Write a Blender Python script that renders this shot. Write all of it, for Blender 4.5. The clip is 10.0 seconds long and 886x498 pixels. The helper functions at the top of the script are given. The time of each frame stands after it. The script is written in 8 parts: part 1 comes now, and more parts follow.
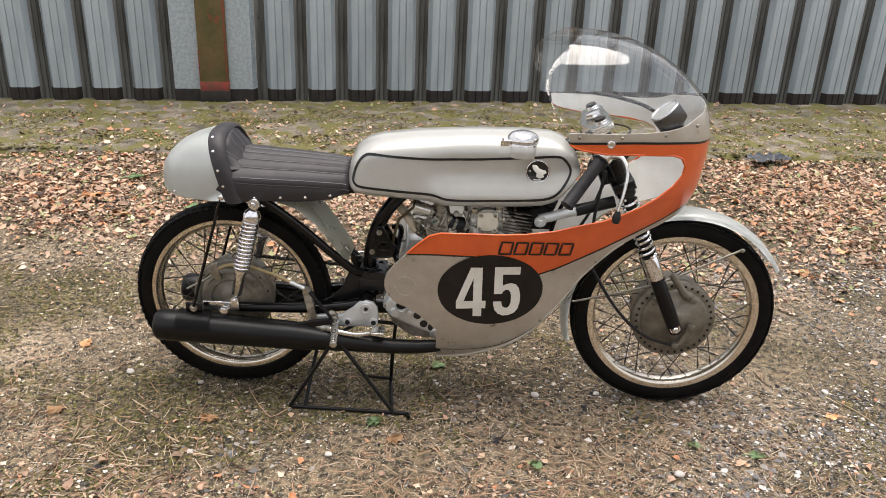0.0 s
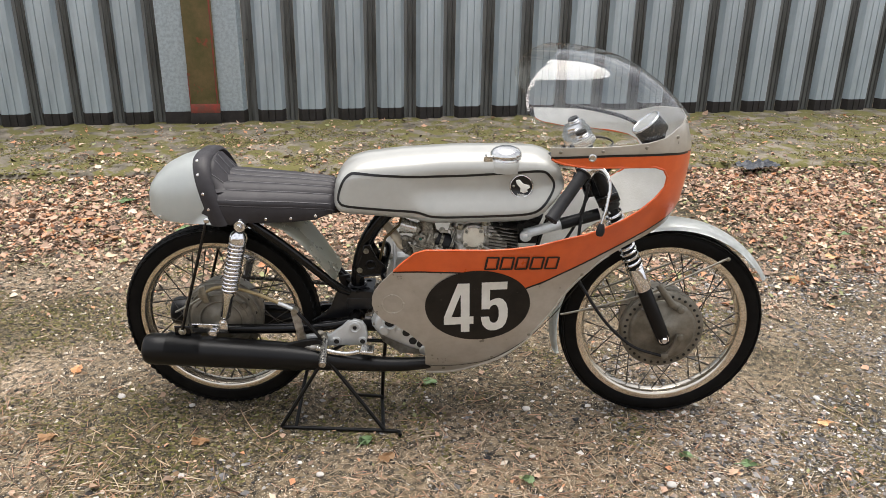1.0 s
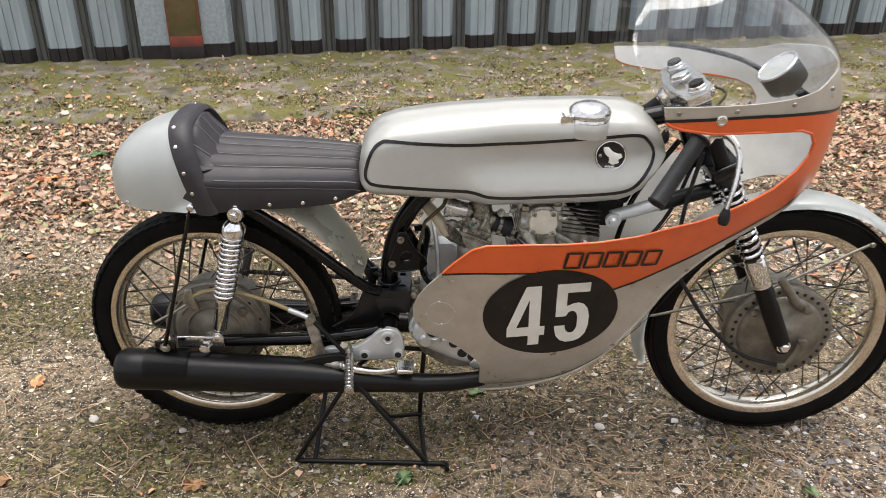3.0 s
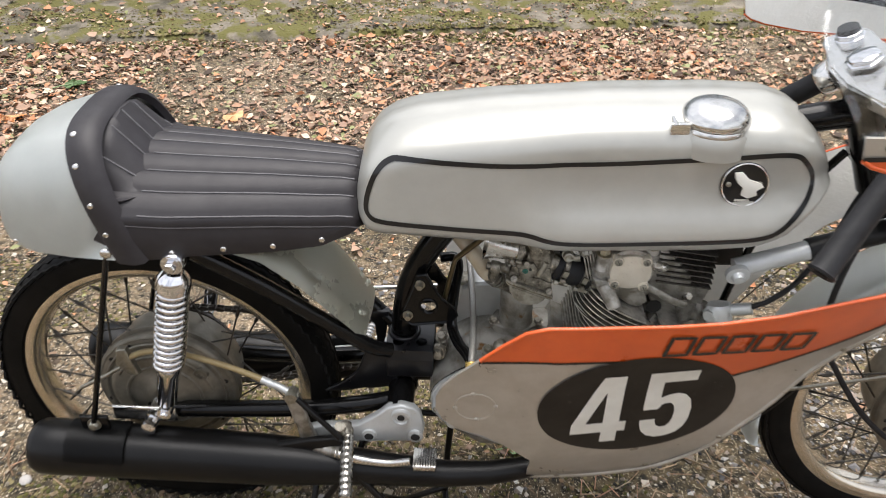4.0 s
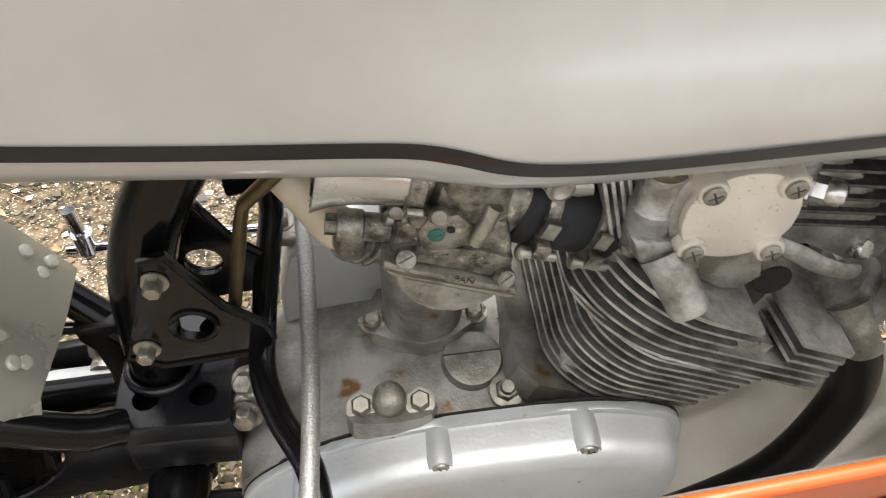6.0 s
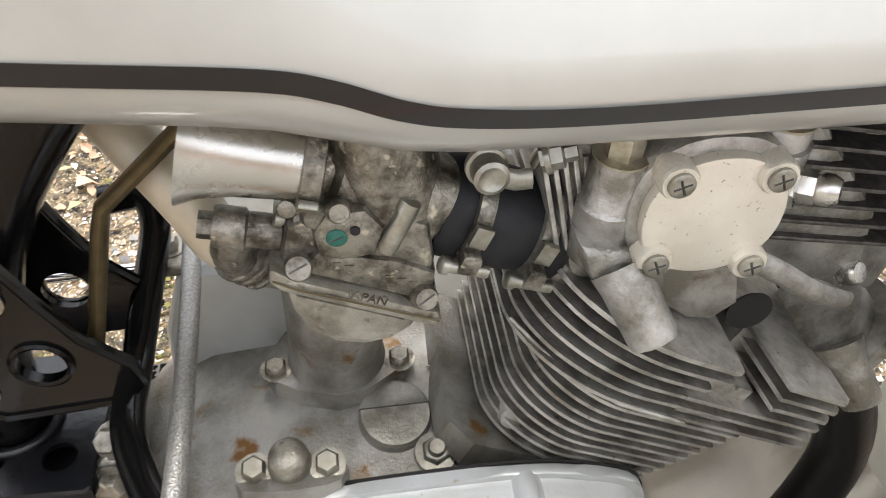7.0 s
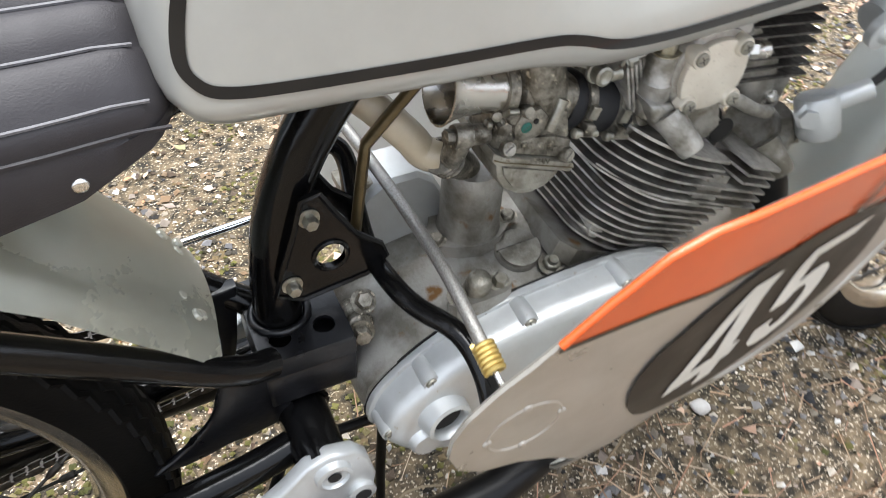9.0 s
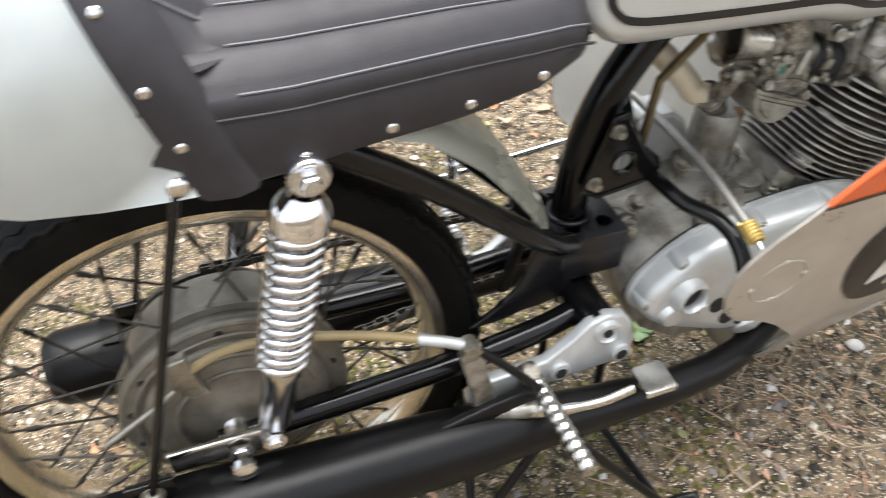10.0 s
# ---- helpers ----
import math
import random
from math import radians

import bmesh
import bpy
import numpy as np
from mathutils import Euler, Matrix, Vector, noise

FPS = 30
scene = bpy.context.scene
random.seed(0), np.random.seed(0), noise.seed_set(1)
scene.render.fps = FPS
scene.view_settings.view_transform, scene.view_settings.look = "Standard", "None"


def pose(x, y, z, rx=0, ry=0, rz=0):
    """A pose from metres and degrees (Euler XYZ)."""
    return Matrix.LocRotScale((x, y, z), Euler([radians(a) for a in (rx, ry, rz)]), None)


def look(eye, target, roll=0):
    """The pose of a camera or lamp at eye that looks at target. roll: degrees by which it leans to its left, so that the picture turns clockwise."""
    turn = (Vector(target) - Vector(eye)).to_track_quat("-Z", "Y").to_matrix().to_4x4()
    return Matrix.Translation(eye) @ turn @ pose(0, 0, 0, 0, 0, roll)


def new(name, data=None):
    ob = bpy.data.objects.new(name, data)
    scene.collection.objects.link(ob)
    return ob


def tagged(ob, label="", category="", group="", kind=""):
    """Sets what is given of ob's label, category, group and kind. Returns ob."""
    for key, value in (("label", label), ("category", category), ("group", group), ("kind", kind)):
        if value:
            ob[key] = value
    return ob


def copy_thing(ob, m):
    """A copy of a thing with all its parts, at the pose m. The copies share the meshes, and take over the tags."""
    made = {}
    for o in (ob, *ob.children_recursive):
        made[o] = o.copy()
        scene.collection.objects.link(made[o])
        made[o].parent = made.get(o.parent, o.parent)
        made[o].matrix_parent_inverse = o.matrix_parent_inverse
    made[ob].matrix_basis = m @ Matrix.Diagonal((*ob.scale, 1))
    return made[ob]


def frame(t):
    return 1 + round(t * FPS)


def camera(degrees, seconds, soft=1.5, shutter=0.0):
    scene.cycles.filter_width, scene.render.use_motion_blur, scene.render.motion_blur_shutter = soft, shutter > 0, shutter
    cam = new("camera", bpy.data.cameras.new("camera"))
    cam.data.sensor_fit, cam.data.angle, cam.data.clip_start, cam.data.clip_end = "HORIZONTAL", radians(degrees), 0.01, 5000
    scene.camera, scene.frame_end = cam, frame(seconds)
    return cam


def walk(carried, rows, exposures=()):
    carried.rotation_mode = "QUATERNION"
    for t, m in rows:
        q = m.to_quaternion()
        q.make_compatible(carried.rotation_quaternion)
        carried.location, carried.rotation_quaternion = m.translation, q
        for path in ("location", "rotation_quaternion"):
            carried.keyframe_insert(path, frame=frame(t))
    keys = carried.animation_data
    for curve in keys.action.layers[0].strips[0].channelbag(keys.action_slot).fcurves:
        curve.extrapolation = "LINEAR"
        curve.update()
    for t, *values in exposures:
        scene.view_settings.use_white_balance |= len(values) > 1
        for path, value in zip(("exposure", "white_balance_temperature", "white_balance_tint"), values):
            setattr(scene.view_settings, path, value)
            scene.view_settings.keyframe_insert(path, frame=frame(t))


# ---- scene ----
cam = camera(57.7, 10.0, soft=0.45, shutter=0.3)
PATH = [
    (0, (0.018, -2.149, 1.384), (-0.01, -0.306, 0.606), 2.3),
    (0.5, (0.049, -2.153, 1.396), (0.028, -0.303, 0.638), 1.1),
    (1, (0.05, -2.153, 1.393), (0.026, -0.297, 0.649), 0.8),
    (1.5, (0.044, -2.143, 1.391), (0.011, -0.293, 0.634), 1.1),
    (2, (0.001, -2.055, 1.376), (-0.034, -0.219, 0.585), 0.8),
    (2.5, (-0.089, -1.845, 1.347), (-0.085, -0.023, 0.521), 0.0),
    (2.7, (-0.107, -1.756, 1.33), (-0.094, 0.056, 0.484), 0.0),
    (3.8, (-0.104, -1.109, 1.287), (-0.179, 0.552, 0.176), 0.5),
    (4, (-0.118, -0.988, 1.272), (-0.195, 0.654, 0.133), -0.2),
    (4.5, (-0.135, -0.733, 1.186), (-0.157, 0.82, -0.075), -0.3),
    (5, (-0.103, -0.533, 1.072), (-0.084, 0.939, -0.282), 0.2),
    (5.5, (-0.084, -0.379, 0.942), (-0.042, 1.025, -0.482), -0.4),
    (6, (-0.065, -0.313, 0.864), (0.062, 1.048, -0.596), -0.3),
    (6.2, (-0.06, -0.313, 0.86), (0.095, 1.044, -0.602), -0.2),
    (7.3, (-0.036, -0.275, 0.755), (0.224, 1.284, -0.47), 3.3),
    (7.4, (-0.041, -0.275, 0.753), (0.22, 1.296, -0.457), 3.3),
    (7.5, (-0.046, -0.277, 0.754), (0.209, 1.305, -0.442), 3.3),
    (8, (-0.123, -0.319, 0.778), (0.079, 1.23, -0.471), 3.2),
    (8.3, (-0.152, -0.356, 0.824), (0.075, 1.13, -0.495), 2.4),
    (8.5, (-0.186, -0.373, 0.855), (0.151, 1.061, -0.498), 2.3),
    (9, (-0.295, -0.433, 0.907), (0.313, 0.87, -0.484), 0.4),
    (9.2, (-0.327, -0.479, 0.925), (0.311, 0.822, -0.453), -1.0),
    (9.5, (-0.423, -0.543, 0.965), (0.214, 0.766, -0.407), -0.7),
    (10, (-0.585, -0.589, 0.981), (-0.12, 0.818, -0.362), -1.6),
]
walk(cam, [(t, look(eye, target, roll)) for t, eye, target, roll in PATH], [(0.0, 0.86, 6650, 13), (1.0, 0.86, 6500, 12), (2.7, 0.88, 6500, 12), (4.0, 0.92, 6400, 12), (5.0, 0.98, 6400, 10), (5.5, 1.32, 6600, 11), (6.2, 1.62, 6600, 12), (7.5, 1.9, 6300, 11), (8.5, 1.66, 6100, 10), (9.0, 1.58, 6100, 10), (9.5, 1.48, 6150, 10), (10.0, 1.52, 6300, 10)])

# ---- world, sun and exposure ----
world = bpy.data.worlds.new("sky")
scene.world = world
world.use_nodes = True
wn = world.node_tree
sky = wn.nodes.new("ShaderNodeTexSky")
sky.sky_type, sky.sun_disc = "NISHITA", False
sky.sun_elevation, sky.sun_rotation = radians(82), radians(12)
sky.air_density, sky.dust_density, sky.ozone_density = 1.0, 6.0, 1.0
cloud_map = wn.nodes.new("ShaderNodeTexCoord")
cloud_noise = wn.nodes.new("ShaderNodeTexNoise")
cloud_noise.inputs["Scale"].default_value, cloud_noise.inputs["Detail"].default_value = 2.2, 6.0
cloud_ramp = wn.nodes.new("ShaderNodeValToRGB")
cloud_ramp.color_ramp.elements[0].position, cloud_ramp.color_ramp.elements[1].position = 0.26, 0.56
cloud_mix = wn.nodes.new("ShaderNodeMix")
cloud_mix.data_type = "RGBA"
cloud_mix.inputs["B"].default_value = (8.6, 8.9, 9.4, 1)
wn.links.new(cloud_map.outputs["Generated"], cloud_noise.inputs["Vector"])
wn.links.new(cloud_noise.outputs["Fac"], cloud_ramp.inputs["Fac"])
wn.links.new(cloud_ramp.outputs["Color"], cloud_mix.inputs["Factor"])
wn.links.new(sky.outputs["Color"], cloud_mix.inputs["A"])
wn.links.new(cloud_mix.outputs["Result"], wn.nodes["Background"].inputs["Color"])
wn.nodes["Background"].inputs["Strength"].default_value = 0.071
sun = new("sun", bpy.data.lights.new("sun", "SUN"))
sun.data.energy, sun.data.angle, sun.data.color = 2.4, radians(54), (1.0, 0.965, 0.91)
sun.matrix_world = look((0.3, 0.6, 6.0), (0, 0, 0))

# ---- materials ----
def mat(name, col, col2=None, rough=0.5, metal=0.0, scale=12.0, bump=0.0, bscale=300.0, coat=0.0, spread=0.08, rand=0.0, spec=0.5, low=0.35, high=0.65, island=False, speck=None, speck_scale=90.0, speck_at=0.62, stretch=(1, 1, 1)):
    m = bpy.data.materials.new(name)
    m.use_nodes = True
    nt = m.node_tree
    b = nt.nodes["Principled BSDF"]
    n, k = nt.nodes, nt.links
    tc = n.new("ShaderNodeTexCoord")
    mp = n.new("ShaderNodeMapping")
    mp.inputs["Scale"].default_value = stretch
    k.new(tc.outputs["Object"], mp.inputs["Vector"])
    no = n.new("ShaderNodeTexNoise")
    no.inputs["Scale"].default_value, no.inputs["Detail"].default_value, no.inputs["Roughness"].default_value = scale, 8.0, 0.62
    k.new(mp.outputs["Vector"], no.inputs["Vector"])
    ra = n.new("ShaderNodeValToRGB")
    c2 = col2 or tuple(c * 0.82 for c in col)
    ra.color_ramp.elements[0].position, ra.color_ramp.elements[1].position = low, high
    ra.color_ramp.elements[0].color, ra.color_ramp.elements[1].color = (*c2, 1), (*col, 1)
    k.new(no.outputs["Fac"], ra.inputs["Fac"])
    out = ra.outputs["Color"]
    if speck:
        sn = n.new("ShaderNodeTexNoise")
        sn.inputs["Scale"].default_value, sn.inputs["Detail"].default_value = speck_scale, 5.0
        k.new(mp.outputs["Vector"], sn.inputs["Vector"])
        sr = n.new("ShaderNodeValToRGB")
        sr.color_ramp.elements[0].position, sr.color_ramp.elements[1].position = speck_at, speck_at + 0.08
        k.new(sn.outputs["Fac"], sr.inputs["Fac"])
        sm = n.new("ShaderNodeMix")
        sm.data_type = "RGBA"
        sm.inputs["B"].default_value = (*speck, 1)
        k.new(sr.outputs["Color"], sm.inputs["Factor"])
        k.new(out, sm.inputs["A"])
        out = sm.outputs["Result"]
    if rand or island:
        src = n.new("ShaderNodeNewGeometry").outputs["Random Per Island"] if island else n.new("ShaderNodeObjectInfo").outputs["Random"]
        mr = n.new("ShaderNodeMapRange")
        mr.inputs["To Min"].default_value, mr.inputs["To Max"].default_value = 1 - rand, 1 + rand
        k.new(src, mr.inputs["Value"])
        hs = n.new("ShaderNodeHueSaturation")
        k.new(mr.outputs["Result"], hs.inputs["Value"])
        k.new(out, hs.inputs["Color"])
        out = hs.outputs["Color"]
    k.new(out, b.inputs["Base Color"])
    rr = n.new("ShaderNodeMapRange")
    rr.inputs["To Min"].default_value, rr.inputs["To Max"].default_value = max(0.0, rough - spread), min(1.0, rough + spread)
    k.new(no.outputs["Fac"], rr.inputs["Value"])
    k.new(rr.outputs["Result"], b.inputs["Roughness"])
    b.inputs["Metallic"].default_value, b.inputs["Coat Weight"].default_value = metal, coat
    b.inputs["Coat Roughness"].default_value, b.inputs["Specular IOR Level"].default_value = 0.22, spec
    if bump:
        bn = n.new("ShaderNodeTexNoise")
        bn.inputs["Scale"].default_value, bn.inputs["Detail"].default_value = bscale, 6.0
        k.new(mp.outputs["Vector"], bn.inputs["Vector"])
        bu = n.new("ShaderNodeBump")
        bu.inputs["Strength"].default_value, bu.inputs["Distance"].default_value = min(1.0, bump), 0.6 / bscale
        k.new(bn.outputs["Fac"], bu.inputs["Height"])
        k.new(bu.outputs["Normal"], b.inputs["Normal"])
    return m


def ramp_mat(name, colours, rough=0.8, bump=0.3, bscale=120.0, fade=0.25):
    """Each island of a joined mesh takes one of the colours."""
    m = mat(name, (0.5, 0.5, 0.5), rough=rough, bump=bump, bscale=bscale)
    n, k = m.node_tree.nodes, m.node_tree.links
    geo, ra = n.new("ShaderNodeNewGeometry"), n.new("ShaderNodeValToRGB")
    ra.color_ramp.interpolation = "CONSTANT"
    while len(ra.color_ramp.elements) < len(colours):
        ra.color_ramp.elements.new(0.5)
    for i, c in enumerate(colours):
        ra.color_ramp.elements[i].position = i / len(colours)
        ra.color_ramp.elements[i].color = (*c, 1)
    k.new(geo.outputs["Random Per Island"], ra.inputs["Fac"])
    no, tc, mx = n.new("ShaderNodeTexNoise"), n.new("ShaderNodeTexCoord"), n.new("ShaderNodeMix")
    no.inputs["Scale"].default_value = 60.0
    k.new(tc.outputs["Object"], no.inputs["Vector"])
    mx.data_type, mx.blend_type = "RGBA", "MULTIPLY"
    mx.inputs["Factor"].default_value = fade * 2
    k.new(ra.outputs["Color"], mx.inputs["A"])
    k.new(no.outputs["Fac"], mx.inputs["B"])
    k.new(mx.outputs["Result"], n["Principled BSDF"].inputs["Base Color"])
    return m


SILVER = mat("silver_paint", (0.43, 0.428, 0.395), (0.405, 0.402, 0.37), rough=0.36, metal=0.35, scale=30, spread=0.03, coat=0.6)
SILVER.node_tree.nodes["Principled BSDF"].inputs["Coat Roughness"].default_value = 0.1
SILVER.node_tree.nodes["Principled BSDF"].inputs["Coat Roughness"].default_value = 0.04
SATIN = mat("satin_silver_paint", (0.74, 0.77, 0.75), (0.70, 0.73, 0.71), rough=0.36, metal=0.35, scale=20, spread=0.04)
FAIRING = mat("fairing_silver_paint", (0.53, 0.503, 0.452), (0.45, 0.42, 0.365), rough=0.3, metal=0.48, scale=22, coat=0.35, speck=(0.7, 0.69, 0.64), speck_scale=160, speck_at=0.72)
INNER = mat("fibreglass_inside", (0.82, 0.81, 0.77), (0.74, 0.73, 0.68), rough=0.6, scale=18, bump=0.2, bscale=200)
ORANGE = mat("orange_paint", (0.72, 0.115, 0.018), (0.62, 0.09, 0.014), rough=0.3, scale=14, coat=0.5, speck=(0.75, 0.3, 0.15), speck_scale=130, speck_at=0.75)
BLACKP = mat("black_gloss_paint", (0.009, 0.009, 0.010), (0.013, 0.012, 0.011), rough=0.3, scale=20, spec=0.25, coat=0.45)
BLACKP.node_tree.nodes["Principled BSDF"].inputs["Coat Roughness"].default_value = 0.06
DECAL = mat("black_decal", (0.008, 0.007, 0.006), (0.016, 0.014, 0.012), rough=0.38, scale=25, spec=0.3, speck=(0.035, 0.03, 0.025), speck_scale=70, speck_at=0.66)
WHITE = mat("white_decal", (0.78, 0.77, 0.71), (0.7, 0.69, 0.63), rough=0.45, scale=30)
LUGM = mat("satin_black_enamel", (0.007, 0.0075, 0.0095), (0.005, 0.005, 0.006), rough=0.3, scale=30, spec=0.5, bump=0.1, bscale=120)
FRAME = mat("black_frame_enamel", (0.003, 0.003, 0.0034), (0.005, 0.0048, 0.0046), rough=0.16, scale=30, spec=0.32, bump=0.05, bscale=90)
MATTE = mat("matt_black_exhaust_paint", (0.004, 0.004, 0.0043), (0.007, 0.0067, 0.0065), spec=0.25, rough=0.34, scale=9, bump=0.15, bscale=500, spread=0.12)
RUBBER = mat("black_tyre_rubber", (0.003, 0.003, 0.003), (0.007, 0.0065, 0.006), spec=0.12, rough=0.55, scale=20, bump=0.3, bscale=400)
GRIP = mat("black_rubber", (0.010, 0.010, 0.011), (0.018, 0.018, 0.02), spec=0.3, rough=0.55, scale=40, bump=0.2, bscale=600)
LEATHER = mat("black_vinyl", (0.028, 0.0255, 0.028), (0.036, 0.0335, 0.036), spec=0.32, rough=0.46, scale=30, bump=0.35, bscale=900, spread=0.1)
PIPING = mat("grey_stitching", (0.135, 0.132, 0.14), (0.09, 0.088, 0.093), rough=0.55, scale=300)
CHROME = mat("chrome", (0.86, 0.86, 0.87), (0.78, 0.78, 0.8), rough=0.09, metal=1.0, scale=40, spread=0.06)
POLISH = mat("polished_alloy", (0.80, 0.79, 0.77), (0.70, 0.69, 0.66), rough=0.2, metal=1.0, scale=50, spread=0.1, bump=0.05, bscale=300)
SPUN = mat("spun_alloy", (0.62, 0.60, 0.56), (0.52, 0.50, 0.46), rough=0.27, metal=1.0, scale=60, spread=0.06, bump=0.05, bscale=300)
RIM = mat("alloy_rim", (0.78, 0.72, 0.62), (0.70, 0.63, 0.51), rough=0.2, metal=0.95, scale=30, spread=0.1)
CAST = mat("cast_alloy", (0.47, 0.455, 0.425), (0.20, 0.187, 0.155), rough=0.42, metal=0.8, scale=38, bump=0.5, bscale=520, low=0.40, high=0.60, spread=0.14, speck=(0.13, 0.09, 0.05), speck_scale=55, speck_at=0.66)
COVER = mat("satin_silver_casing", (0.60, 0.62, 0.625), (0.52, 0.535, 0.53), rough=0.42, metal=0.55, scale=22, bump=0.12, bscale=350, speck=(0.35, 0.28, 0.18), speck_scale=120, speck_at=0.7)
CAMCAP = mat("pitted_pale_alloy", (0.74, 0.69, 0.59), (0.66, 0.60, 0.5), rough=0.4, metal=0.45, scale=40, bump=0.3, bscale=400, speck=(0.30, 0.26, 0.2), speck_scale=420, speck_at=0.66)
CARB = mat("weathered_zinc", (0.35, 0.328, 0.28), (0.085, 0.075, 0.057), rough=0.45, metal=0.85, scale=75, bump=0.6, bscale=480, low=0.38, high=0.60, speck=(0.55, 0.50, 0.40), speck_scale=170, speck_at=0.61)
DRUM = mat("grey_brake_drum_alloy", (0.25, 0.23, 0.19), (0.14, 0.128, 0.10), rough=0.45, metal=0.6, scale=26, bump=0.2, bscale=300)
DECK = mat("grimy_cast_alloy", (0.40, 0.387, 0.355), (0.19, 0.176, 0.145), rough=0.46, metal=0.65, scale=24, bump=0.5, bscale=520, spread=0.16, speck=(0.20, 0.105, 0.035), speck_scale=44, speck_at=0.615, low=0.38, high=0.60)
BRASSY = mat("yellowed_zinc_nut", (0.52, 0.49, 0.40), (0.33, 0.29, 0.20), rough=0.35, metal=0.8, scale=120)
BOLT = mat("zinc_bolt", (0.42, 0.405, 0.35), (0.26, 0.245, 0.2), rough=0.35, metal=0.85, scale=120, bump=0.2, bscale=700, rand=0.15)
BRASS = mat("yellow_brass", (0.72, 0.55, 0.20), (0.6, 0.43, 0.13), rough=0.35, metal=0.8, scale=120)
GREEN = mat("green_sealed_screw", (0.03, 0.16, 0.12), (0.02, 0.1, 0.08), rough=0.5, metal=0.3, scale=150)
RUSTY = mat("bronze_steel_strip", (0.16, 0.12, 0.06), (0.09, 0.065, 0.03), rough=0.4, metal=0.7, scale=60)
BOWL = mat("pale_zinc", (0.45, 0.43, 0.375), (0.22, 0.204, 0.165), rough=0.45, metal=0.75, scale=48, bump=0.5, bscale=520, low=0.38, high=0.60, speck=(0.15, 0.12, 0.08), speck_scale=90, speck_at=0.63)
FINS = mat("grey_fin_alloy", (0.56, 0.545, 0.51), (0.30, 0.285, 0.25), rough=0.44, metal=0.75, scale=55, bump=0.5, bscale=520, spread=0.14, low=0.40, high=0.60, speck=(0.16, 0.125, 0.08), speck_scale=130, speck_at=0.66)
GAPDARK = mat("grimy_shaded_alloy", (0.10, 0.093, 0.08), (0.05, 0.046, 0.04), rough=0.6, metal=0.4, scale=50, bump=0.4, bscale=400)
GUARD = mat("grey_green_mudguard_paint", (0.56, 0.56, 0.475), (0.52, 0.52, 0.44), rough=0.28, metal=0.3, scale=9)
CHAIN = mat("oily_chain_steel", (0.05, 0.045, 0.04), (0.12, 0.11, 0.1), rough=0.45, metal=0.7, scale=180)
BRAID = mat("braided_hose", (0.46, 0.45, 0.42), (0.26, 0.25, 0.23), rough=0.4, metal=0.7, scale=700, bump=0.7, bscale=800)
HOSE = mat("pale_tan_plastic_hose", (0.62, 0.54, 0.40), (0.50, 0.42, 0.29), rough=0.35, scale=30, coat=0.3)
CABLE = mat("tan_cable_sheath", (0.36, 0.28, 0.14), (0.28, 0.21, 0.1), rough=0.45, scale=60)
DARK = mat("dark_cavity", (0.012, 0.011, 0.010), rough=0.8, scale=30)
SPOKE = mat("dark_steel_spoke", (0.10, 0.095, 0.085), (0.05, 0.045, 0.04), rough=0.4, metal=0.8, scale=90)
STEEL = mat("galvanised_cladding", (0.51, 0.585, 0.625), (0.29, 0.345, 0.38), rough=0.38, metal=0.25, scale=5, bump=0.08, bscale=150, rand=0.07, spread=0.1, stretch=(1, 1, 0.15))
RECESS = mat("shaded_recess_cladding", (0.17, 0.175, 0.17), (0.04, 0.04, 0.036), rough=0.55, metal=0.2, scale=6, bump=0.15, bscale=120, stretch=(3, 3, 0.2))
BITUMEN = mat("bitumen_dip", (0.010, 0.0085, 0.008), (0.026, 0.021, 0.018), rough=0.7, scale=14, bump=0.3, bscale=120)
RENDERED = mat("brown_wall_render", (0.36, 0.29, 0.21), (0.26, 0.205, 0.145), rough=0.9, scale=2.5, bump=0.4, bscale=60)
GROOVE = mat("dark_groove", (0.03, 0.032, 0.033), rough=0.7, scale=30)
SPANGLE = mat("spangled_zinc_sheet", (0.46, 0.54, 0.58), (0.35, 0.41, 0.45), rough=0.42, metal=0.4, scale=45, bump=0.05, bscale=90, low=0.4, high=0.6)
POST = mat("mossy_painted_post", (0.17, 0.115, 0.05), (0.075, 0.075, 0.02), rough=0.75, scale=7, bump=0.4, bscale=120, speck=(0.30, 0.05, 0.035), speck_scale=9, speck_at=0.60)
REDP = mat("worn_red_paint", (0.30, 0.045, 0.03), (0.13, 0.06, 0.04), rough=0.7, scale=22, bump=0.3, bscale=160)
CONCRETE = mat("weathered_concrete", (0.27, 0.235, 0.185), (0.075, 0.066, 0.046), rough=0.9, scale=7, bump=0.8, bscale=70, speck=(0.13, 0.12, 0.035), speck_scale=9, speck_at=0.46)
LEAVES = ramp_mat("dead_leaf", [(0.46, 0.27, 0.17), (0.62, 0.36, 0.23), (0.40, 0.27, 0.18), (0.68, 0.48, 0.33), (0.50, 0.33, 0.23), (0.80, 0.62, 0.46), (0.36, 0.22, 0.15), (0.26, 0.17, 0.115), (0.64, 0.30, 0.15), (0.58, 0.40, 0.28), (0.07, 0.045, 0.03), (0.34, 0.35, 0.16), (0.14, 0.09, 0.06)], rough=0.62, bump=0.25, fade=0.13)
GREYCHIPS = ramp_mat("grey_gravel_chip", [(0.29, 0.275, 0.26), (0.18, 0.172, 0.165), (0.08, 0.078, 0.08), (0.44, 0.425, 0.40), (0.15, 0.145, 0.145), (0.85, 0.82, 0.77), (0.03, 0.03, 0.032), (0.30, 0.25, 0.2), (0.26, 0.255, 0.26), (0.42, 0.34, 0.28)], rough=0.85)
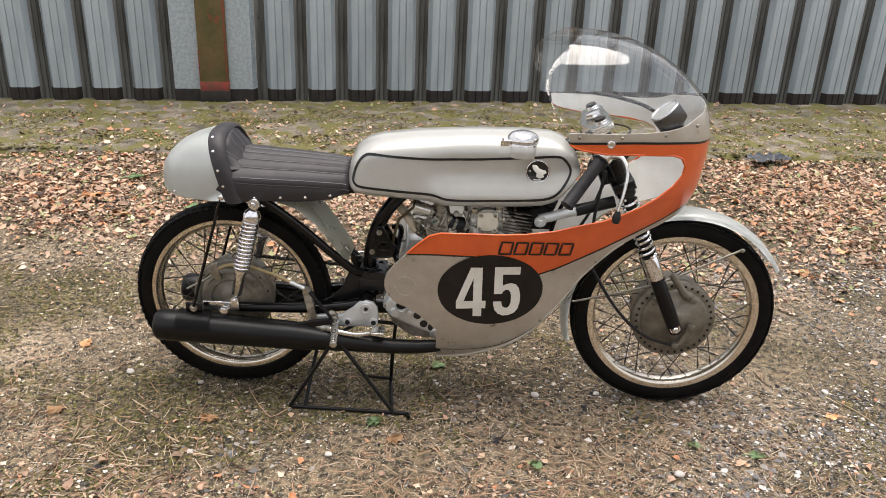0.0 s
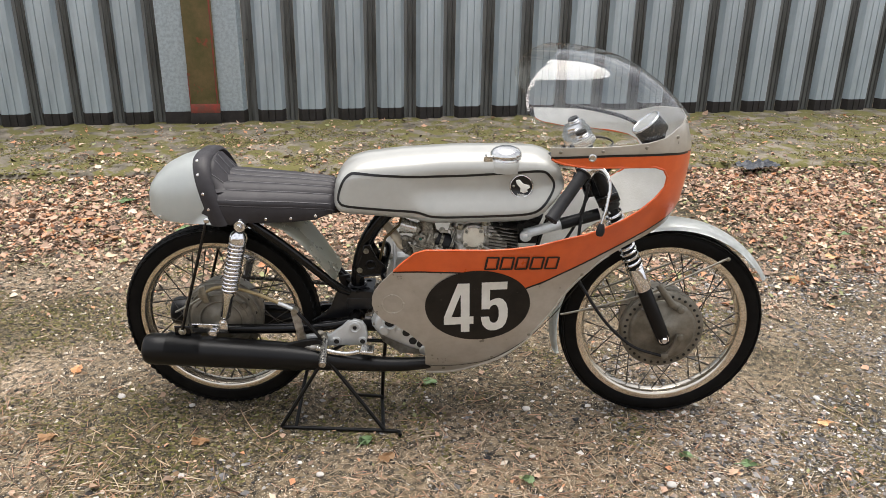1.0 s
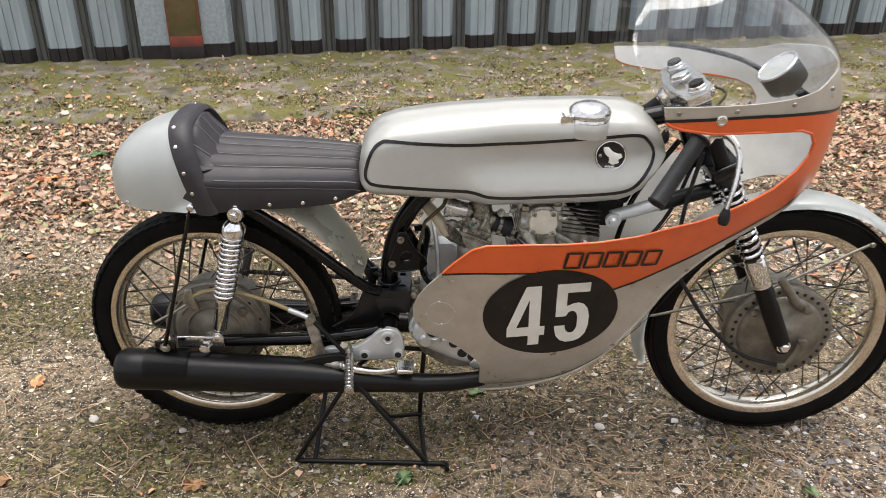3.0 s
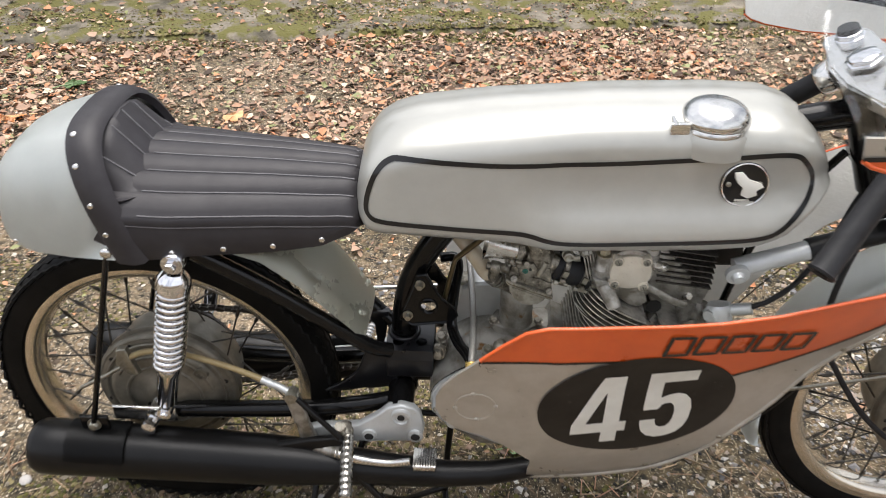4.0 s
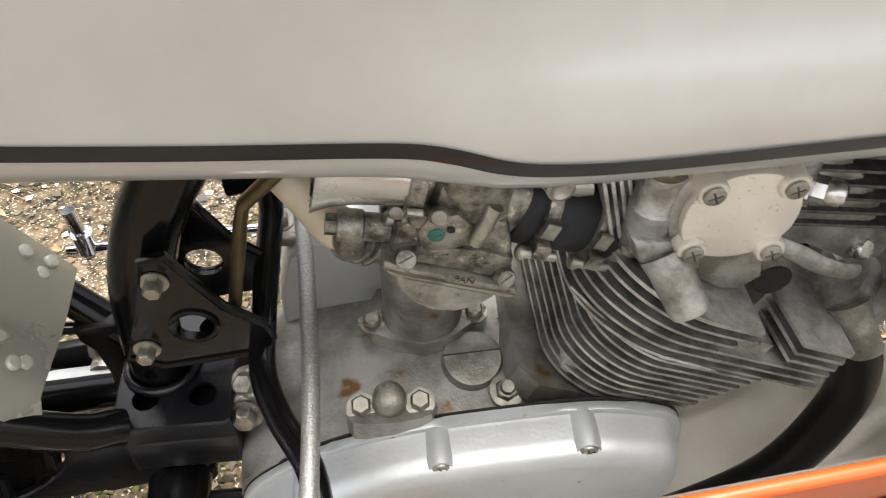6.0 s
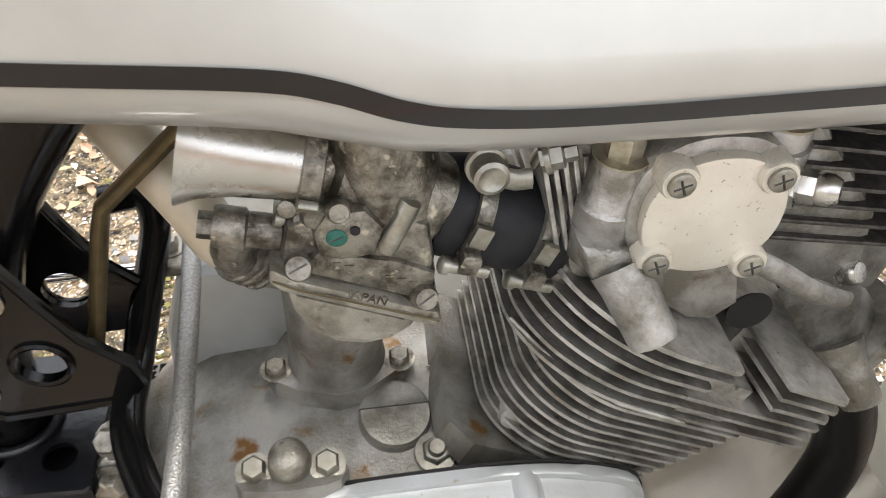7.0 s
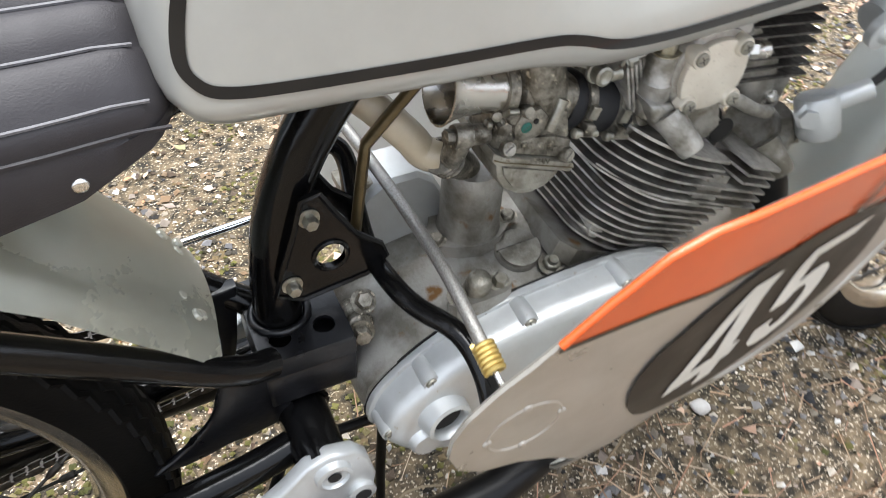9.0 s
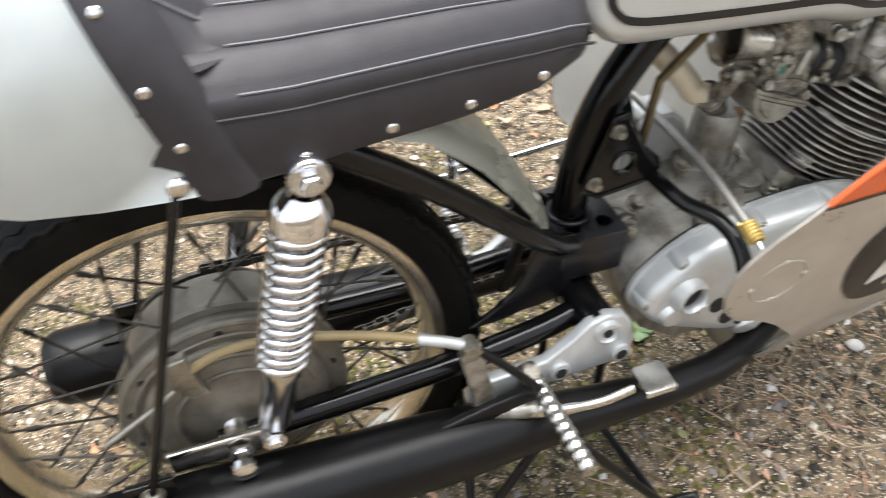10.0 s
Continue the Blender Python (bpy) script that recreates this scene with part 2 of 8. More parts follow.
STRAW = ramp_mat("dry_straw", [(0.60, 0.42, 0.27), (0.5, 0.33, 0.2), (0.70, 0.56, 0.40), (0.36, 0.22, 0.13), (0.55, 0.30, 0.19)], rough=0.7)
TANLEAF = mat("tan_dead_leaf", (0.72, 0.45, 0.24), (0.55, 0.30, 0.14), rough=0.65, scale=40, bump=0.4, bscale=200, rand=0.3)
PEBBLE = mat("pale_pebble", (0.62, 0.60, 0.57), (0.48, 0.45, 0.41), rough=0.8, scale=60, bump=0.3, bscale=200, rand=0.25)
SCRAP = mat("dark_plastic_scrap", (0.035, 0.04, 0.05), (0.06, 0.065, 0.075), rough=0.45, scale=30, bump=0.4, bscale=120)
CHIPS = ramp_mat("gravel_chip", [(0.26, 0.222, 0.165), (0.40, 0.34, 0.255), (0.08, 0.069, 0.052), (0.31, 0.22, 0.135), (0.80, 0.72, 0.60), (0.2, 0.165, 0.125), (0.03, 0.026, 0.022), (0.28, 0.18, 0.10), (0.42, 0.32, 0.2), (0.12, 0.085, 0.055)], rough=0.85)
TWIGS = ramp_mat("twig_bark", [(0.30, 0.22, 0.13), (0.22, 0.14, 0.08), (0.38, 0.30, 0.19), (0.14, 0.09, 0.06)], rough=0.85)
MOSS = ramp_mat("moss", [(0.13, 0.12, 0.03), (0.18, 0.165, 0.045), (0.08, 0.082, 0.02), (0.28, 0.235, 0.11), (0.20, 0.145, 0.07), (0.06, 0.05, 0.025)], rough=0.95)
LEAFGREEN = mat("green_leaf", (0.16, 0.26, 0.10), (0.22, 0.32, 0.16), rough=0.5, scale=60)

PERSPEX = bpy.data.materials.new("clear_perspex")
PERSPEX.use_nodes = True
pn, pk = PERSPEX.node_tree.nodes, PERSPEX.node_tree.links
pn.remove(pn["Principled BSDF"])
p_clear, p_gloss, p_mix = pn.new("ShaderNodeBsdfTransparent"), pn.new("ShaderNodeBsdfGlossy"), pn.new("ShaderNodeMixShader")
p_face, p_pow, p_fit = pn.new("ShaderNodeLayerWeight"), pn.new("ShaderNodeMath"), pn.new("ShaderNodeMapRange")
p_clear.inputs["Color"].default_value, p_gloss.inputs["Roughness"].default_value = (0.965, 0.972, 0.97, 1), 0.03
p_face.inputs["Blend"].default_value = 0.5
p_pow.operation = "POWER"
p_pow.inputs[1].default_value = 3.2
p_fit.inputs["To Min"].default_value, p_fit.inputs["To Max"].default_value = 0.10, 0.85
pk.new(p_face.outputs["Facing"], p_pow.inputs[0])
pk.new(p_pow.outputs["Value"], p_fit.inputs["Value"])
pk.new(p_fit.outputs["Result"], p_mix.inputs["Fac"])
pk.new(p_clear.outputs["BSDF"], p_mix.inputs[1])
pk.new(p_gloss.outputs["BSDF"], p_mix.inputs[2])
pk.new(p_mix.outputs["Shader"], pn["Material Output"].inputs["Surface"])
DIALGLASS = mat("dial_face", (0.42, 0.43, 0.42), (0.36, 0.37, 0.36), rough=0.12, scale=30, coat=1.0)

# ground: dirt and gravel, damp patches and pale grit
GROUND = mat("gravelly_dirt", (0.185, 0.145, 0.098), (0.022, 0.019, 0.013), rough=0.95, scale=42, bump=1.0, bscale=130, speck=(0.70, 0.63, 0.53), speck_scale=260, speck_at=0.58, low=0.40, high=0.60)
gn, gk = GROUND.node_tree.nodes, GROUND.node_tree.links
g_tc, g_no, g_ra, g_mx = gn.new("ShaderNodeTexCoord"), gn.new("ShaderNodeTexNoise"), gn.new("ShaderNodeValToRGB"), gn.new("ShaderNodeMix")
g_no.inputs["Scale"].default_value, g_no.inputs["Detail"].default_value = 1.7, 5.0
g_ra.color_ramp.elements[0].position, g_ra.color_ramp.elements[1].position = 0.30, 0.66
g_ra.color_ramp.elements[0].color, g_ra.color_ramp.elements[1].color = (0.33, 0.325, 0.19, 1), (1.5, 1.42, 1.33, 1)
g_mx.data_type, g_mx.blend_type = "RGBA", "MULTIPLY"
g_mx.inputs["Factor"].default_value = 1.0
gk.new(g_tc.outputs["Object"], g_no.inputs["Vector"])
gk.new(g_no.outputs["Fac"], g_ra.inputs["Fac"])
g_base = gn["Principled BSDF"].inputs["Base Color"]
gk.new(g_base.links[0].from_socket, g_mx.inputs["A"])
gk.new(g_ra.outputs["Color"], g_mx.inputs["B"])
gk.new(g_mx.outputs["Result"], g_base)


# ---- mesh helpers ----
def ring_frames(pts, closed=False):
    pts = [Vector(p) for p in pts]
    tans = []
    for i in range(len(pts)):
        a = pts[i - 1] if (i or closed) else pts[i]
        b = pts[(i + 1) % len(pts)] if (i < len(pts) - 1 or closed) else pts[i]
        tans.append((b - a).normalized())
    up = Vector((0, 0, 1)) if abs(tans[0].z) < 0.9 else Vector((0, 1, 0))
    n = (up - tans[0] * up.dot(tans[0])).normalized()
    out = []
    for p, t in zip(pts, tans):
        n = (n - t * n.dot(t)).normalized()
        out.append((p, n, t.cross(n)))
    return out


def smooth_path(pts, steps=5, closed=False):
    """Catmull-Rom through the points."""
    p = [Vector(q) for q in pts]
    n, out = len(p), []
    for i in range(n if closed else n - 1):
        a = p[i - 1] if (i or closed) else p[0] * 2 - p[1]
        b, c = p[i], p[(i + 1) % n]
        d = p[(i + 2) % n] if (closed or i + 2 < n) else c * 2 - b
        for k in range(steps):
            t = k / steps
            out.append(0.5 * (2 * b + (c - a) * t + (2 * a - 5 * b + 4 * c - d) * t * t + (3 * b - a - 3 * c + d) * t ** 3))
    if not closed:
        out.append(p[-1])
    return out


def tube(bm, pts, r, seg=10, closed=False, flat=1.0):
    fr = ring_frames(pts, closed)
    rs = r if isinstance(r, (list, tuple)) else [r] * len(fr)
    rings = []
    for (p, n, b), q in zip(fr, rs):
        rings.append([bm.verts.new(p + (n * math.cos(a) + b * math.sin(a) * flat) * q) for a in (2 * math.pi * j / seg for j in range(seg))])
    m = len(rings)
    for i in range(m if closed else m - 1):
        for j in range(seg):
            bm.faces.new((rings[i][j], rings[i][(j + 1) % seg], rings[(i + 1) % m][(j + 1) % seg], rings[(i + 1) % m][j]))
    if not closed:
        bm.faces.new(rings[0][::-1])
        bm.faces.new(rings[-1])
    return bm


def axis_frame(axis):
    w = Vector(axis).normalized()
    u = (Vector((0, 0, 1)) if abs(w.z) < 0.9 else Vector((1, 0, 0))).cross(w).normalized()
    return u, w.cross(u), w


def lathe(bm, prof, at, axis, seg=32, hexed=False):
    """prof: (radius, distance along the axis) from one end to the other."""
    u, v, w = axis_frame(axis)
    at = Vector(at)
    rings = []
    for r, d in prof:
        if r < 1e-6:
            rings.append([bm.verts.new(at + w * d)])
        else:
            rings.append([bm.verts.new(at + w * d + (u * math.cos(a) + v * math.sin(a)) * r) for a in (2 * math.pi * j / seg for j in range(seg))])
    for a, b in zip(rings, rings[1:]):
        for j in range(seg):
            k = (j + 1) % seg
            if len(a) == 1 and len(b) == 1:
                continue
            if len(a) == 1:
                bm.faces.new((a[0], b[k], b[j]))
            elif len(b) == 1:
                bm.faces.new((a[j], a[k], b[0]))
            else:
                bm.faces.new((a[j], a[k], b[k], b[j]))
    for ends, flip in ((rings[0], True), (rings[-1], False)):
        if len(ends) > 1:
            bm.faces.new(ends[::-1] if flip else ends)
    return bm


def loft(bm, rings, caps=True, closed=True):
    vs = [[bm.verts.new(p) for p in r] for r in rings]
    n = len(vs[0])
    for a, b in zip(vs, vs[1:]):
        for j in range(n if closed else n - 1):
            bm.faces.new((a[j], a[(j + 1) % n], b[(j + 1) % n], b[j]))
    if caps:
        bm.faces.new(vs[0][::-1])
        bm.faces.new(vs[-1])
    return bm


def slab(bm, outline, y0, y1, bevel=0.0, to=None):
    """An outline in x and z, thick from y0 to y1. to: a matrix put on it."""
    lo = [bm.verts.new((x, y0, z)) for x, z in outline]
    f = bm.faces.new(lo)
    got = bmesh.ops.extrude_face_region(bm, geom=[f])
    up = [g for g in got["geom"] if isinstance(g, bmesh.types.BMVert)]
    for v in up:
        v.co.y = y1
    mine = lo + up
    if bevel:
        edges = {e for v in mine for e in v.link_edges if abs(e.verts[0].co.y - e.verts[1].co.y) < 1e-7}
        res = bmesh.ops.bevel(bm, geom=list(edges), offset=bevel, segments=2, affect="EDGES", profile=0.5)
        mine = list({v for v in res["verts"]} | {v for v in mine if v.is_valid})
    if to is not None:
        bmesh.ops.transform(bm, matrix=to, verts=[v for v in mine if v.is_valid])
    return bm


def box(bm, lo, hi, bevel=0.0, to=None):
    slab(bm, [(lo[0], lo[2]), (hi[0], lo[2]), (hi[0], hi[2]), (lo[0], hi[2])], lo[1], hi[1], bevel, to)
    return bm


def patch(bm, outline, fn, du, dv, lift=0.0, thick=0.0):
    """A flat outline cut into a fine net and laid on the surface fn(a, z)."""
    t = bmesh.new()
    t.faces.new([t.verts.new((a, 0, z)) for a, z in outline])
    lo_a, hi_a = min(p[0] for p in outline), max(p[0] for p in outline)
    lo_z, hi_z = min(p[1] for p in outline), max(p[1] for p in outline)
    for step, lo, hi, ax in ((du, lo_a, hi_a, 0), (dv, lo_z, hi_z, 2)):
        k = math.floor(lo / step) + 1
        while k * step < hi - 1e-6:
            co, no = [0, 0, 0], [0, 0, 0]
            co[ax], no[ax] = k * step, 1
            bmesh.ops.bisect_plane(t, geom=t.verts[:] + t.edges[:] + t.faces[:], dist=1e-6, plane_co=co, plane_no=no)
            k += 1
    bmesh.ops.triangulate(t, faces=[f for f in t.faces if len(f.verts) > 4])
    e = 5e-4
    made = {}
    for v in t.verts:
        a, z = v.co.x, v.co.z
        p = Vector(fn(a, z))
        nrm = (Vector(fn(a + e, z)) - Vector(fn(a - e, z))).cross(Vector(fn(a, z + e)) - Vector(fn(a, z - e)))
        nrm = nrm.normalized() if nrm.length > 1e-12 else Vector((0, -1, 0))
        made[v] = (p + nrm * lift, nrm)
    top = {v: bm.verts.new(made[v][0]) for v in t.verts}
    for f in t.faces:
        bm.faces.new([top[v] for v in f.verts])
    if thick:
        under = {v: bm.verts.new(made[v][0] - made[v][1] * thick) for v in t.verts}
        for f in t.faces:
            bm.faces.new([under[v] for v in reversed(f.verts)])
        for ed in t.edges:
            if len(ed.link_faces) == 1:
                a, b = ed.verts
                bm.faces.new((top[a], top[b], under[b], under[a]))
    t.free()
    return bm


def ribbon(pts, width, closed=False):
    """The outline, or two for a closed line, of a line of that width in (a, z)."""
    p = [Vector((a, z)) for a, z in pts]
    n, lft, rgt = len(p), [], []
    for i in range(n):
        a = p[i - 1] if (i or closed) else p[i]
        b = p[(i + 1) % n] if (i < n - 1 or closed) else p[i]
        t = (b - a).normalized()
        s = Vector((-t.y, t.x)) * width / 2
        lft.append(tuple(p[i] + s))
        rgt.append(tuple(p[i] - s))
    return lft, rgt


def band(bm, pts, width, fn, lift, closed=False):
    """A painted line as a strip of quads on the surface fn."""
    lft, rgt = ribbon(pts, width, closed)
    e, n = 5e-4, len(pts)

    def put(a, z):
        p = Vector(fn(a, z))
        nr = (Vector(fn(a + e, z)) - Vector(fn(a - e, z))).cross(Vector(fn(a, z + e)) - Vector(fn(a, z - e)))
        return bm.verts.new(p + nr.normalized() * lift)

    rows = [(put(*l), put(*m), put(*r)) for l, m, r in zip(lft, pts, rgt)]
    for i in range(n if closed else n - 1):
        a, b = rows[i], rows[(i + 1) % n]
        for k in (0, 1):
            bm.faces.new((a[k], b[k], b[k + 1], a[k + 1]))
    return bm


def shallow(parent):
    """The parent itself, or the one above it where a fourth level would begin."""
    while parent is not None and parent.parent is not None and parent.parent.parent is not None:
        parent = parent.parent
    return parent


def part(name, bm, material, parent=None, label="", sharp=46, flip=True):
    parent = shallow(parent)
    if flip:
        bmesh.ops.recalc_face_normals(bm, faces=bm.faces)
    lim = radians(sharp)
    for e in bm.edges:
        e.smooth = len(e.link_faces) == 2 and e.calc_face_angle(0.0) < lim
    for f in bm.faces:
        f.smooth = True
    me = bpy.data.meshes.new(name)
    bm.to_mesh(me)
    bm.free()
    me.materials.append(material)
    ob = new(name, me)
    if parent is not None:
        ob.parent = parent
        if parent.parent is None and parent.type == "EMPTY":
            ob.matrix_parent_inverse = Matrix.Translation(-parent.location)
    if label:
        ob["label"] = label
    return ob


def twin(name, ob, m, parent):
    """Another piece on the mesh of ob, moved by m."""
    o = new(name, ob.data)
    parent = shallow(parent)
    o.parent = parent
    if parent is not None and parent.type == "EMPTY":
        o.matrix_parent_inverse = Matrix.Translation(-parent.location)
    o.matrix_basis = m
    return o


def thing(name, at, label, category, group=""):
    e = new(name)
    e.location, e.empty_display_size = at, 0.1
    return tagged(e, label, category, group)


def hexbolt(bm, at, axis, r=0.006, h=0.005, washer=True):
    a = Vector(axis).normalized()
    if washer:
        lathe(bm, [(r * 1.45, 0), (r * 1.45, 0.0012)], at, axis, 16)
    lathe(bm, [(r, 0.001), (r, h * 0.8), (r * 0.8, h)], at, axis, 6)
    return bm


def roundbolt(bm, at, axis, r=0.006, h=0.004):
    lathe(bm, [(r, 0), (r, h * 0.5), (r * 0.8, h * 0.9), (r * 0.3, h), (0, h)], at, axis, 14)
    return bm


NEAR = (0, -1, 0)
C = 0.02

# ---- the setting: ground, kerb strip, fence ----
def ground_z(x, y):
    near = max(0.0, 1 - max(abs(x), abs(y)) / 12)
    return near * (0.006 * noise.noise((x * 2.1, y * 2.1, 0.3)) + 0.004 * noise.noise((x * 9, y * 9, 1.7)) + 0.0025 * noise.noise((x * 31, y * 31, 4.1)))


def kerb_y(x):
    return 2.56 + 0.116 * x + 0.05 * noise.noise((x * 1.6, 0.0, 7.7)) + 0.02 * noise.noise((x * 7, 0.0, 2.2))


FA = Vector((-1.876, 3.634, 0.0))
FYAW = math.degrees(math.atan2(0.819, 4.861))
FENCE_M = pose(FA.x, FA.y, 0, 0, 0, FYAW)


def fence_y(x):
    return FA.y + (x - FA.x) * 0.819 / 4.861


def spaced(lo, hi, step, far):
    inner = list(np.arange(lo, hi, step))
    outer, d = [], step * 3
    while d < far:
        outer.append(d)
        d *= 1.7
    return [lo - v for v in reversed(outer)] + inner + [hi + v for v in outer]


xs, ys = spaced(-3.0, 4.2, 0.03, 260), spaced(-2.2, 2.6, 0.03, 260)
gm = bpy.data.meshes.new("ground")
gm.from_pydata([(x, y, ground_z(x, y) - 0.002) for y in ys for x in xs], [], [(j * len(xs) + i, j * len(xs) + i + 1, (j + 1) * len(xs) + i + 1, (j + 1) * len(xs) + i) for j in range(len(ys) - 1) for i in range(len(xs) - 1)])
gm.materials.append(GROUND)
for p in gm.polygons:
    p.use_smooth = True
tagged(new("ground", gm), "damp brown dirt and gravel yard floor strewn with leaves", "ground", kind="structure")

# mossy concrete strip along the foot of the fence
kx = np.arange(-6.0, 9.0, 0.05)
rows = [0.0, 0.01, 0.03, 0.06, 0.12, 0.2, 0.3, 0.4, 0.5, 0.6, 0.7, 0.8, 0.9, 1.0]
kv, kf = [], []
for x in kx:
    y0, y1 = kerb_y(x), fence_y(x) + 0.12
    for k, f in enumerate(rows):
        y = y0 + (y1 - y0) * f
        h = [-0.02, 0.012, 0.026, 0.03][min(k, 3)] + (0.006 * noise.noise((x * 5, y * 5, 3.0)) + 0.004 * noise.noise((x * 17, y * 17, 9.0)) if k else 0)
        kv.append((x, y, h))
for i in range(len(kx) - 1):
    for k in range(len(rows) - 1):
        a = i * len(rows) + k
        kf.append((a, a + len(rows), a + len(rows) + 1, a + 1))
km = bpy.data.meshes.new("kerb")
km.from_pydata(kv, [], kf)
km.materials.append(CONCRETE)
for p in km.polygons:
    p.use_smooth = True
tagged(new("kerb", km), "weathered concrete strip with moss along the fence foot", "kerb", kind="structure")

# plain rendered wall, unseen, added behind for reflections in the tank
bm = bmesh.new()
box(bm, (-14.0, -7.3, -0.05), (14.0, -7.0, 2.0), 0.01)
back_wall = part("wall_south", bm, RENDERED, None)
tagged(back_wall, "plain brown rendered wall added unseen for reflections in the tank", "wall", kind="structure")

fence = thing("fence", FA, "grey corrugated steel fence with dark bitumen foot on a concrete strip", "fence")


def fence_profile(off):
    """One rib in plan: sloped flanks, a face with two grooves; off pushes the whole out."""
    g, d = 0.004, 0.007
    line = [(-0.028, 0.05), (0.0, 0.0)]
    for c in (0.05, 0.1):
        line += [(c - g, 0.0), (c - g * 0.4, d), (c + g * 0.4, d), (c + g, 0.0)]
    line += [(0.15, 0.0), (0.178, 0.05)]
    return [(x, y - off) for x, y in line]


def sheet_up(bm, line, z0, z1, thick=0.002):
    back = [(x, y + thick) for x, y in reversed(line)]
    loft(bm, [[(x, y, z) for x, y in line + back] for z in (z0, z1)])
    return bm


bm = bmesh.new()
sheet_up(bm, fence_profile(0), 0.11, 2.4)
rib = part("cladding_rib", bm, STEEL, fence, sharp=15)
bm = bmesh.new()
sheet_up(bm, fence_profile(0.0025), 0.012, 0.118)
foot = part("bitumen_foot", bm, BITUMEN, rib, "dark bitumen-dipped foot", sharp=15)
# troughs are the same sheet; the recess shade is put into their colour
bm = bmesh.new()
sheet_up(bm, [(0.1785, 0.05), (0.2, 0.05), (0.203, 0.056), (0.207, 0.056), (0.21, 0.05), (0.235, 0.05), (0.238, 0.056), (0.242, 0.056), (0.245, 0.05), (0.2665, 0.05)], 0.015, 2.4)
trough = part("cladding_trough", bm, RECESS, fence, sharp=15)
starts = [-1.012 - 0.285 * k for k in range(9, 0, -1)] + [-1.012, -0.734, -0.452] + [0.502 + 0.2955 * k for k in range(26)]
for k, s in enumerate(starts):
    m = FENCE_M @ pose(s, 0, 0)
    if k == 0:
        rib.matrix_basis = trough.matrix_basis = m
    else:
        r = twin("cladding_rib", rib, m, fence)
        f = new("bitumen_foot", foot.data)
        f.parent = r
        f["label"] = "dark bitumen-dipped foot"
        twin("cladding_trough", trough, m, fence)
bm = bmesh.new()
sheet_up(bm, [(-0.185, 0.05), (-0.18, 0.0), (0.372, 0.0), (0.40, 0.05)], 0.11, 2.4)
o = part("flat_sheet", bm, SPANGLE, fence, "spangled flat zinc cover sheet", sharp=15)
o.matrix_basis = FENCE_M
bm = bmesh.new()
sheet_up(bm, [(-0.188, 0.05), (-0.183, -0.003), (0.375, -0.003), (0.403, 0.05)], 0.012, 0.118)
o = part("bitumen_foot", bm, BITUMEN, fence, sharp=15)
o.matrix_basis = FENCE_M
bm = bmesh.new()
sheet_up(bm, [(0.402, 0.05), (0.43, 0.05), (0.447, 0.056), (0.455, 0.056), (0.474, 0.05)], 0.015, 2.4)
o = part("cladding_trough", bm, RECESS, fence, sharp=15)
o.matrix_basis = FENCE_M
# steel post in front of the flat sheet, moss-brown with worn red paint
bm = bmesh.new()
box(bm, (0.004, -0.026, 0.13), (0.208, -0.0045, 2.4), 0.003)
post = part("post", bm, POST, fence, "steel post with moss-brown film over old red paint")
post.matrix_basis = FENCE_M
bm = bmesh.new()
for a, b in (((0.002, -0.029, 0.11), (0.21, -0.0045, 0.175)), ((0.19, -0.029, 0.177), (0.2, -0.0265, 1.4)), ((0.002, -0.029, 0.177), (0.009, -0.0265, 0.40))):
    box(bm, a, b, 0.001)
o = part("red_paint", bm, REDP, post, "worn red paint")
bm = bmesh.new()
box(bm, (0.0, -0.03, 0.0), (0.212, -0.0045, 0.109), 0.002)
o = part("post_foot", bm, BITUMEN, post)
bm = bmesh.new()
for s in [0.43] + [0.2555 + v for v in starts[::2]]:
    for z in (0.32, 0.62):
        roundbolt(bm, (s + 0.0, 0.05, z), NEAR, 0.007, 0.005)
o = part("fixing_screws", bm, GROOVE, fence)
o.matrix_basis = FENCE_M
tagged(o, kind="stuff")

# ---- leaf litter, grit, twigs, moss ----
rng = np.random.default_rng(7)


def litter_density(x, y):
    k = kerb_y(x) - y
    base = 0.025 + 0.975 * math.exp(-((k - 0.55) / 0.62) ** 2) if k > -0.02 else (0.05 if y < fence_y(x) - 0.05 else 0.0)
    if x > 0.9 and k > 0.3:
        base = max(base, 0.55 * math.exp(-((k - 1.0) / 0.75) ** 2))
    patchy = 0.55 + 0.9 * noise.noise((x * 1.3, y * 1.3, 5.0))
    if y < -0.25:
        base = max(base, 0.04 + 0.55 * max(0.0, noise.noise((x * 1.9, y * 2.6, 11.0)) - 0.02))
    return base * max(0.15, patchy)


def surface_z(x, y):
    return 0.031 if y > kerb_y(x) + 0.02 else ground_z(x, y)


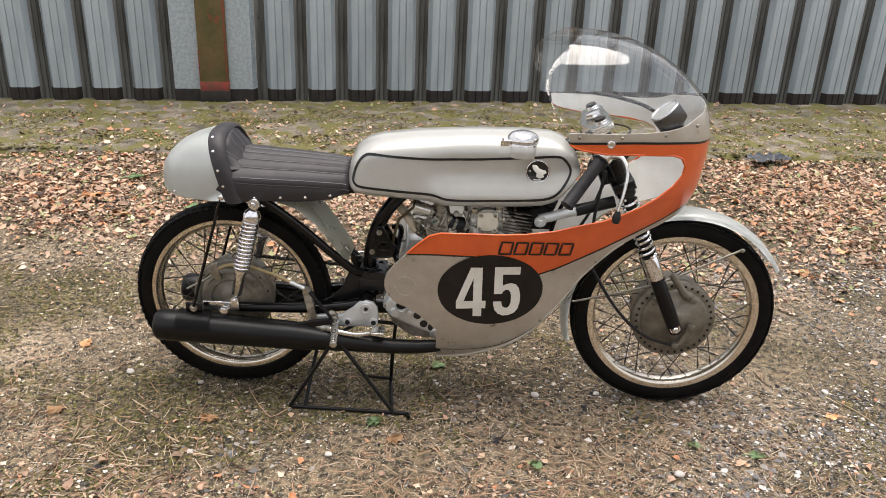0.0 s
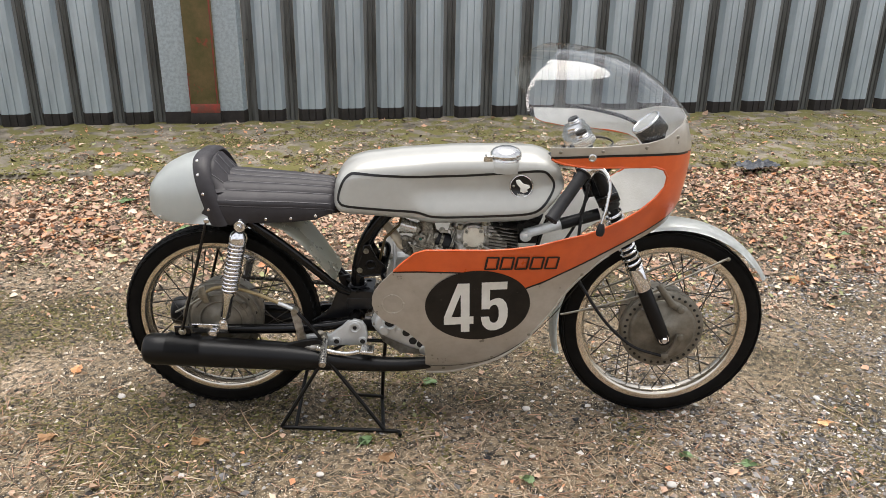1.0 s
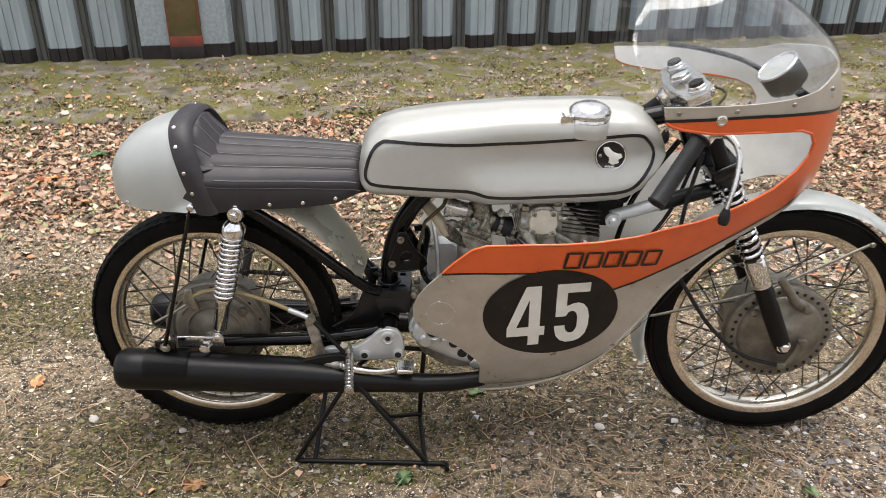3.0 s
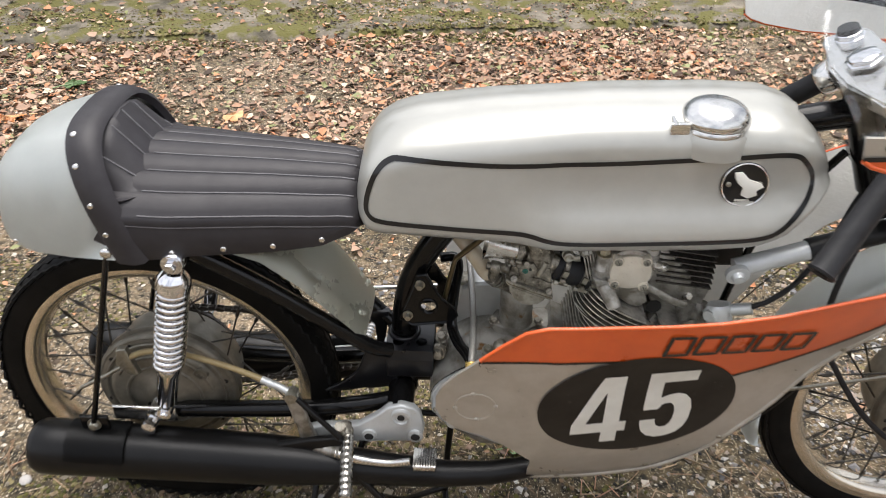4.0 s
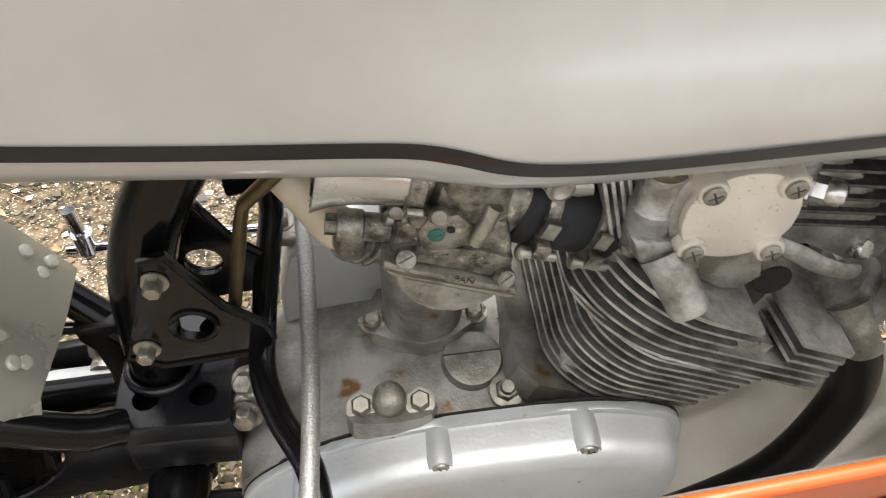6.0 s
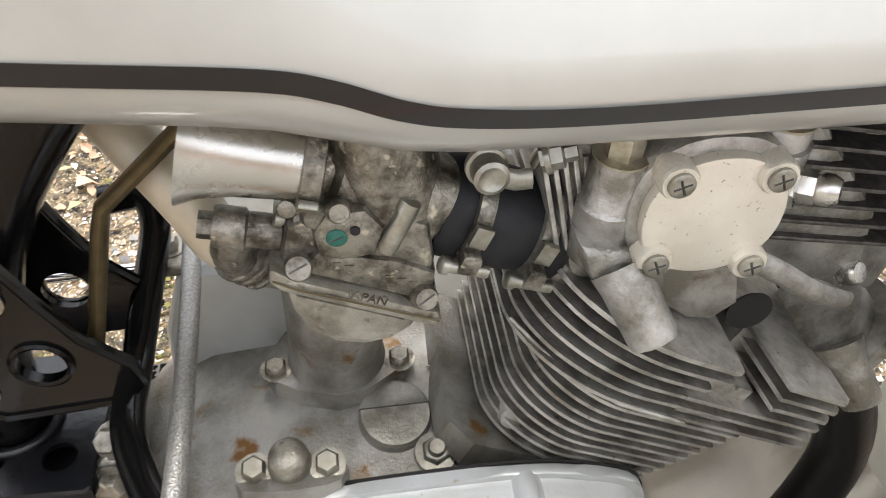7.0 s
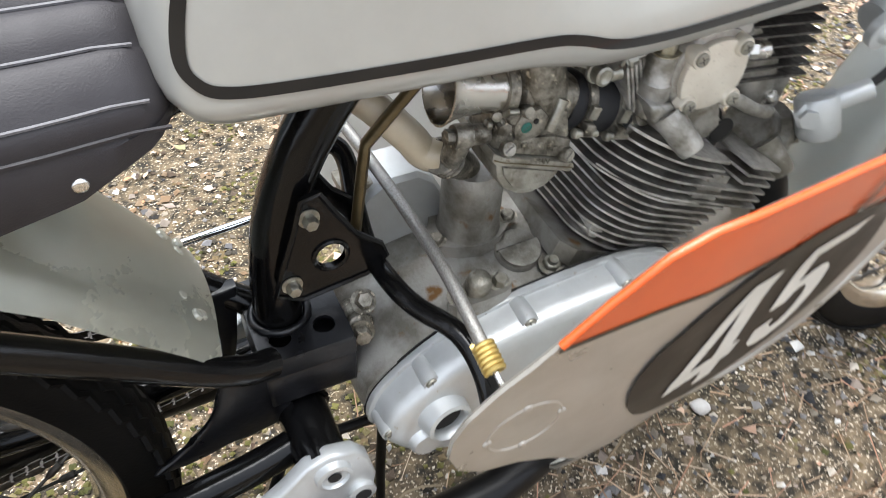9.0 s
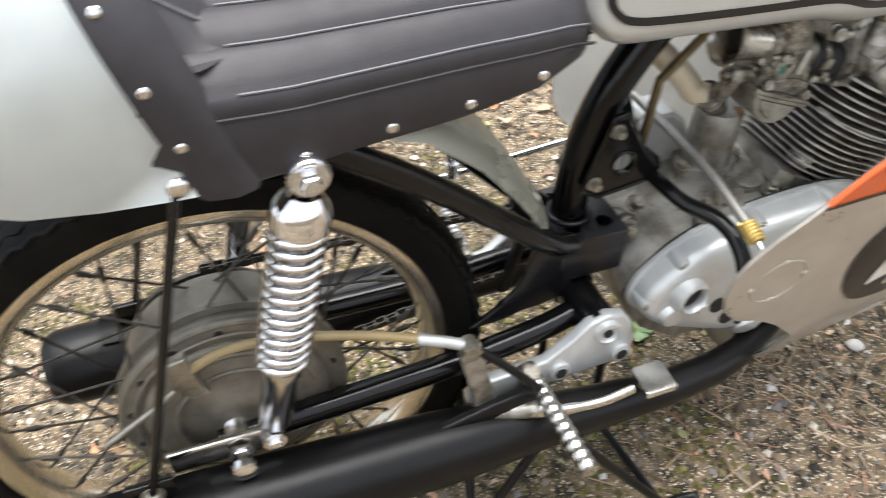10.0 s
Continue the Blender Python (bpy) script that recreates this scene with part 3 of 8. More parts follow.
def add_leaf(verts, faces, x, y, size):
    yaw = rng.uniform(0, 2 * math.pi)
    tilt, roll = rng.normal(0, 0.33, 2)
    curl, fold = rng.normal(0.0, 0.8), abs(rng.normal(0.25, 0.3))
    wid = rng.uniform(0.28, 0.5)
    m = Euler((tilt, roll, yaw)).to_matrix()
    z = surface_z(x, y) + 0.004 + size * 0.16 * rng.random()
    b = len(verts)
    spine = [-0.5, -0.2, 0.15, 0.5]
    half = [0.12, 1.0, 0.7, 0.05]
    for k, (s, h) in enumerate(zip(spine, half)):
        lift = curl * s * s * 0.5
        for side in (-1, 0, 1):
            jag = 0.45 + 0.85 * rng.random()
            p = m @ Vector((s + 0.12 * (jag - 0.9), side * wid * h * jag, lift + fold * abs(side) * wid * h)) * size
            verts.append((x + p.x, y + p.y, max(surface_z(x, y) + 0.001, z + p.z)))
    for k in range(3):
        for c in (0, 1):
            a = b + k * 3 + c
            faces.append((a, a + 1, a + 4, a + 3))


def joined(name, verts, faces, material, label, category, smooth=False):
    me = bpy.data.meshes.new(name)
    me.from_pydata(verts, [], faces)
    me.materials.append(material)
    if smooth:
        me.polygons.foreach_set("use_smooth", [True] * len(me.polygons))
    return tagged(new(name, me), label, category, kind="stuff")


lv, lf = [], []
LEAF_SIZES, LEAF_ODDS = [0.008, 0.013, 0.021, 0.032, 0.046], [0.30, 0.32, 0.23, 0.12, 0.03]
count = 0
while count < 80000:
    x, y = rng.uniform(-3.6, 4.4), rng.uniform(-1.4, 4.3)
    if rng.random() < litter_density(x, y) * min(1.0, (x + 3.6) / 1.1, (4.4 - x) / 1.1):
        add_leaf(lv, lf, x, y, rng.choice(LEAF_SIZES, p=LEAF_ODDS) * rng.uniform(0.8, 1.2) * (0.95 if y > 0.7 else 0.6))
        count += 1
joined("leaf_litter", lv, lf, LEAVES, "dry brown and orange fallen leaves lying thick on the dirt", "leaves")

cv, cf = [], []
OCT = [(1, 0, 0), (-1, 0, 0), (0, 1, 0), (0, -1, 0), (0, 0, 1), (0, 0, -1)]
OF = [(0, 2, 4), (2, 1, 4), (1, 3, 4), (3, 0, 4), (2, 0, 5), (1, 2, 5), (3, 1, 5), (0, 3, 5)]
gv, gf = [], []
for k in range(140000):
    close = k < 108000
    x, y = (rng.uniform(-1.9, 2.2), rng.uniform(-1.2, 1.3)) if close else (rng.uniform(-3.2, 4.0), rng.uniform(-1.3, 2.6))
    if not close and y > kerb_y(x) - 0.05:
        continue
    s = min(0.010, 0.0024 * math.exp(rng.normal(0.2, 0.5)))
    grey = noise.noise((x * 1.5, y * 1.5, 21.0)) + 0.55 * (x - 0.1) - 0.5 * (y + 0.1) + rng.normal(0, 0.22) > 0.12
    av, af = (gv, gf) if grey else (cv, cf)
    if rng.random() > 0.62 + 1.1 * noise.noise((x * 2.2, y * 2.2, 33.0)) + 0.5 * noise.noise((x * 7, y * 7, 3.0)):
        continue
    if grey:
        s *= 1.12
    elif rng.random() < 0.35:
        continue
    b, yaw = len(av), rng.uniform(0, 6.3)
    ca, sa = math.cos(yaw), math.sin(yaw)
    q = rng.uniform(0.6, 1.35, 6) * s
    z = ground_z(x, y) + s * 0.05
    for (ox, oy, oz), r in zip(OCT, q):
        px, py = ox * r * 1.25 + 0.2 * s * oz, oy * r
        av.append((x + ca * px - sa * py, y + sa * px + ca * py, z + oz * r * 0.6))
    af += [tuple(b + i for i in f) for f in OF]
joined("gravel_chips", cv, cf, CHIPS, "small tan and brown stone chips pressed into the dirt", "gravel")
joined("grey_gravel", gv, gf, GREYCHIPS, "loose grey and pale gravel chips", "gravel")

tv, tf = [], []
for k in range(900):
    x, y = rng.uniform(-2.4, 3.2), rng.uniform(-1.2, 3.6)
    ln, r, yaw = rng.choice([0.03, 0.05, 0.09, 0.16], p=[0.4, 0.35, 0.18, 0.07]) * rng.uniform(0.7, 1.3), rng.uniform(0.0008, 0.0022), rng.uniform(0, 6.3)
    bend = rng.normal(0, 0.12)
    b = len(tv)
    for i in range(4):
        f = i / 3 - 0.5
        cx, cy = f * ln, bend * ln * (f * f * 4 - 1)
        px, py = x + math.cos(yaw) * cx - math.sin(yaw) * cy, y + math.sin(yaw) * cx + math.cos(yaw) * cy
        zz = surface_z(px, py) + r + 0.003
        for a in range(3):
            an = 2.09 * a
            tv.append((px - math.sin(yaw) * r * math.cos(an), py + math.cos(yaw) * r * math.cos(an), zz + r * math.sin(an)))
    for i in range(3):
        for a in range(3):
            tf.append((b + i * 3 + a, b + i * 3 + (a + 1) % 3, b + i * 3 + 3 + (a + 1) % 3, b + i * 3 + 3 + a))
joined("twigs", tv, tf, TWIGS, "thin dry twigs and pine needles scattered on the ground", "twigs")

# straw tufts
sv, sf = [], []
for cx, cy, spread, n in ((0.642, -0.221, 0.07, 90), (0.365, -0.341, 0.11, 130), (0.144, 0.0, 0.16, 170), (-0.096, -0.422, 0.12, 120), (-1.0, -0.36, 0.15, 110), (0.95, 0.3, 0.5, 160), (-0.9, 0.2, 0.5, 120), (0.2, -0.5, 0.8, 420), (0.35, -0.52, 0.13, 420), (0.0, -0.62, 0.16, 420), (-0.75, -0.55, 0.16, 380), (1.0, -0.5, 0.2, 380), (-1.3, -0.3, 0.22, 380), (0.75, -0.05, 0.2, 260)):
    for k in range(n):
        x, y = cx + rng.normal(0, spread), cy + rng.normal(0, spread)
        ln, r, yaw, dip = rng.uniform(0.015, 0.06), rng.uniform(0.0006, 0.0013), rng.uniform(0, 6.3), rng.uniform(-0.1, 0.3)
        b = len(sv)
        for f in (-0.5, 0.5):
            px, py = x + math.cos(yaw) * f * ln, y + math.sin(yaw) * f * ln
            pz = ground_z(px, py) + 0.004 + max(0.0, (f + 0.5) * ln * dip)
            for a in range(3):
                an = 2.09 * a
                sv.append((px - math.sin(yaw) * r * math.cos(an), py + math.cos(yaw) * r * math.cos(an), pz + r * math.sin(an)))
        sf += [(b + a, b + (a + 1) % 3, b + 3 + (a + 1) % 3, b + 3 + a) for a in range(3)]
joined("dry_straw", sv, sf, STRAW, "pale dry straw and needle tufts scattered on the dirt", "straw")


# single leaves, pebbles and scraps lying about
def leaf_mesh(name, material, lobes, size, seed):
    r = random.Random(seed)
    bm = bmesh.new()
    n = 40
    mid = bm.verts.new((0, 0, 0.006))
    ring = []
    for k in range(n):
        a = 2 * math.pi * k / n
        rad = size * (0.62 + 0.38 * abs(math.cos(a * lobes / 2)) ** 0.8) * r.uniform(0.88, 1.08)
        ring.append(bm.verts.new((rad * math.cos(a), rad * 0.72 * math.sin(a), 0.004 + 0.35 * size * max(0.0, math.cos(a * 2 + seed)) ** 2 * r.uniform(0.3, 1))))
    for k in range(n):
        bm.faces.new((mid, ring[k], ring[(k + 1) % n]))
    tube(bm, [(0, 0, 0.006), (-size * 0.9, 0.1 * size, 0.006), (-size * 1.5, 0.25 * size, 0.004)], 0.0009, 4)
    bmesh.ops.solidify(bm, geom=[f for f in bm.faces if len(f.verts) == 3], thickness=0.0004)
    return part(name, bm, material, None)


def scatter(first, places, group):
    for k, (x, y, yaw, sc) in enumerate(places):
        m = pose(x, y, surface_z(x, y), 0, 0, yaw) @ Matrix.Scale(sc, 4)
        if k == 0:
            first.matrix_world = m
        else:
            copy_thing(first, m)


green = tagged(leaf_mesh("green_leaf", LEAFGREEN, 1, 0.019, 3), "pale green fallen leaf lying on the dirt", "leaf", "green leaves on the ground")
scatter(green, [(-0.021, 0.135, 20, 1.5), (-0.194, -0.195, 70, 1.0), (0.729, -0.232, 160, 0.8), (0.89, -0.267, 10, 0.9), (0.268, -0.356, 120, 0.8), (-1.7, 1.9, 40, 1.8), (-1.45, 1.75, 140, 1.6), (-1.25, 1.5, 200, 1.7), (-2.0, 2.2, 90, 1.4), (2.0, 1.6, 30, 1.4)], "")
tan = tagged(leaf_mesh("fallen_leaf", TANLEAF, 5, 0.025, 8), "curled tan dead leaf lying on the dirt", "leaf", "tan leaves on the ground")
scatter(tan, [(-1.116, -0.209, 30, 1.2), (-1.198, 0.168, 110, 1.0), (-0.123, -0.265, 60, 1.0), (-0.666, -0.225, 10, 1.0), (1.195, -0.052, 190, 0.9), (1.517, 1.04, 75, 1.4), (-1.55, 1.35, 15, 1.8), (-1.2, 1.2, 130, 1.6), (-1.8, 1.6, 220, 1.9), (-1.0, 1.65, 80, 1.7), (1.8, 1.3, 160, 1.4), (2.2, 1.9, 20, 1.6)], "")
bm = bmesh.new()
bmesh.ops.create_icosphere(bm, subdivisions=2, radius=0.011)
for v in bm.verts:
    v.co *= 1 + 0.25 * noise.noise(v.co * 90)
    v.co.z = max(-0.002, v.co.z * 0.55 + 0.003)
peb = tagged(part("pebble", bm, PEBBLE, None), "small pale pebble half pressed into the dirt", "pebble", "pebbles on the ground")
scatter(peb, [(-0.986, 0.012, 20, 1.1), (0.289, -0.007, 80, 1.1), (0.656, -0.359, 140, 1.2), (1.229, 0.092, 10, 0.9), (0.288, -0.25, 55, 0.8), (-0.749, -0.03, 100, 0.8), (1.4, -0.2, 35, 1.0), (-0.3, -0.35, 85, 0.9)], "")
bm = bmesh.new()
bmesh.ops.create_grid(bm, x_segments=22, y_segments=12, size=0.5)
for v in bm.verts:
    v.co = Vector((v.co.x * 0.26, v.co.y * 0.13 * (1 + 0.4 * noise.noise((v.co.x * 4, 0, 1))), 0.012 + 0.03 * abs(noise.noise((v.co.x * 5, v.co.y * 7, 2.0))) + 0.01 * noise.noise((v.co.x * 14, v.co.y * 14, 5.0))))
bmesh.ops.solidify(bm, geom=bm.faces[:], thickness=0.0008)
scrap = tagged(part("plastic_scrap", bm, SCRAP, None), "crumpled dark blue-black plastic scrap on the mossy strip", "litter")
scrap.matrix_world = pose(1.93, 2.70, 0.034, 0, 0, 18)
bm = bmesh.new()
tube(bm, smooth_path([(-0.593, -0.051, 0.005), (-0.56, -0.11, 0.006), (-0.522, -0.166, 0.005), (-0.49, -0.195, 0.006), (-0.452, -0.165, 0.012)], 6), 0.0014, 6)
tagged(part("grass_stem", bm, STRAW, None), "long bent dry grass stem beside the stand", "grass stem")
for pts, nm in (([(1.241, 0.033, 0.006), (1.28, -0.03, 0.008), (1.316, -0.108, 0.006)], 0.003), ([(-0.85, -0.445, 0.006), (-0.80, -0.448, 0.007), (-0.752, -0.443, 0.006)], 0.003), ([(-1.03, -0.25, 0.006), (-1.012, -0.31, 0.007), (-1.002, -0.36, 0.006)], 0.0028)):
    bm = bmesh.new()
    tube(bm, smooth_path(pts, 4), nm, 6)
    tagged(part("twig", bm, TWIGS, None), "dry brown twig lying on the gravel", "twig", "twigs on the ground")

mv, mf = [], []
count = 0
while count < 34000:
    x = rng.uniform(-4.2, 5.2)
    y = rng.uniform(kerb_y(x) - 0.10, fence_y(x) - 0.25)
    f = (y - kerb_y(x)) / (fence_y(x) - kerb_y(x))
    if 0.42 + 1.9 * noise.noise((x * 1.7, y * 2.6, 8.0)) - max(0, f - 0.45) * 1.4 < rng.random() * 0.8:
        continue
    count += 1
    h, r, yaw = rng.uniform(0.003, 0.010), rng.uniform(0.006, 0.016), rng.uniform(0, 6.3)
    z0 = (0.026 if y > kerb_y(x) + 0.02 else ground_z(x, y) - 0.002)
    b = len(mv)
    for a in range(4):
        an = yaw + a * 1.57
        mv.append((x + r * math.cos(an), y + r * math.sin(an), z0))
    mv.append((x + rng.normal(0, 0.006), y + rng.normal(0, 0.006), z0 + h))
    mf += [(b + a, b + (a + 1) % 4, b + 4) for a in range(4)]
count = 0
while count < 15000:
    x, y = rng.uniform(-1.9, 1.4), rng.uniform(-0.75, 1.1)
    if 0.30 * math.exp(-((x + 0.45) / 0.9) ** 2 - ((y - 0.15) / 0.5) ** 2) + 0.8 * noise.noise((x * 1.8, y * 2.3, 14.0)) + 0.35 * noise.noise((x * 9, y * 9, 2.0)) < 0.12 + 0.2 * rng.random():
        continue
    count += 1
    h, r, yaw = rng.uniform(0.001, 0.004), rng.uniform(0.002, 0.007), rng.uniform(0, 6.3)
    z0, b = ground_z(x, y), len(mv)
    for a in range(4):
        an = yaw + a * 1.57
        mv.append((x + r * math.cos(an), y + r * math.sin(an), z0))
    mv.append((x + rng.normal(0, 0.002), y + rng.normal(0, 0.002), z0 + h))
    mf += [(b + a, b + (a + 1) % 4, b + 4) for a in range(4)]
joined("moss", mv, mf, MOSS, "yellow-green moss on the concrete strip and damp dirt", "moss")

# ---- the motorcycle ----
bike = thing("motorcycle", (0.02, C, 0.0), "silver and orange vintage racing motorcycle with half fairing on a stand", "motorcycle")


# wheels: each turned about an axis along y
def wheel(name, cx, cz, R, rim_r, tyre_w, label):
    at = (cx, C, cz)
    axis = (0, 1, 0)
    w, t = tyre_w / 2, R - rim_r
    bm = bmesh.new()
    # rim section, a closed ring
    rp = [(rim_r + 0.006, -0.024), (rim_r + 0.006, -0.020), (rim_r - 0.004, -0.017), (rim_r - 0.013, -0.012), (rim_r - 0.018, 0.0), (rim_r - 0.013, 0.012), (rim_r - 0.004, 0.017), (rim_r + 0.006, 0.020), (rim_r + 0.006, 0.024), (rim_r - 0.004, 0.0235), (rim_r - 0.012, 0.021), (rim_r - 0.016, 0.015), (rim_r - 0.022, 0.0), (rim_r - 0.016, -0.015), (rim_r - 0.012, -0.021), (rim_r - 0.004, -0.0235)]
    ring_sweep(bm, rp, at, 96)
    rim = part(name, bm, RIM, bike, label)
    bm = bmesh.new()
    tp = [(rim_r + 0.001, -0.0195)]
    for k in range(15):
        a = math.pi * k / 14
        tp.append((rim_r + t * (0.14 + 0.86 * math.sin(a) ** 0.62), -w * math.cos(a) * (0.72 + 0.28 * math.sin(a)) if abs(math.cos(a)) > 1e-3 else 0.0))
    tp.append((rim_r + 0.001, 0.0195))
    tp += [(rim_r - 0.001, 0.012), (rim_r - 0.001, -0.012)]
    ring_sweep(bm, tp, at, 96)
    part("tyre", bm, RUBBER, rim, "black rubber tyre with worn tread")
    return rim


def ring_sweep(bm, prof, at, seg):
    """A closed section of (radius, y) swept round an axis along y."""
    ax, ay, az = at
    rings = []
    for j in range(seg):
        a = 2 * math.pi * j / seg
        rings.append([bm.verts.new((ax + r * math.cos(a), ay + d, az + r * math.sin(a))) for r, d in prof])
    n = len(prof)
    for j in range(seg):
        p, q = rings[j], rings[(j + 1) % seg]
        for k in range(n):
            bm.faces.new((p[k], p[(k + 1) % n], q[(k + 1) % n], q[k]))
    return bm


def spokes(rim, cx, cz, rim_r, hub_r, hub_y, n=36):
    first = None
    for k in range(n):
        side = -1 if k % 2 else 1
        a = 2 * math.pi * k / n
        lean = 0.62 if (k // 2) % 2 else -0.62
        p = Vector((rim_r - 0.018) * Vector((math.cos(a), 0, math.sin(a))))
        q = Vector((hub_r * math.cos(a + lean), 0, hub_r * math.sin(a + lean)))
        q.y = side * hub_y
        p.y = side * 0.004
        bm = bmesh.new()
        tube(bm, [q, p], 0.0016, 5)
        lathe(bm, [(0.0032, 0), (0.0032, 0.012), (0.0022, 0.016)], p + (p - q).normalized() * -0.016 + (p - q).normalized() * 0.002, (q - p).normalized(), 8)
        o = part("spoke", bm, SPOKE, rim)
        o.matrix_basis = Matrix.Translation((cx, C, cz))


RX, RZ, RR = -0.636, 0.293, 0.291
FX, FZ, FR = 0.674, 0.298, 0.298
rear = wheel("rear_wheel", RX, RZ, RR, 0.240, 0.082, "alloy rear wheel rim with wire spokes")
front = wheel("front_wheel", FX, FZ, FR, 0.246, 0.072, "alloy front wheel rim with wire spokes")
spokes(rear, RX, RZ, 0.240, 0.100, 0.030)
spokes(front, FX, FZ, 0.246, 0.108, 0.030)


# tread: zigzag ribs round the rear tyre, straight ribs on the front
def tread(rim, cx, cz, R, w, rows, n, zig):
    bm = bmesh.new()
    for d, drop in rows:
        pts = []
        for k in range(n):
            a = 2 * math.pi * k / n
            off = zig * (1 if k % 2 else -1)
            pts.append(Vector((cx + (R - drop) * math.cos(a), C + d + off, cz + (R - drop) * math.sin(a))))
        tube(bm, pts, 0.0036, 5, closed=True)
    part("tread_rib", bm, RUBBER, rim)


tread(rear, RX, RZ, RR, 0.08, [(-0.030, 0.0095), (-0.015, 0.0038), (0.0, 0.0022), (0.015, 0.0038), (0.030, 0.0095)], 150, 0.0034)
tread(front, FX, FZ, FR, 0.07, [(-0.024, 0.0065), (-0.012, 0.002), (0.0, 0.001), (0.012, 0.002), (0.024, 0.0065)], 96, 0.0012)

# front hub: wide drum with a ring of holes
def drum(rim, cx, cz, y_face, r, holes, label, pin=True):
    bm = bmesh.new()
    lathe(bm, [(r, 0.0), (r, 0.004), (r - 0.004, 0.008), (r - 0.024, 0.0095), (r - 0.026, 0.015), (r - 0.034, 0.019), (0.035, 0.024), (0.03, 0.03), (0.018, 0.032), (0, 0.032)], (cx, y_face, cz), NEAR, 64)
    lathe(bm, [(r - 0.006, 0), (r - 0.006, 0.012), (r, 0.014), (r, 0.02), (r - 0.006, 0.022), (r - 0.012, 2 * (C - y_face) - 0.004), (0.03, 2 * (C - y_face)), (0, 2 * (C - y_face))], (cx, y_face + 0.001, cz), (0, 1, 0), 64)
    d = part("brake_drum", bm, DRUM, rim, label)
    spots = [(cx + (r - 0.0135) * math.cos(a), y_face - 0.0089, cz + (r - 0.0135) * math.sin(a)) for a in (2 * math.pi * (k + 0.5) / holes for k in range(holes))]
    bm = bmesh.new()
    lathe(bm, [(0.0042, 0), (0.0042, 0.0008)], (0, 0, 0), NEAR, 12)
    first = part("vent_hole", bm, DARK, rim)
    first.matrix_basis = Matrix.Translation(spots[0])
    for p in spots[1:]:
        twin("vent_hole", first, Matrix.Translation(p), rim)
    return d


fdrum = drum(front, FX - 0.005, FZ + 0.004, -0.028, 0.122, 34, "grey alloy drum brake with ring of drilled holes")
rdrum = drum(rear, RX + 0.008, RZ + 0.012, -0.02, 0.118, 14, "grey alloy rear drum brake plate")

# tank: sections along x
YT, TW = 0.036, 0.100
TZT = ([-0.283, -0.276, -0.26, -0.235, -0.2, -0.1, 0.05, 0.2, 0.27, 0.31, 0.336, 0.352], [0.710, 0.745, 0.770, 0.788, 0.800, 0.814, 0.826, 0.830, 0.827, 0.814, 0.791, 0.755])
TZB = ([-0.283, -0.276, -0.264, -0.245, -0.07, -0.05, -0.025, 0.0, 0.2, 0.262, 0.297, 0.33, 0.352], [0.690, 0.669, 0.6575, 0.6525, 0.6425, 0.6395, 0.632, 0.6305, 0.6375, 0.645, 0.662, 0.700, 0.735])


def tank_w(x):
    w = TW * (0.95 + 0.05 * min(1.0, (x + 0.28) / 0.3))
    if x < -0.25:
        w *= max(0.0, 1 - ((-0.25 - x) / 0.033) ** 2.4) ** 0.42 * 0.5 + 0.5
    if x > 0.27:
        w *= max(0.0, 1 - ((x - 0.27) / 0.0845) ** 2.2) ** 0.5 * 0.5 + 0.5
    return w


def tank_half(x, z):
    zb, zt = np.interp(x, *TZB), np.interp(x, *TZT)
    h = min(1.0, max(0.0, (z - zb) / (zt - zb)))
    w = tank_w(x)
    k = min(1.0, max(0.0, (x + 0.11) / 0.13))
    k = k * k * (3 - 2 * k)
    q = min(1.0, max(0.0, (h - 0.12) / 0.42))
    w *= (1 - k) * (1.20 - 0.28 * h) + k * (0.92 + 0.27 * (1 - q * q * (3 - 2 * q)))
    if h < 0.16:
        w *= 0.72 + 0.28 * (1 - ((0.16 - h) / 0.16) ** 2.2) ** 0.5
    elif h > 0.70:
        w *= (1 - ((h - 0.70) / 0.30) ** 2.6) ** (1 / 2.6)
    return w


def tank_side(x, z):
    return (x, YT - tank_half(x, z), z)


bm = bmesh.new()
xs_t = [-0.2828, -0.2822, -0.281, -0.279, -0.276, -0.271, -0.265, -0.258, -0.25, -0.235] + list(np.linspace(-0.215, 0.255, 25)) + [0.27, 0.285, 0.3, 0.315, 0.328, 0.338, 0.346, 0.352]
hs = [0.0, 0.003, 0.01, 0.022, 0.04, 0.065, 0.1, 0.13, 0.16, 0.22, 0.32, 0.45, 0.56, 0.66, 0.72, 0.78, 0.83, 0.875, 0.91, 0.94, 0.963, 0.981, 0.993, 0.9985]
rings = []
for x in xs_t:
    zb, zt = float(np.interp(x, *TZB)), float(np.interp(x, *TZT))
    nearside = [(x, YT - tank_half(x, zb + h * (zt - zb)), zb + h * (zt - zb)) for h in hs]
    farside = [(x, 2 * YT - y, z) for x, y, z in reversed(nearside)]
    crown = zt + 0.002
    rings.append(nearside + [(x, YT - 0.01, crown), (x, YT + 0.01, crown)] + farside)
loft(bm, rings)
tank = part("fuel_tank", bm, SILVER, bike, "long silver fuel tank with black pinstripe", sharp=60)
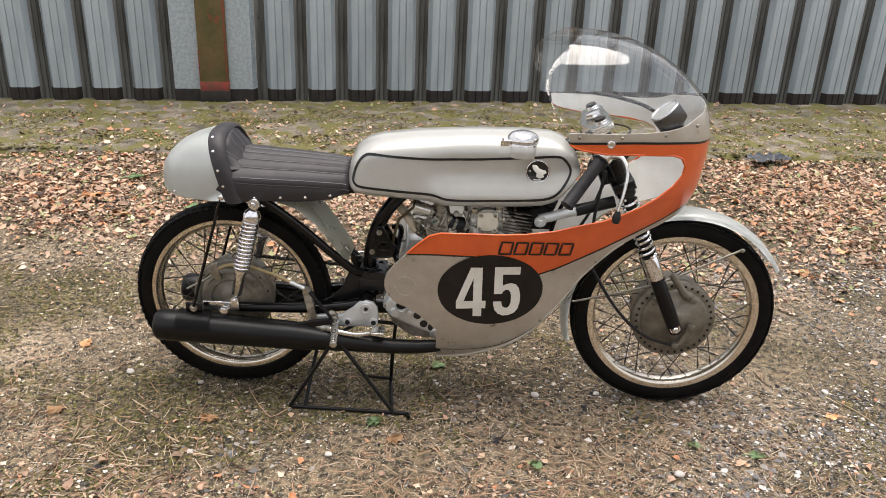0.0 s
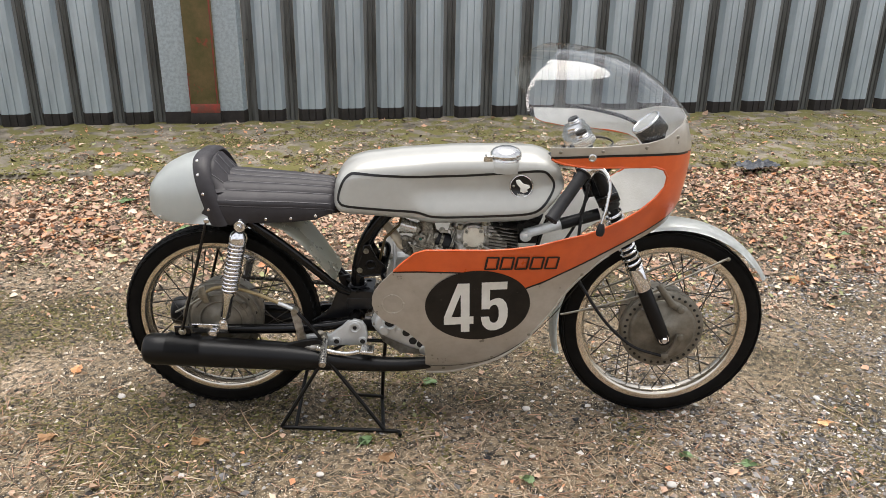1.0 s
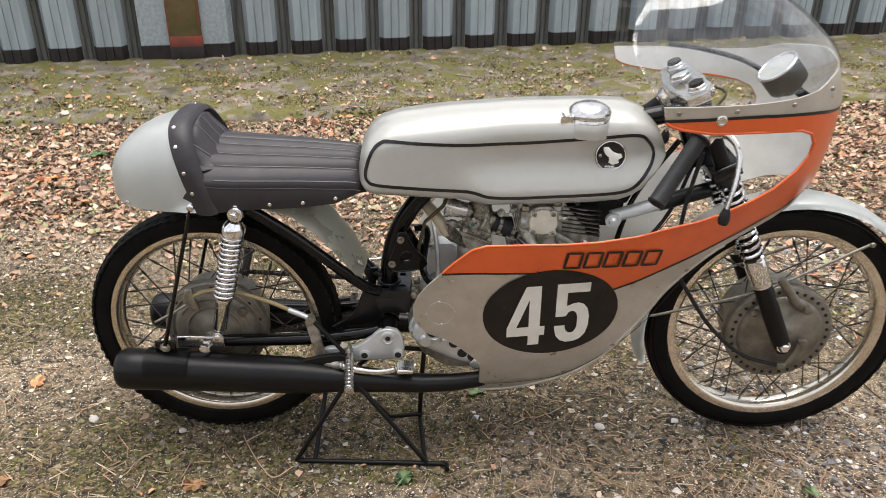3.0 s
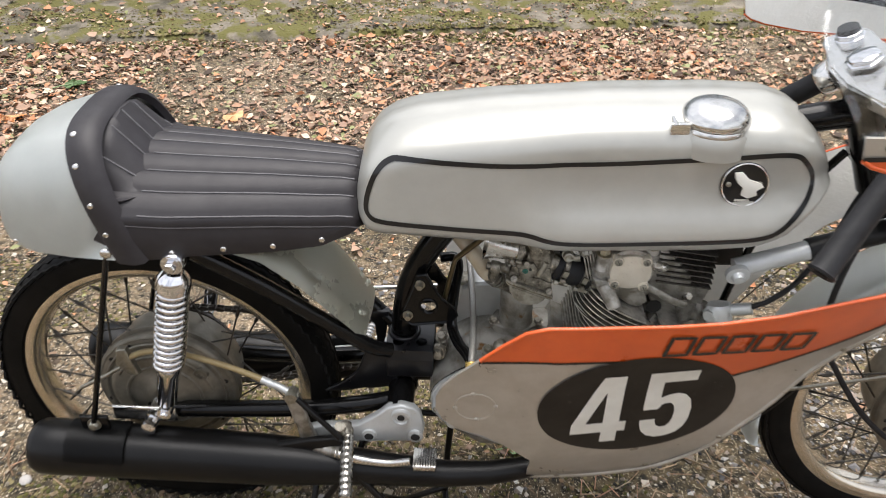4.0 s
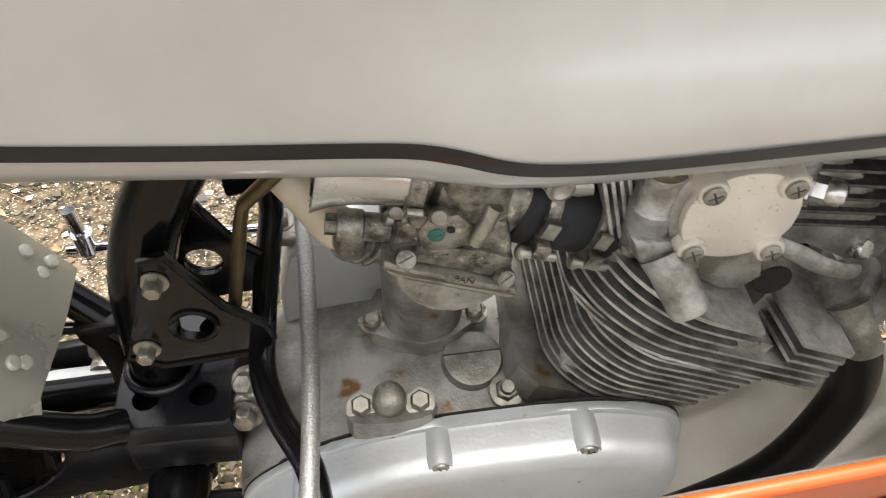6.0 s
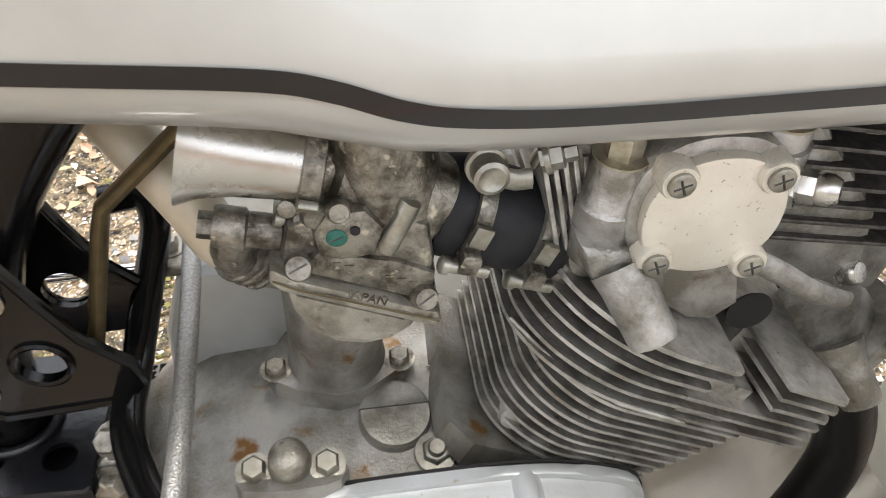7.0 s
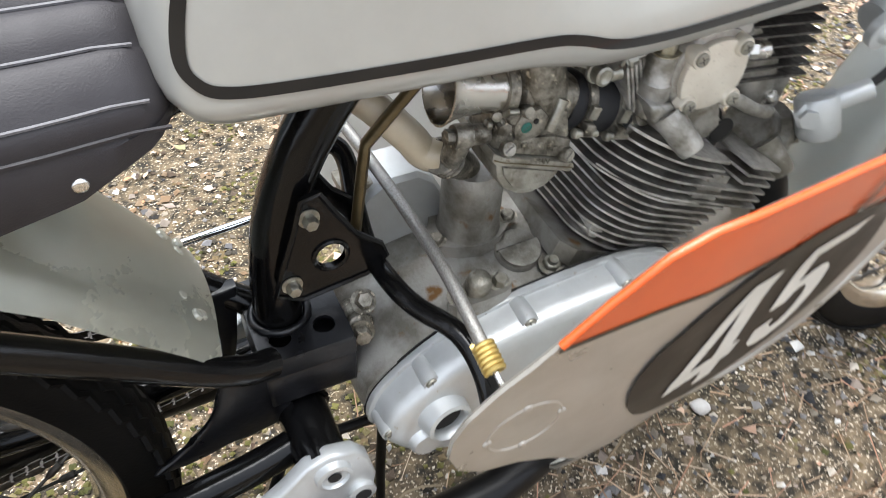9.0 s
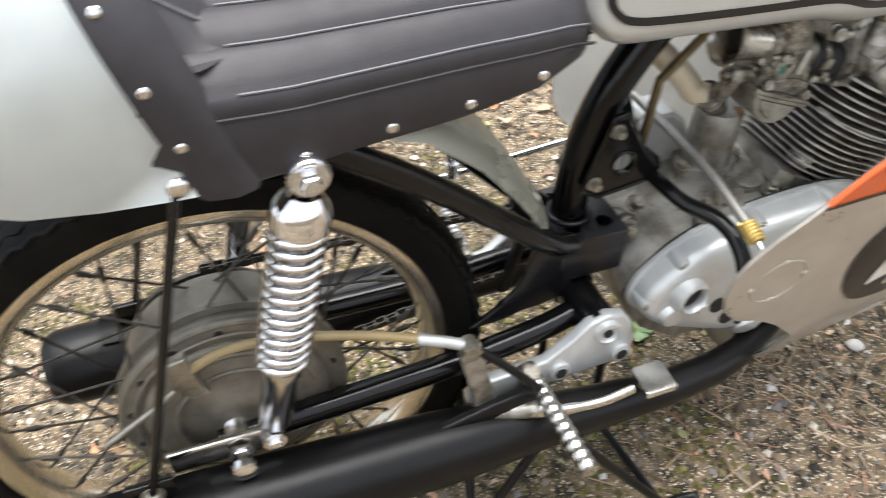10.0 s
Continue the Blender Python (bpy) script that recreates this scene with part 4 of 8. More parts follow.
STRIPE = [(-0.2655, 0.698), (-0.261, 0.722), (-0.2505, 0.747), (-0.234, 0.7635), (-0.213, 0.7675), (-0.15, 0.7645), (-0.05, 0.7625), (0.0, 0.764), (0.07, 0.767), (0.145, 0.7725), (0.216, 0.778), (0.284, 0.783), (0.308, 0.771), (0.323, 0.742), (0.306, 0.707), (0.283, 0.682), (0.255, 0.6705), (0.2, 0.6645), (0.1, 0.659), (0.04, 0.6562), (0.0, 0.6566), (-0.02, 0.6593), (-0.04, 0.6655), (-0.06, 0.669), (-0.11, 0.671), (-0.16, 0.6735), (-0.222, 0.6775), (-0.248, 0.6808), (-0.260, 0.6865)]
line = [(p.x, p.y) for p in smooth_path([(x, z, 0) for x, z in STRIPE], 6, closed=True)]
bm = bmesh.new()
band(bm, line, 0.0066, tank_side, 0.0009, closed=True)
part("pinstripe", bm, BLACKP, tank, "black pinstripe", flip=False)

# round badge with a plain pale wing shape
BY = tank_side(0.2315, 0.724)[1] - 0.0005
bm = bmesh.new()
lathe(bm, [(0.0315, 0), (0.0315, 0.0022), (0.0295, 0.0032), (0.028, 0.0024), (0.0, 0.0024)], (0.2315, BY, 0.724), NEAR, 40)
badge = part("badge", bm, BLACKP, tank, "round black tank badge with pale metal wing")
badge_parts = []
bm = bmesh.new()
slab(bm, [(0.216, 0.741), (0.226, 0.742), (0.236, 0.732), (0.252, 0.727), (0.2555, 0.722), (0.247, 0.716), (0.249, 0.710), (0.237, 0.7055), (0.228, 0.710), (0.229, 0.720), (0.221, 0.727), (0.217, 0.734)], BY - 0.0055, BY - 0.0020, 0.0006)
badge_parts.append(part("wing", bm, WHITE, badge))
bm = bmesh.new()
for x in (0.2105, 0.2505):
    bm = bmesh.new()
    roundbolt(bm, (x, BY - 0.0023, 0.724 if x < 0.23 else 0.7255), NEAR, 0.0036, 0.002)
    badge_parts.append(part("screw", bm, BOLT, badge))
bm = bmesh.new()
ring = [(0.2315 + 0.0298 * math.cos(a), BY - 0.0030, 0.724 + 0.0298 * math.sin(a)) for a in np.linspace(0, 2 * math.pi, 40, endpoint=False)]
tube(bm, ring, 0.0012, 6, closed=True)
badge_parts.append(part("bezel", bm, POLISH, badge))
bm = bmesh.new()
for k in range(7):
    box(bm, (0.2215 + k * 0.0028, BY - 0.0035, 0.7005), (0.2235 + k * 0.0028, BY - 0.0022, 0.7035))
badge_parts.append(part("lettering_bar", bm, WHITE, badge))
bx, bz = 0.2335, 0.741
tx = (Vector(tank_side(bx + 0.02, bz)) - Vector(tank_side(bx - 0.02, bz))).normalized()
tz = (Vector(tank_side(bx, bz + 0.02)) - Vector(tank_side(bx, bz - 0.02))).normalized()
ty = tz.cross(tx).normalized()
tz = tx.cross(ty)
on_flank = Matrix.Translation(Vector(tank_side(bx, bz)) - ty * 0.0016) @ Matrix((tx, ty, tz)).transposed().to_4x4() @ Matrix.Translation((-0.2315, -BY, -0.724))
for ob in [badge] + badge_parts:
    if ob.parent is not badge:
        ob.matrix_basis = on_flank

# filler cap: monza type with hinge and latch
CAPX, CAPY, CAPZ = 0.191, -0.018, 0.806
bm = bmesh.new()
lathe(bm, [(0.047, -0.022), (0.0445, -0.012), (0.0435, -0.004), (0.043, 0.004), (0.0415, 0.006), (0, 0.006)], (CAPX, CAPY, CAPZ), (0, 0, 1), 40)
part("filler_neck", bm, POLISH, tank, "polished filler neck")
bm = bmesh.new()
lathe(bm, [(0.0500, -0.030), (0.0490, -0.018), (0.0470, -0.004), (0.0445, -0.001), (0.040, -0.001)], (CAPX, CAPY, CAPZ), (0, 0, 1), 44)
part("filler_base", bm, SILVER, tank)
bm = bmesh.new()
lathe(bm, [(0.043, 0.0075), (0.0450, 0.010), (0.0445, 0.015), (0.041, 0.022), (0.034, 0.0285), (0.022, 0.0335), (0.008, 0.0355), (0, 0.0358)], (CAPX, CAPY, CAPZ), (0, 0, 1), 44)
part("filler_cap", bm, POLISH, tank, "chromed domed quick-release filler cap", sharp=50)
bm = bmesh.new()
for dy in (-0.024, 0.004):
    bm = bmesh.new()
    box(bm, (CAPX - 0.062, CAPY + dy - 0.004, CAPZ - 0.004), (CAPX - 0.036, CAPY + dy + 0.004, CAPZ + 0.014), 0.002)
    part("hinge_lug", bm, POLISH, tank)
bm = bmesh.new()
tube(bm, [(CAPX - 0.055, CAPY - 0.032, CAPZ + 0.011), (CAPX - 0.055, CAPY + 0.012, CAPZ + 0.011)], 0.004, 10)
part("cap_hinge", bm, POLISH, tank, "polished cap hinge")
bm = bmesh.new()
box(bm, (CAPX + 0.040, CAPY - 0.007, CAPZ - 0.006), (CAPX + 0.056, CAPY + 0.007, CAPZ + 0.010), 0.003)
roundbolt(bm, (CAPX + 0.05, CAPY - 0.007, CAPZ + 0.004), NEAR, 0.004, 0.003)
part("cap_latch", bm, POLISH, tank, "polished cap latch")

# seat: pleated pad
SEAT_W = ([-0.66, -0.6, -0.53, -0.33, -0.272], [0.128, 0.132, 0.13, 0.098, 0.085])
SEAT_T = ([-0.66, -0.553, -0.396, -0.3, -0.272], [0.760, 0.753, 0.744, 0.736, 0.730])
SEAT_B = ([-0.66, -0.57, -0.5, -0.4, -0.33, -0.272], [0.630, 0.632, 0.637, 0.635, 0.640, 0.662])


def seat_top(x, v):
    """Height of the arched pad at v of its half width."""
    return float(np.interp(x, *SEAT_T)) - 0.050 * abs(v) ** 1.9


bm = bmesh.new()
rings = []
for x in list(np.linspace(-0.63, -0.29, 36)) + [-0.283, -0.277, -0.273]:
    w, b = float(np.interp(x, *SEAT_W)), float(np.interp(x, *SEAT_B))
    e = 1.0 - max(0.0, (x + 0.292) / 0.019) ** 2 * 0.22
    edge = seat_top(x, 1.0)
    pts = [(x, C - w * 0.985, b), (x, C - w * 1.005, b + 0.004), (x, C - w * 1.02, b + (edge - b) * 0.45), (x, C - w * 1.005, edge - 0.019), (x, C - w * 0.998, edge - 0.0165), (x, C - w * 0.999, edge - 0.013), (x, C - w * 0.995, edge - 0.004)]
    for k in range(57):
        v = -0.975 + 1.95 * k / 56
        pleat = 0.0042 * abs(math.sin((v + 0.975) / 1.95 * math.pi * 8)) ** 0.5
        pts.append((x, C + w * v, seat_top(x, v) - 0.0042 + pleat))
    far = [(x, 2 * C - y, z) for x, y, z in reversed(pts[:7])]
    pts = pts + far
    rings.append([(px, C + (py - C) * e, b + (pz - b) * e) for px, py, pz in pts])
loft(bm, rings)
seat = part("seat", bm, LEATHER, bike, "black pleated vinyl racing seat", sharp=50)
for k in range(9):
    bm = bmesh.new()
    v = -0.975 + 1.95 * k / 8
    pts = []
    for x in np.linspace(-0.565, -0.285, 16):
        w = float(np.interp(x, *SEAT_W))
        pts.append((x, C + w * v, seat_top(x, v) - 0.0032))
    tube(bm, pts, 0.0012, 6)
    part("seam", bm, PIPING, seat, "pale stitched seam")
for sgn in (-1, 1):
    bm = bmesh.new()
    pts = []
    for x in np.linspace(-0.60, -0.278, 18):
        w = float(np.interp(x, *SEAT_W))
        pts.append((x, C + sgn * w * 1.0, seat_top(x, 1.0) - 0.0165))
    tube(bm, pts, 0.0014, 6)
    part("seam", bm, LEATHER, seat, "black piped side seam")

# tail hump and padded back stop
bm = bmesh.new()
TAIL = [(-0.806, 0.668, 0.012, 0.682), (-0.802, 0.660, 0.045, 0.705), (-0.794, 0.652, 0.066, 0.722), (-0.778, 0.645, 0.09, 0.743), (-0.755, 0.640, 0.110, 0.765), (-0.72, 0.637, 0.123, 0.783), (-0.68, 0.635, 0.130, 0.796), (-0.65, 0.634, 0.133, 0.802), (-0.62, 0.633, 0.134, 0.804)]
rings = []
for x, b, w, t in TAIL:
    ring = []
    for k in range(33):
        a = math.pi * k / 32
        cx, sx = math.cos(a), math.sin(a)
        zz = b + (t - b) * sx ** 0.75
        slant = 0.0 if x < -0.70 else (x + 0.70) * 0.45 * (1 - (zz - b) / (t - b))
        ring.append((x + slant, C - w * math.copysign(abs(cx) ** 0.6, cx), zz))
    rings.append(ring)
loft(bm, rings, caps=False, closed=False)
bmesh.ops.solidify(bm, geom=bm.faces[:], thickness=0.003)
tail = part("seat_tail", bm, SATIN, bike, "silver painted rounded seat tail", sharp=60)


def hump(u, side):
    """Front rim of the tail: u 0 at the near foot, 1 at the far foot."""
    a = math.pi * u
    b, w, t = 0.633, 0.134, 0.804
    zz = b + (t - b) * math.sin(a) ** 0.75
    return Vector((-0.635 + 0.055 * (1 - (zz - b) / (t - b)), C - w * math.copysign(abs(math.cos(a)) ** 0.6, math.cos(a)), zz))


bm = bmesh.new()
rings = []
for k in range(41):
    u = k / 40
    p = hump(u, 0)
    ctr = Vector((p.x, C, 0.70))
    out = (p - ctr)
    out.x = 0
    out = out.normalized() if out.length > 1e-6 else Vector((0, 0, 1))
    f = Vector((1, 0, 0))
    s = [p - f * 0.026 + out * 0.001, p - f * 0.02 + out * 0.0045, p + out * 0.0065, p + f * 0.014 + out * 0.003, p + f * 0.020 - out * 0.006, p + f * 0.012 - out * 0.013, p - f * 0.02 - out * 0.008]
    rings.append(s)
loft(bm, rings)
part("edge_trim", bm, LEATHER, tail, "black vinyl trim strip with studs", sharp=50)
bm = bmesh.new()
rings = []
for k in range(49):
    v = -1 + 2 * k / 48
    ztop = 0.633 + 0.171 * max(0.0, 1 - abs(v) ** 2.6) ** 0.5
    ztop = max(ztop, 0.70)
    pleat = 0.006 * abs(math.sin((v + 1) / 2 * math.pi * 6)) ** 0.55
    y = C + v * 0.119
    ring = []
    for m in range(8):
        f = m / 7
        zz = 0.72 + (ztop - 0.006 - 0.72) * f
        xx = -0.555 - 0.058 * f - 0.03 * abs(v) ** 4
        ring.append((xx + pleat * (1 - f * 0.4), y, zz))
    back = [(-0.64, y, ztop - 0.006), (-0.64, y, 0.72)]
    rings.append(ring + back)
loft(bm, rings)
part("back_stop", bm, LEATHER, seat, "pleated black vinyl back stop", sharp=50)
for k in range(1, 6):
    bm = bmesh.new()
    v = -0.98 + 1.96 * k / 6
    ztop = max(0.70, 0.633 + 0.171 * max(0.0, 1 - abs(v) ** 2.6) ** 0.5)
    tube(bm, [(-0.5538 - 0.058 * f - 0.03 * abs(v) ** 4, C + v * 0.119, 0.722 + (ztop - 0.008 - 0.722) * f) for f in np.linspace(0, 1, 7)], 0.0014, 6)
    part("seam", bm, PIPING, seat)
for u in (0.055, 0.13, 0.25, 0.37, 0.63, 0.75, 0.87):
    p = hump(u, 0)
    d = Vector((0, p.y - C, (p.z - 0.70)))
    bm = bmesh.new()
    roundbolt(bm, p + d.normalized() * 0.0045 - Vector((0.014, 0, 0)), d, 0.0042, 0.0025)
    part("stud", bm, POLISH, tail)
for x in (-0.594, -0.528, -0.460, -0.394, -0.328):
    w, b = float(np.interp(x, *SEAT_W)), float(np.interp(x, *SEAT_B))
    for sgn in (-1, 1):
        bm = bmesh.new()
        roundbolt(bm, (x, C + sgn * w * 1.003, b + 0.011), (0, sgn, 0), 0.0045, 0.0028)
        part("stud", bm, POLISH, seat, "bright upholstery stud")
bm = bmesh.new()
roundbolt(bm, (-0.75, C - 0.116, 0.650), NEAR, 0.004, 0.002)
part("stud", bm, POLISH, tail)
bm = bmesh.new()
lathe(bm, [(0.0085, 0), (0.0085, 0.003), (0.006, 0.006), (0, 0.0065)], (-0.618, C - 0.133, 0.646), NEAR, 18)
part("tail_screw", bm, POLISH, tail)

# fairing: plan curve round a nose
FX0 = 0.30
FWZ = ([0.09, 0.10, 0.13, 0.17, 0.22, 0.3, 0.4, 0.47, 0.53, 0.6, 0.7, 0.8, 0.9, 0.97], [0.004, 0.012, 0.055, 0.094, 0.13, 0.165, 0.188, 0.199, 0.210, 0.216, 0.217, 0.232, 0.242, 0.236])
FXN = ([0.09, 0.5, 0.58, 0.64, 0.70, 0.79, 0.86, 0.92, 0.97], [0.56, 0.58, 0.615, 0.655, 0.678, 0.690, 0.692, 0.675, 0.652])
FTP = ([0.25, 0.40, 0.47, 0.56, 0.62, 0.72], [1.0, 1.0, 0.95, 0.60, 0.42, 0.0])


def fair_pt(a, z, side=-1):
    X = float(np.interp(z, *FXN)) - FX0
    th = max(0.0, min((a - FX0) / X, math.pi / 2 + 0.2))
    x = a if a <= FX0 else FX0 + X * math.sin(th)
    W = float(np.interp(z, *FWZ)) * max(0.25, 1 - float(np.interp(z, *FTP)) * max(0.0, x))
    c = math.cos(th)
    # the flanks bulge out a little below the hand cut-out
    e = float(np.interp(z, [0.50, 0.60, 0.66, 0.80], [0.0, 0.005, 0.005, 0.0])) * max(0.0, 1 - max(0.0, x - 0.2) / 0.25)
    return (x, C + side * (W * math.copysign(abs(c) ** 0.85, c) + e), z)


def fa(x, z):
    """Plan-curve coordinate of a place seen from the side at x, z."""
    X = float(np.interp(z, *FXN)) - FX0
    return x if x <= FX0 else FX0 + X * math.asin(min(1.0, (x - FX0) / X))


def nose(z):
    return FX0 + (float(np.interp(z, *FXN)) - FX0) * math.pi / 2


def fairing_line(pts):
    return [(fa(x, z), z) for x, z in pts]


REAR_EDGE = [(-0.022, 0.158), (-0.023, 0.20), (-0.023, 0.284), (-0.036, 0.302), (-0.07, 0.337), (-0.102, 0.362), (-0.136, 0.377), (-0.158, 0.402), (-0.168, 0.43), (-0.167, 0.455), (-0.158, 0.478), (-0.137, 0.507), (-0.106, 0.541), (-0.08, 0.568), (-0.064, 0.582), (-0.048, 0.596), (-0.02, 0.605)]
HAND_EDGE = [(0.02, 0.605), (0.07, 0.604), (0.14, 0.602), (0.205, 0.604), (0.28, 0.613), (0.35, 0.632), (0.40, 0.642), (0.445, 0.657), (0.495, 0.681), (0.538, 0.709), (0.577, 0.742), (0.601, 0.770), (0.603, 0.798), (0.589, 0.820), (0.563, 0.831), (0.468, 0.838), (0.381, 0.840), (0.323, 0.849), (0.301, 0.856), (0.291, 0.863)]
TOP_EDGE = [(0.285, 0.891), (0.39, 0.892), (0.462, 0.893), (0.538, 0.896), (0.586, 0.904), (0.621, 0.921)]
LOW_EDGE = [(0.625, 0.638), (0.58, 0.614), (0.545, 0.600), (0.51, 0.582), (0.478, 0.563), (0.455, 0.546), (0.413, 0.5), (0.37, 0.446), (0.335, 0.389), (0.298, 0.337), (0.253, 0.278), (0.191, 0.224), (0.109, 0.183), (0.042, 0.162)]
outline = fairing_line(REAR_EDGE + HAND_EDGE + TOP_EDGE) + [(nose(0.945), 0.945)] + [(nose(z), z) for z in np.linspace(0.92, 0.665, 10)] + fairing_line(LOW_EDGE)
bm = bmesh.new()
for side in (-1, 1):
    patch(bm, outline, lambda a, z: fair_pt(a, z, side), 0.02, 0.02, 0.0, 0.003 * (1 if side < 0 else -1))
bmesh.ops.remove_doubles(bm, verts=bm.verts, dist=1e-5)
fairing = part("fairing", bm, FAIRING, bike, "silver fibreglass half fairing with orange flash and number roundel", sharp=50)

LOWER_LINE = [(-0.108, 0.538), (-0.023, 0.541), (0.064, 0.536), (0.159, 0.527), (0.214, 0.501), (0.253, 0.471), (0.301, 0.491), (0.361, 0.524), (0.45, 0.571), (0.51, 0.602), (0.568, 0.632), (0.62, 0.66)]
UPPER_LINE = [(0.289, 0.8655), (0.36, 0.868), (0.45, 0.8695), (0.53, 0.866), (0.59, 0.8615), (0.64, 0.855)]
bm = bmesh.new()
for side in (-1, 1):
    flash = fairing_line(LOWER_LINE) + [(nose(0.70), 0.70)] + [(nose(z), z) for z in (0.74, 0.78, 0.82)] + [(nose(0.846), 0.846)] + fairing_line(UPPER_LINE[::-1]) + fairing_line([(x + 0.0005, z) for x, z in HAND_EDGE[::-1][1:]]) + fairing_line([p for p in REAR_EDGE[::-1] if p[1] > 0.529])
    patch(bm, flash, lambda a, z: fair_pt(a, z, side), 0.02, 0.02, 0.0008 * (1 if side < 0 else -1))
part("orange_flash", bm, ORANGE, fairing, "bright orange painted flash", sharp=60, flip=False)
bm = bmesh.new()
for side in (-1, 1):
    fn = lambda a, z: fair_pt(a, z, side)
    sg = 0.0014 * (1 if side < 0 else -1)
    low = [(p.x, p.y) for p in smooth_path([(a, z, 0) for a, z in fairing_line(LOWER_LINE[:4])], 4)]
    band(bm, low, 0.0045, fn, sg)
    low = [(p.x, p.y) for p in smooth_path([(a, z, 0) for a, z in fairing_line(LOWER_LINE[5:]) + [(nose(0.70), 0.70)]], 4)]
    band(bm, low, 0.0055, fn, sg)
    up = [(p.x, p.y) for p in smooth_path([(a, z, 0) for a, z in fairing_line(UPPER_LINE) + [(nose(0.846), 0.846)]], 4)]
    band(bm, up, 0.006, fn, sg)
part("coachline", bm, BLACKP, fairing, "black coach lines", flip=False)
bm = bmesh.new()
ell = [(0.123 + 0.1455 * math.cos(t) - 0.003 * math.sin(t), 0.424 - 0.004 * math.cos(t) + 0.117 * math.sin(t)) for t in np.linspace(0, 2 * math.pi, 72, endpoint=False)]
patch(bm, ell, lambda a, z: fair_pt(a, z), 0.02, 0.02, 0.0020)
roundel = part("number_roundel", bm, DECAL, fairing, "black oval racing number ground", flip=False)
# the figures 4 and 5
bm = bmesh.new()


def figure(poly):
    """Figures are drawn upright on the roundel and lean with it."""
    out = []
    for x, z in poly:
        u, v = (x - 0.1165) / 0.1445, (z - 0.4185) / 0.1025
        out.append((0.123 + 0.1455 * u - 0.003 * v, 0.424 - 0.004 * u + 0.117 * v))
    return out


put = fair_pt
for poly in ([(0.0685, 0.342), (0.0925, 0.342), (0.0925, 0.485), (0.0685, 0.485)], [(0.022, 0.366), (0.0685, 0.366), (0.0685, 0.3885), (0.022, 0.3885)], [(0.0925, 0.366), (0.1035, 0.366), (0.1035, 0.3885), (0.0925, 0.3885)], [(0.022, 0.3885), (0.0425, 0.3885), (0.0685, 0.453), (0.0685, 0.485), (0.061, 0.485)]):
    patch(bm, figure(poly), put, 0.02, 0.02, 0.0030)
five = [(0.1255, 0.4865), (0.1255, 0.408), (0.1475, 0.408), (0.152, 0.4165), (0.158, 0.42), (0.1655, 0.4195), (0.171, 0.413), (0.1735, 0.402), (0.1735, 0.385), (0.171, 0.374), (0.1655, 0.3675), (0.158, 0.3665), (0.151, 0.371), (0.1475, 0.381), (0.1475, 0.386), (0.1245, 0.386), (0.1245, 0.379), (0.129, 0.361), (0.139, 0.3485), (0.153, 0.343), (0.168, 0.344), (0.184, 0.351), (0.194, 0.364), (0.1985, 0.383), (0.1985, 0.406), (0.194, 0.424), (0.185, 0.435), (0.173, 0.4395), (0.161, 0.4375), (0.1485, 0.432), (0.1485, 0.464), (0.1955, 0.464), (0.1955, 0.4875)]
patch(bm, figure(five[::-1]), put, 0.02, 0.02, 0.0030)
part("number", bm, WHITE, roundel, "white racing number 45", flip=False)
# maker's name as five plain hollow bars
for k in range(5):
    x0 = 0.137 + k * 0.0405
    base = 0.5455 - 0.03 * (x0 - 0.135)
    box_line = [(x0, base), (x0 + 0.031, base - 0.001), (x0 + 0.036, base + 0.036), (x0 + 0.006, base + 0.037)]
    box_line = [tuple(Vector(box_line[i]).lerp(Vector(box_line[(i + 1) % 4]), k / 6)) for i in range(4) for k in range(6)]
    bm = bmesh.new()
    band(bm, box_line, 0.0058, put, 0.0032, closed=True)
    part("lettering_bar", bm, BLACKP, fairing, flip=False)
# white inside skin
for side in (-1, 1):
    bm = bmesh.new()
    patch(bm, outline, lambda a, z: fair_pt(a, z, side), 0.03, 0.03, -0.0042 * (1 if side < 0 else -1))
    part("inner_skin", bm, INNER, fairing, "off-white inside of the fairing", sharp=60, flip=False)
# orange bead round the hand cut-out's edge
for side in (-1, 1):
    bm = bmesh.new()
    tube(bm, [Vector(fair_pt(fa(x, z), z, side)) for x, z in [p for p in REAR_EDGE if p[1] > 0.529] + HAND_EDGE], 0.0030, 8)
    part("edge_bead", bm, ORANGE, fairing, "orange painted edge")
# belly of the fairing between its two lower edges
bm = bmesh.new()
rings = []
for x, z in [(-0.020, 0.159), (0.0, 0.1595), (0.042, 0.164), (0.109, 0.185), (0.191, 0.226), (0.253, 0.280), (0.298, 0.339)]:
    w = abs(fair_pt(fa(x, z), z)[1] - C) - 0.004
    rings.append([(x, C + w * v, z + 0.002 - 0.006 * (1 - v * v)) for v in np.linspace(-1, 1, 13)])
loft(bm, rings, caps=False, closed=False)
bmesh.ops.solidify(bm, geom=bm.faces[:], thickness=-0.002)
part("belly_pan", bm, INNER, fairing, "off-white belly of the fairing", sharp=60)

# screen: clear bubble on the fairing's top edge
RIM_S = np.polyfit([0, 0.25, 0.5, 0.7, 0.88, 1.0], [0.282, 0.244, 0.224, 0.232, 0.276, 0.312], 4)
TOP_X = np.polyfit([0.22, 0.3, 0.36, 0.484, 0.579, 0.648, 0.682], [1.105, 1.108, 1.103, 1.079, 1.030, 0.965, 0.93], 4)
FOOT_X = np.polyfit([0.23, 0.28, 0.45, 0.56, 0.62, 0.682], [0.884, 0.886, 0.892, 0.902, 0.915, 0.928], 3)


def smooth_at(v, fit):
    return float(np.polyval(fit, v))


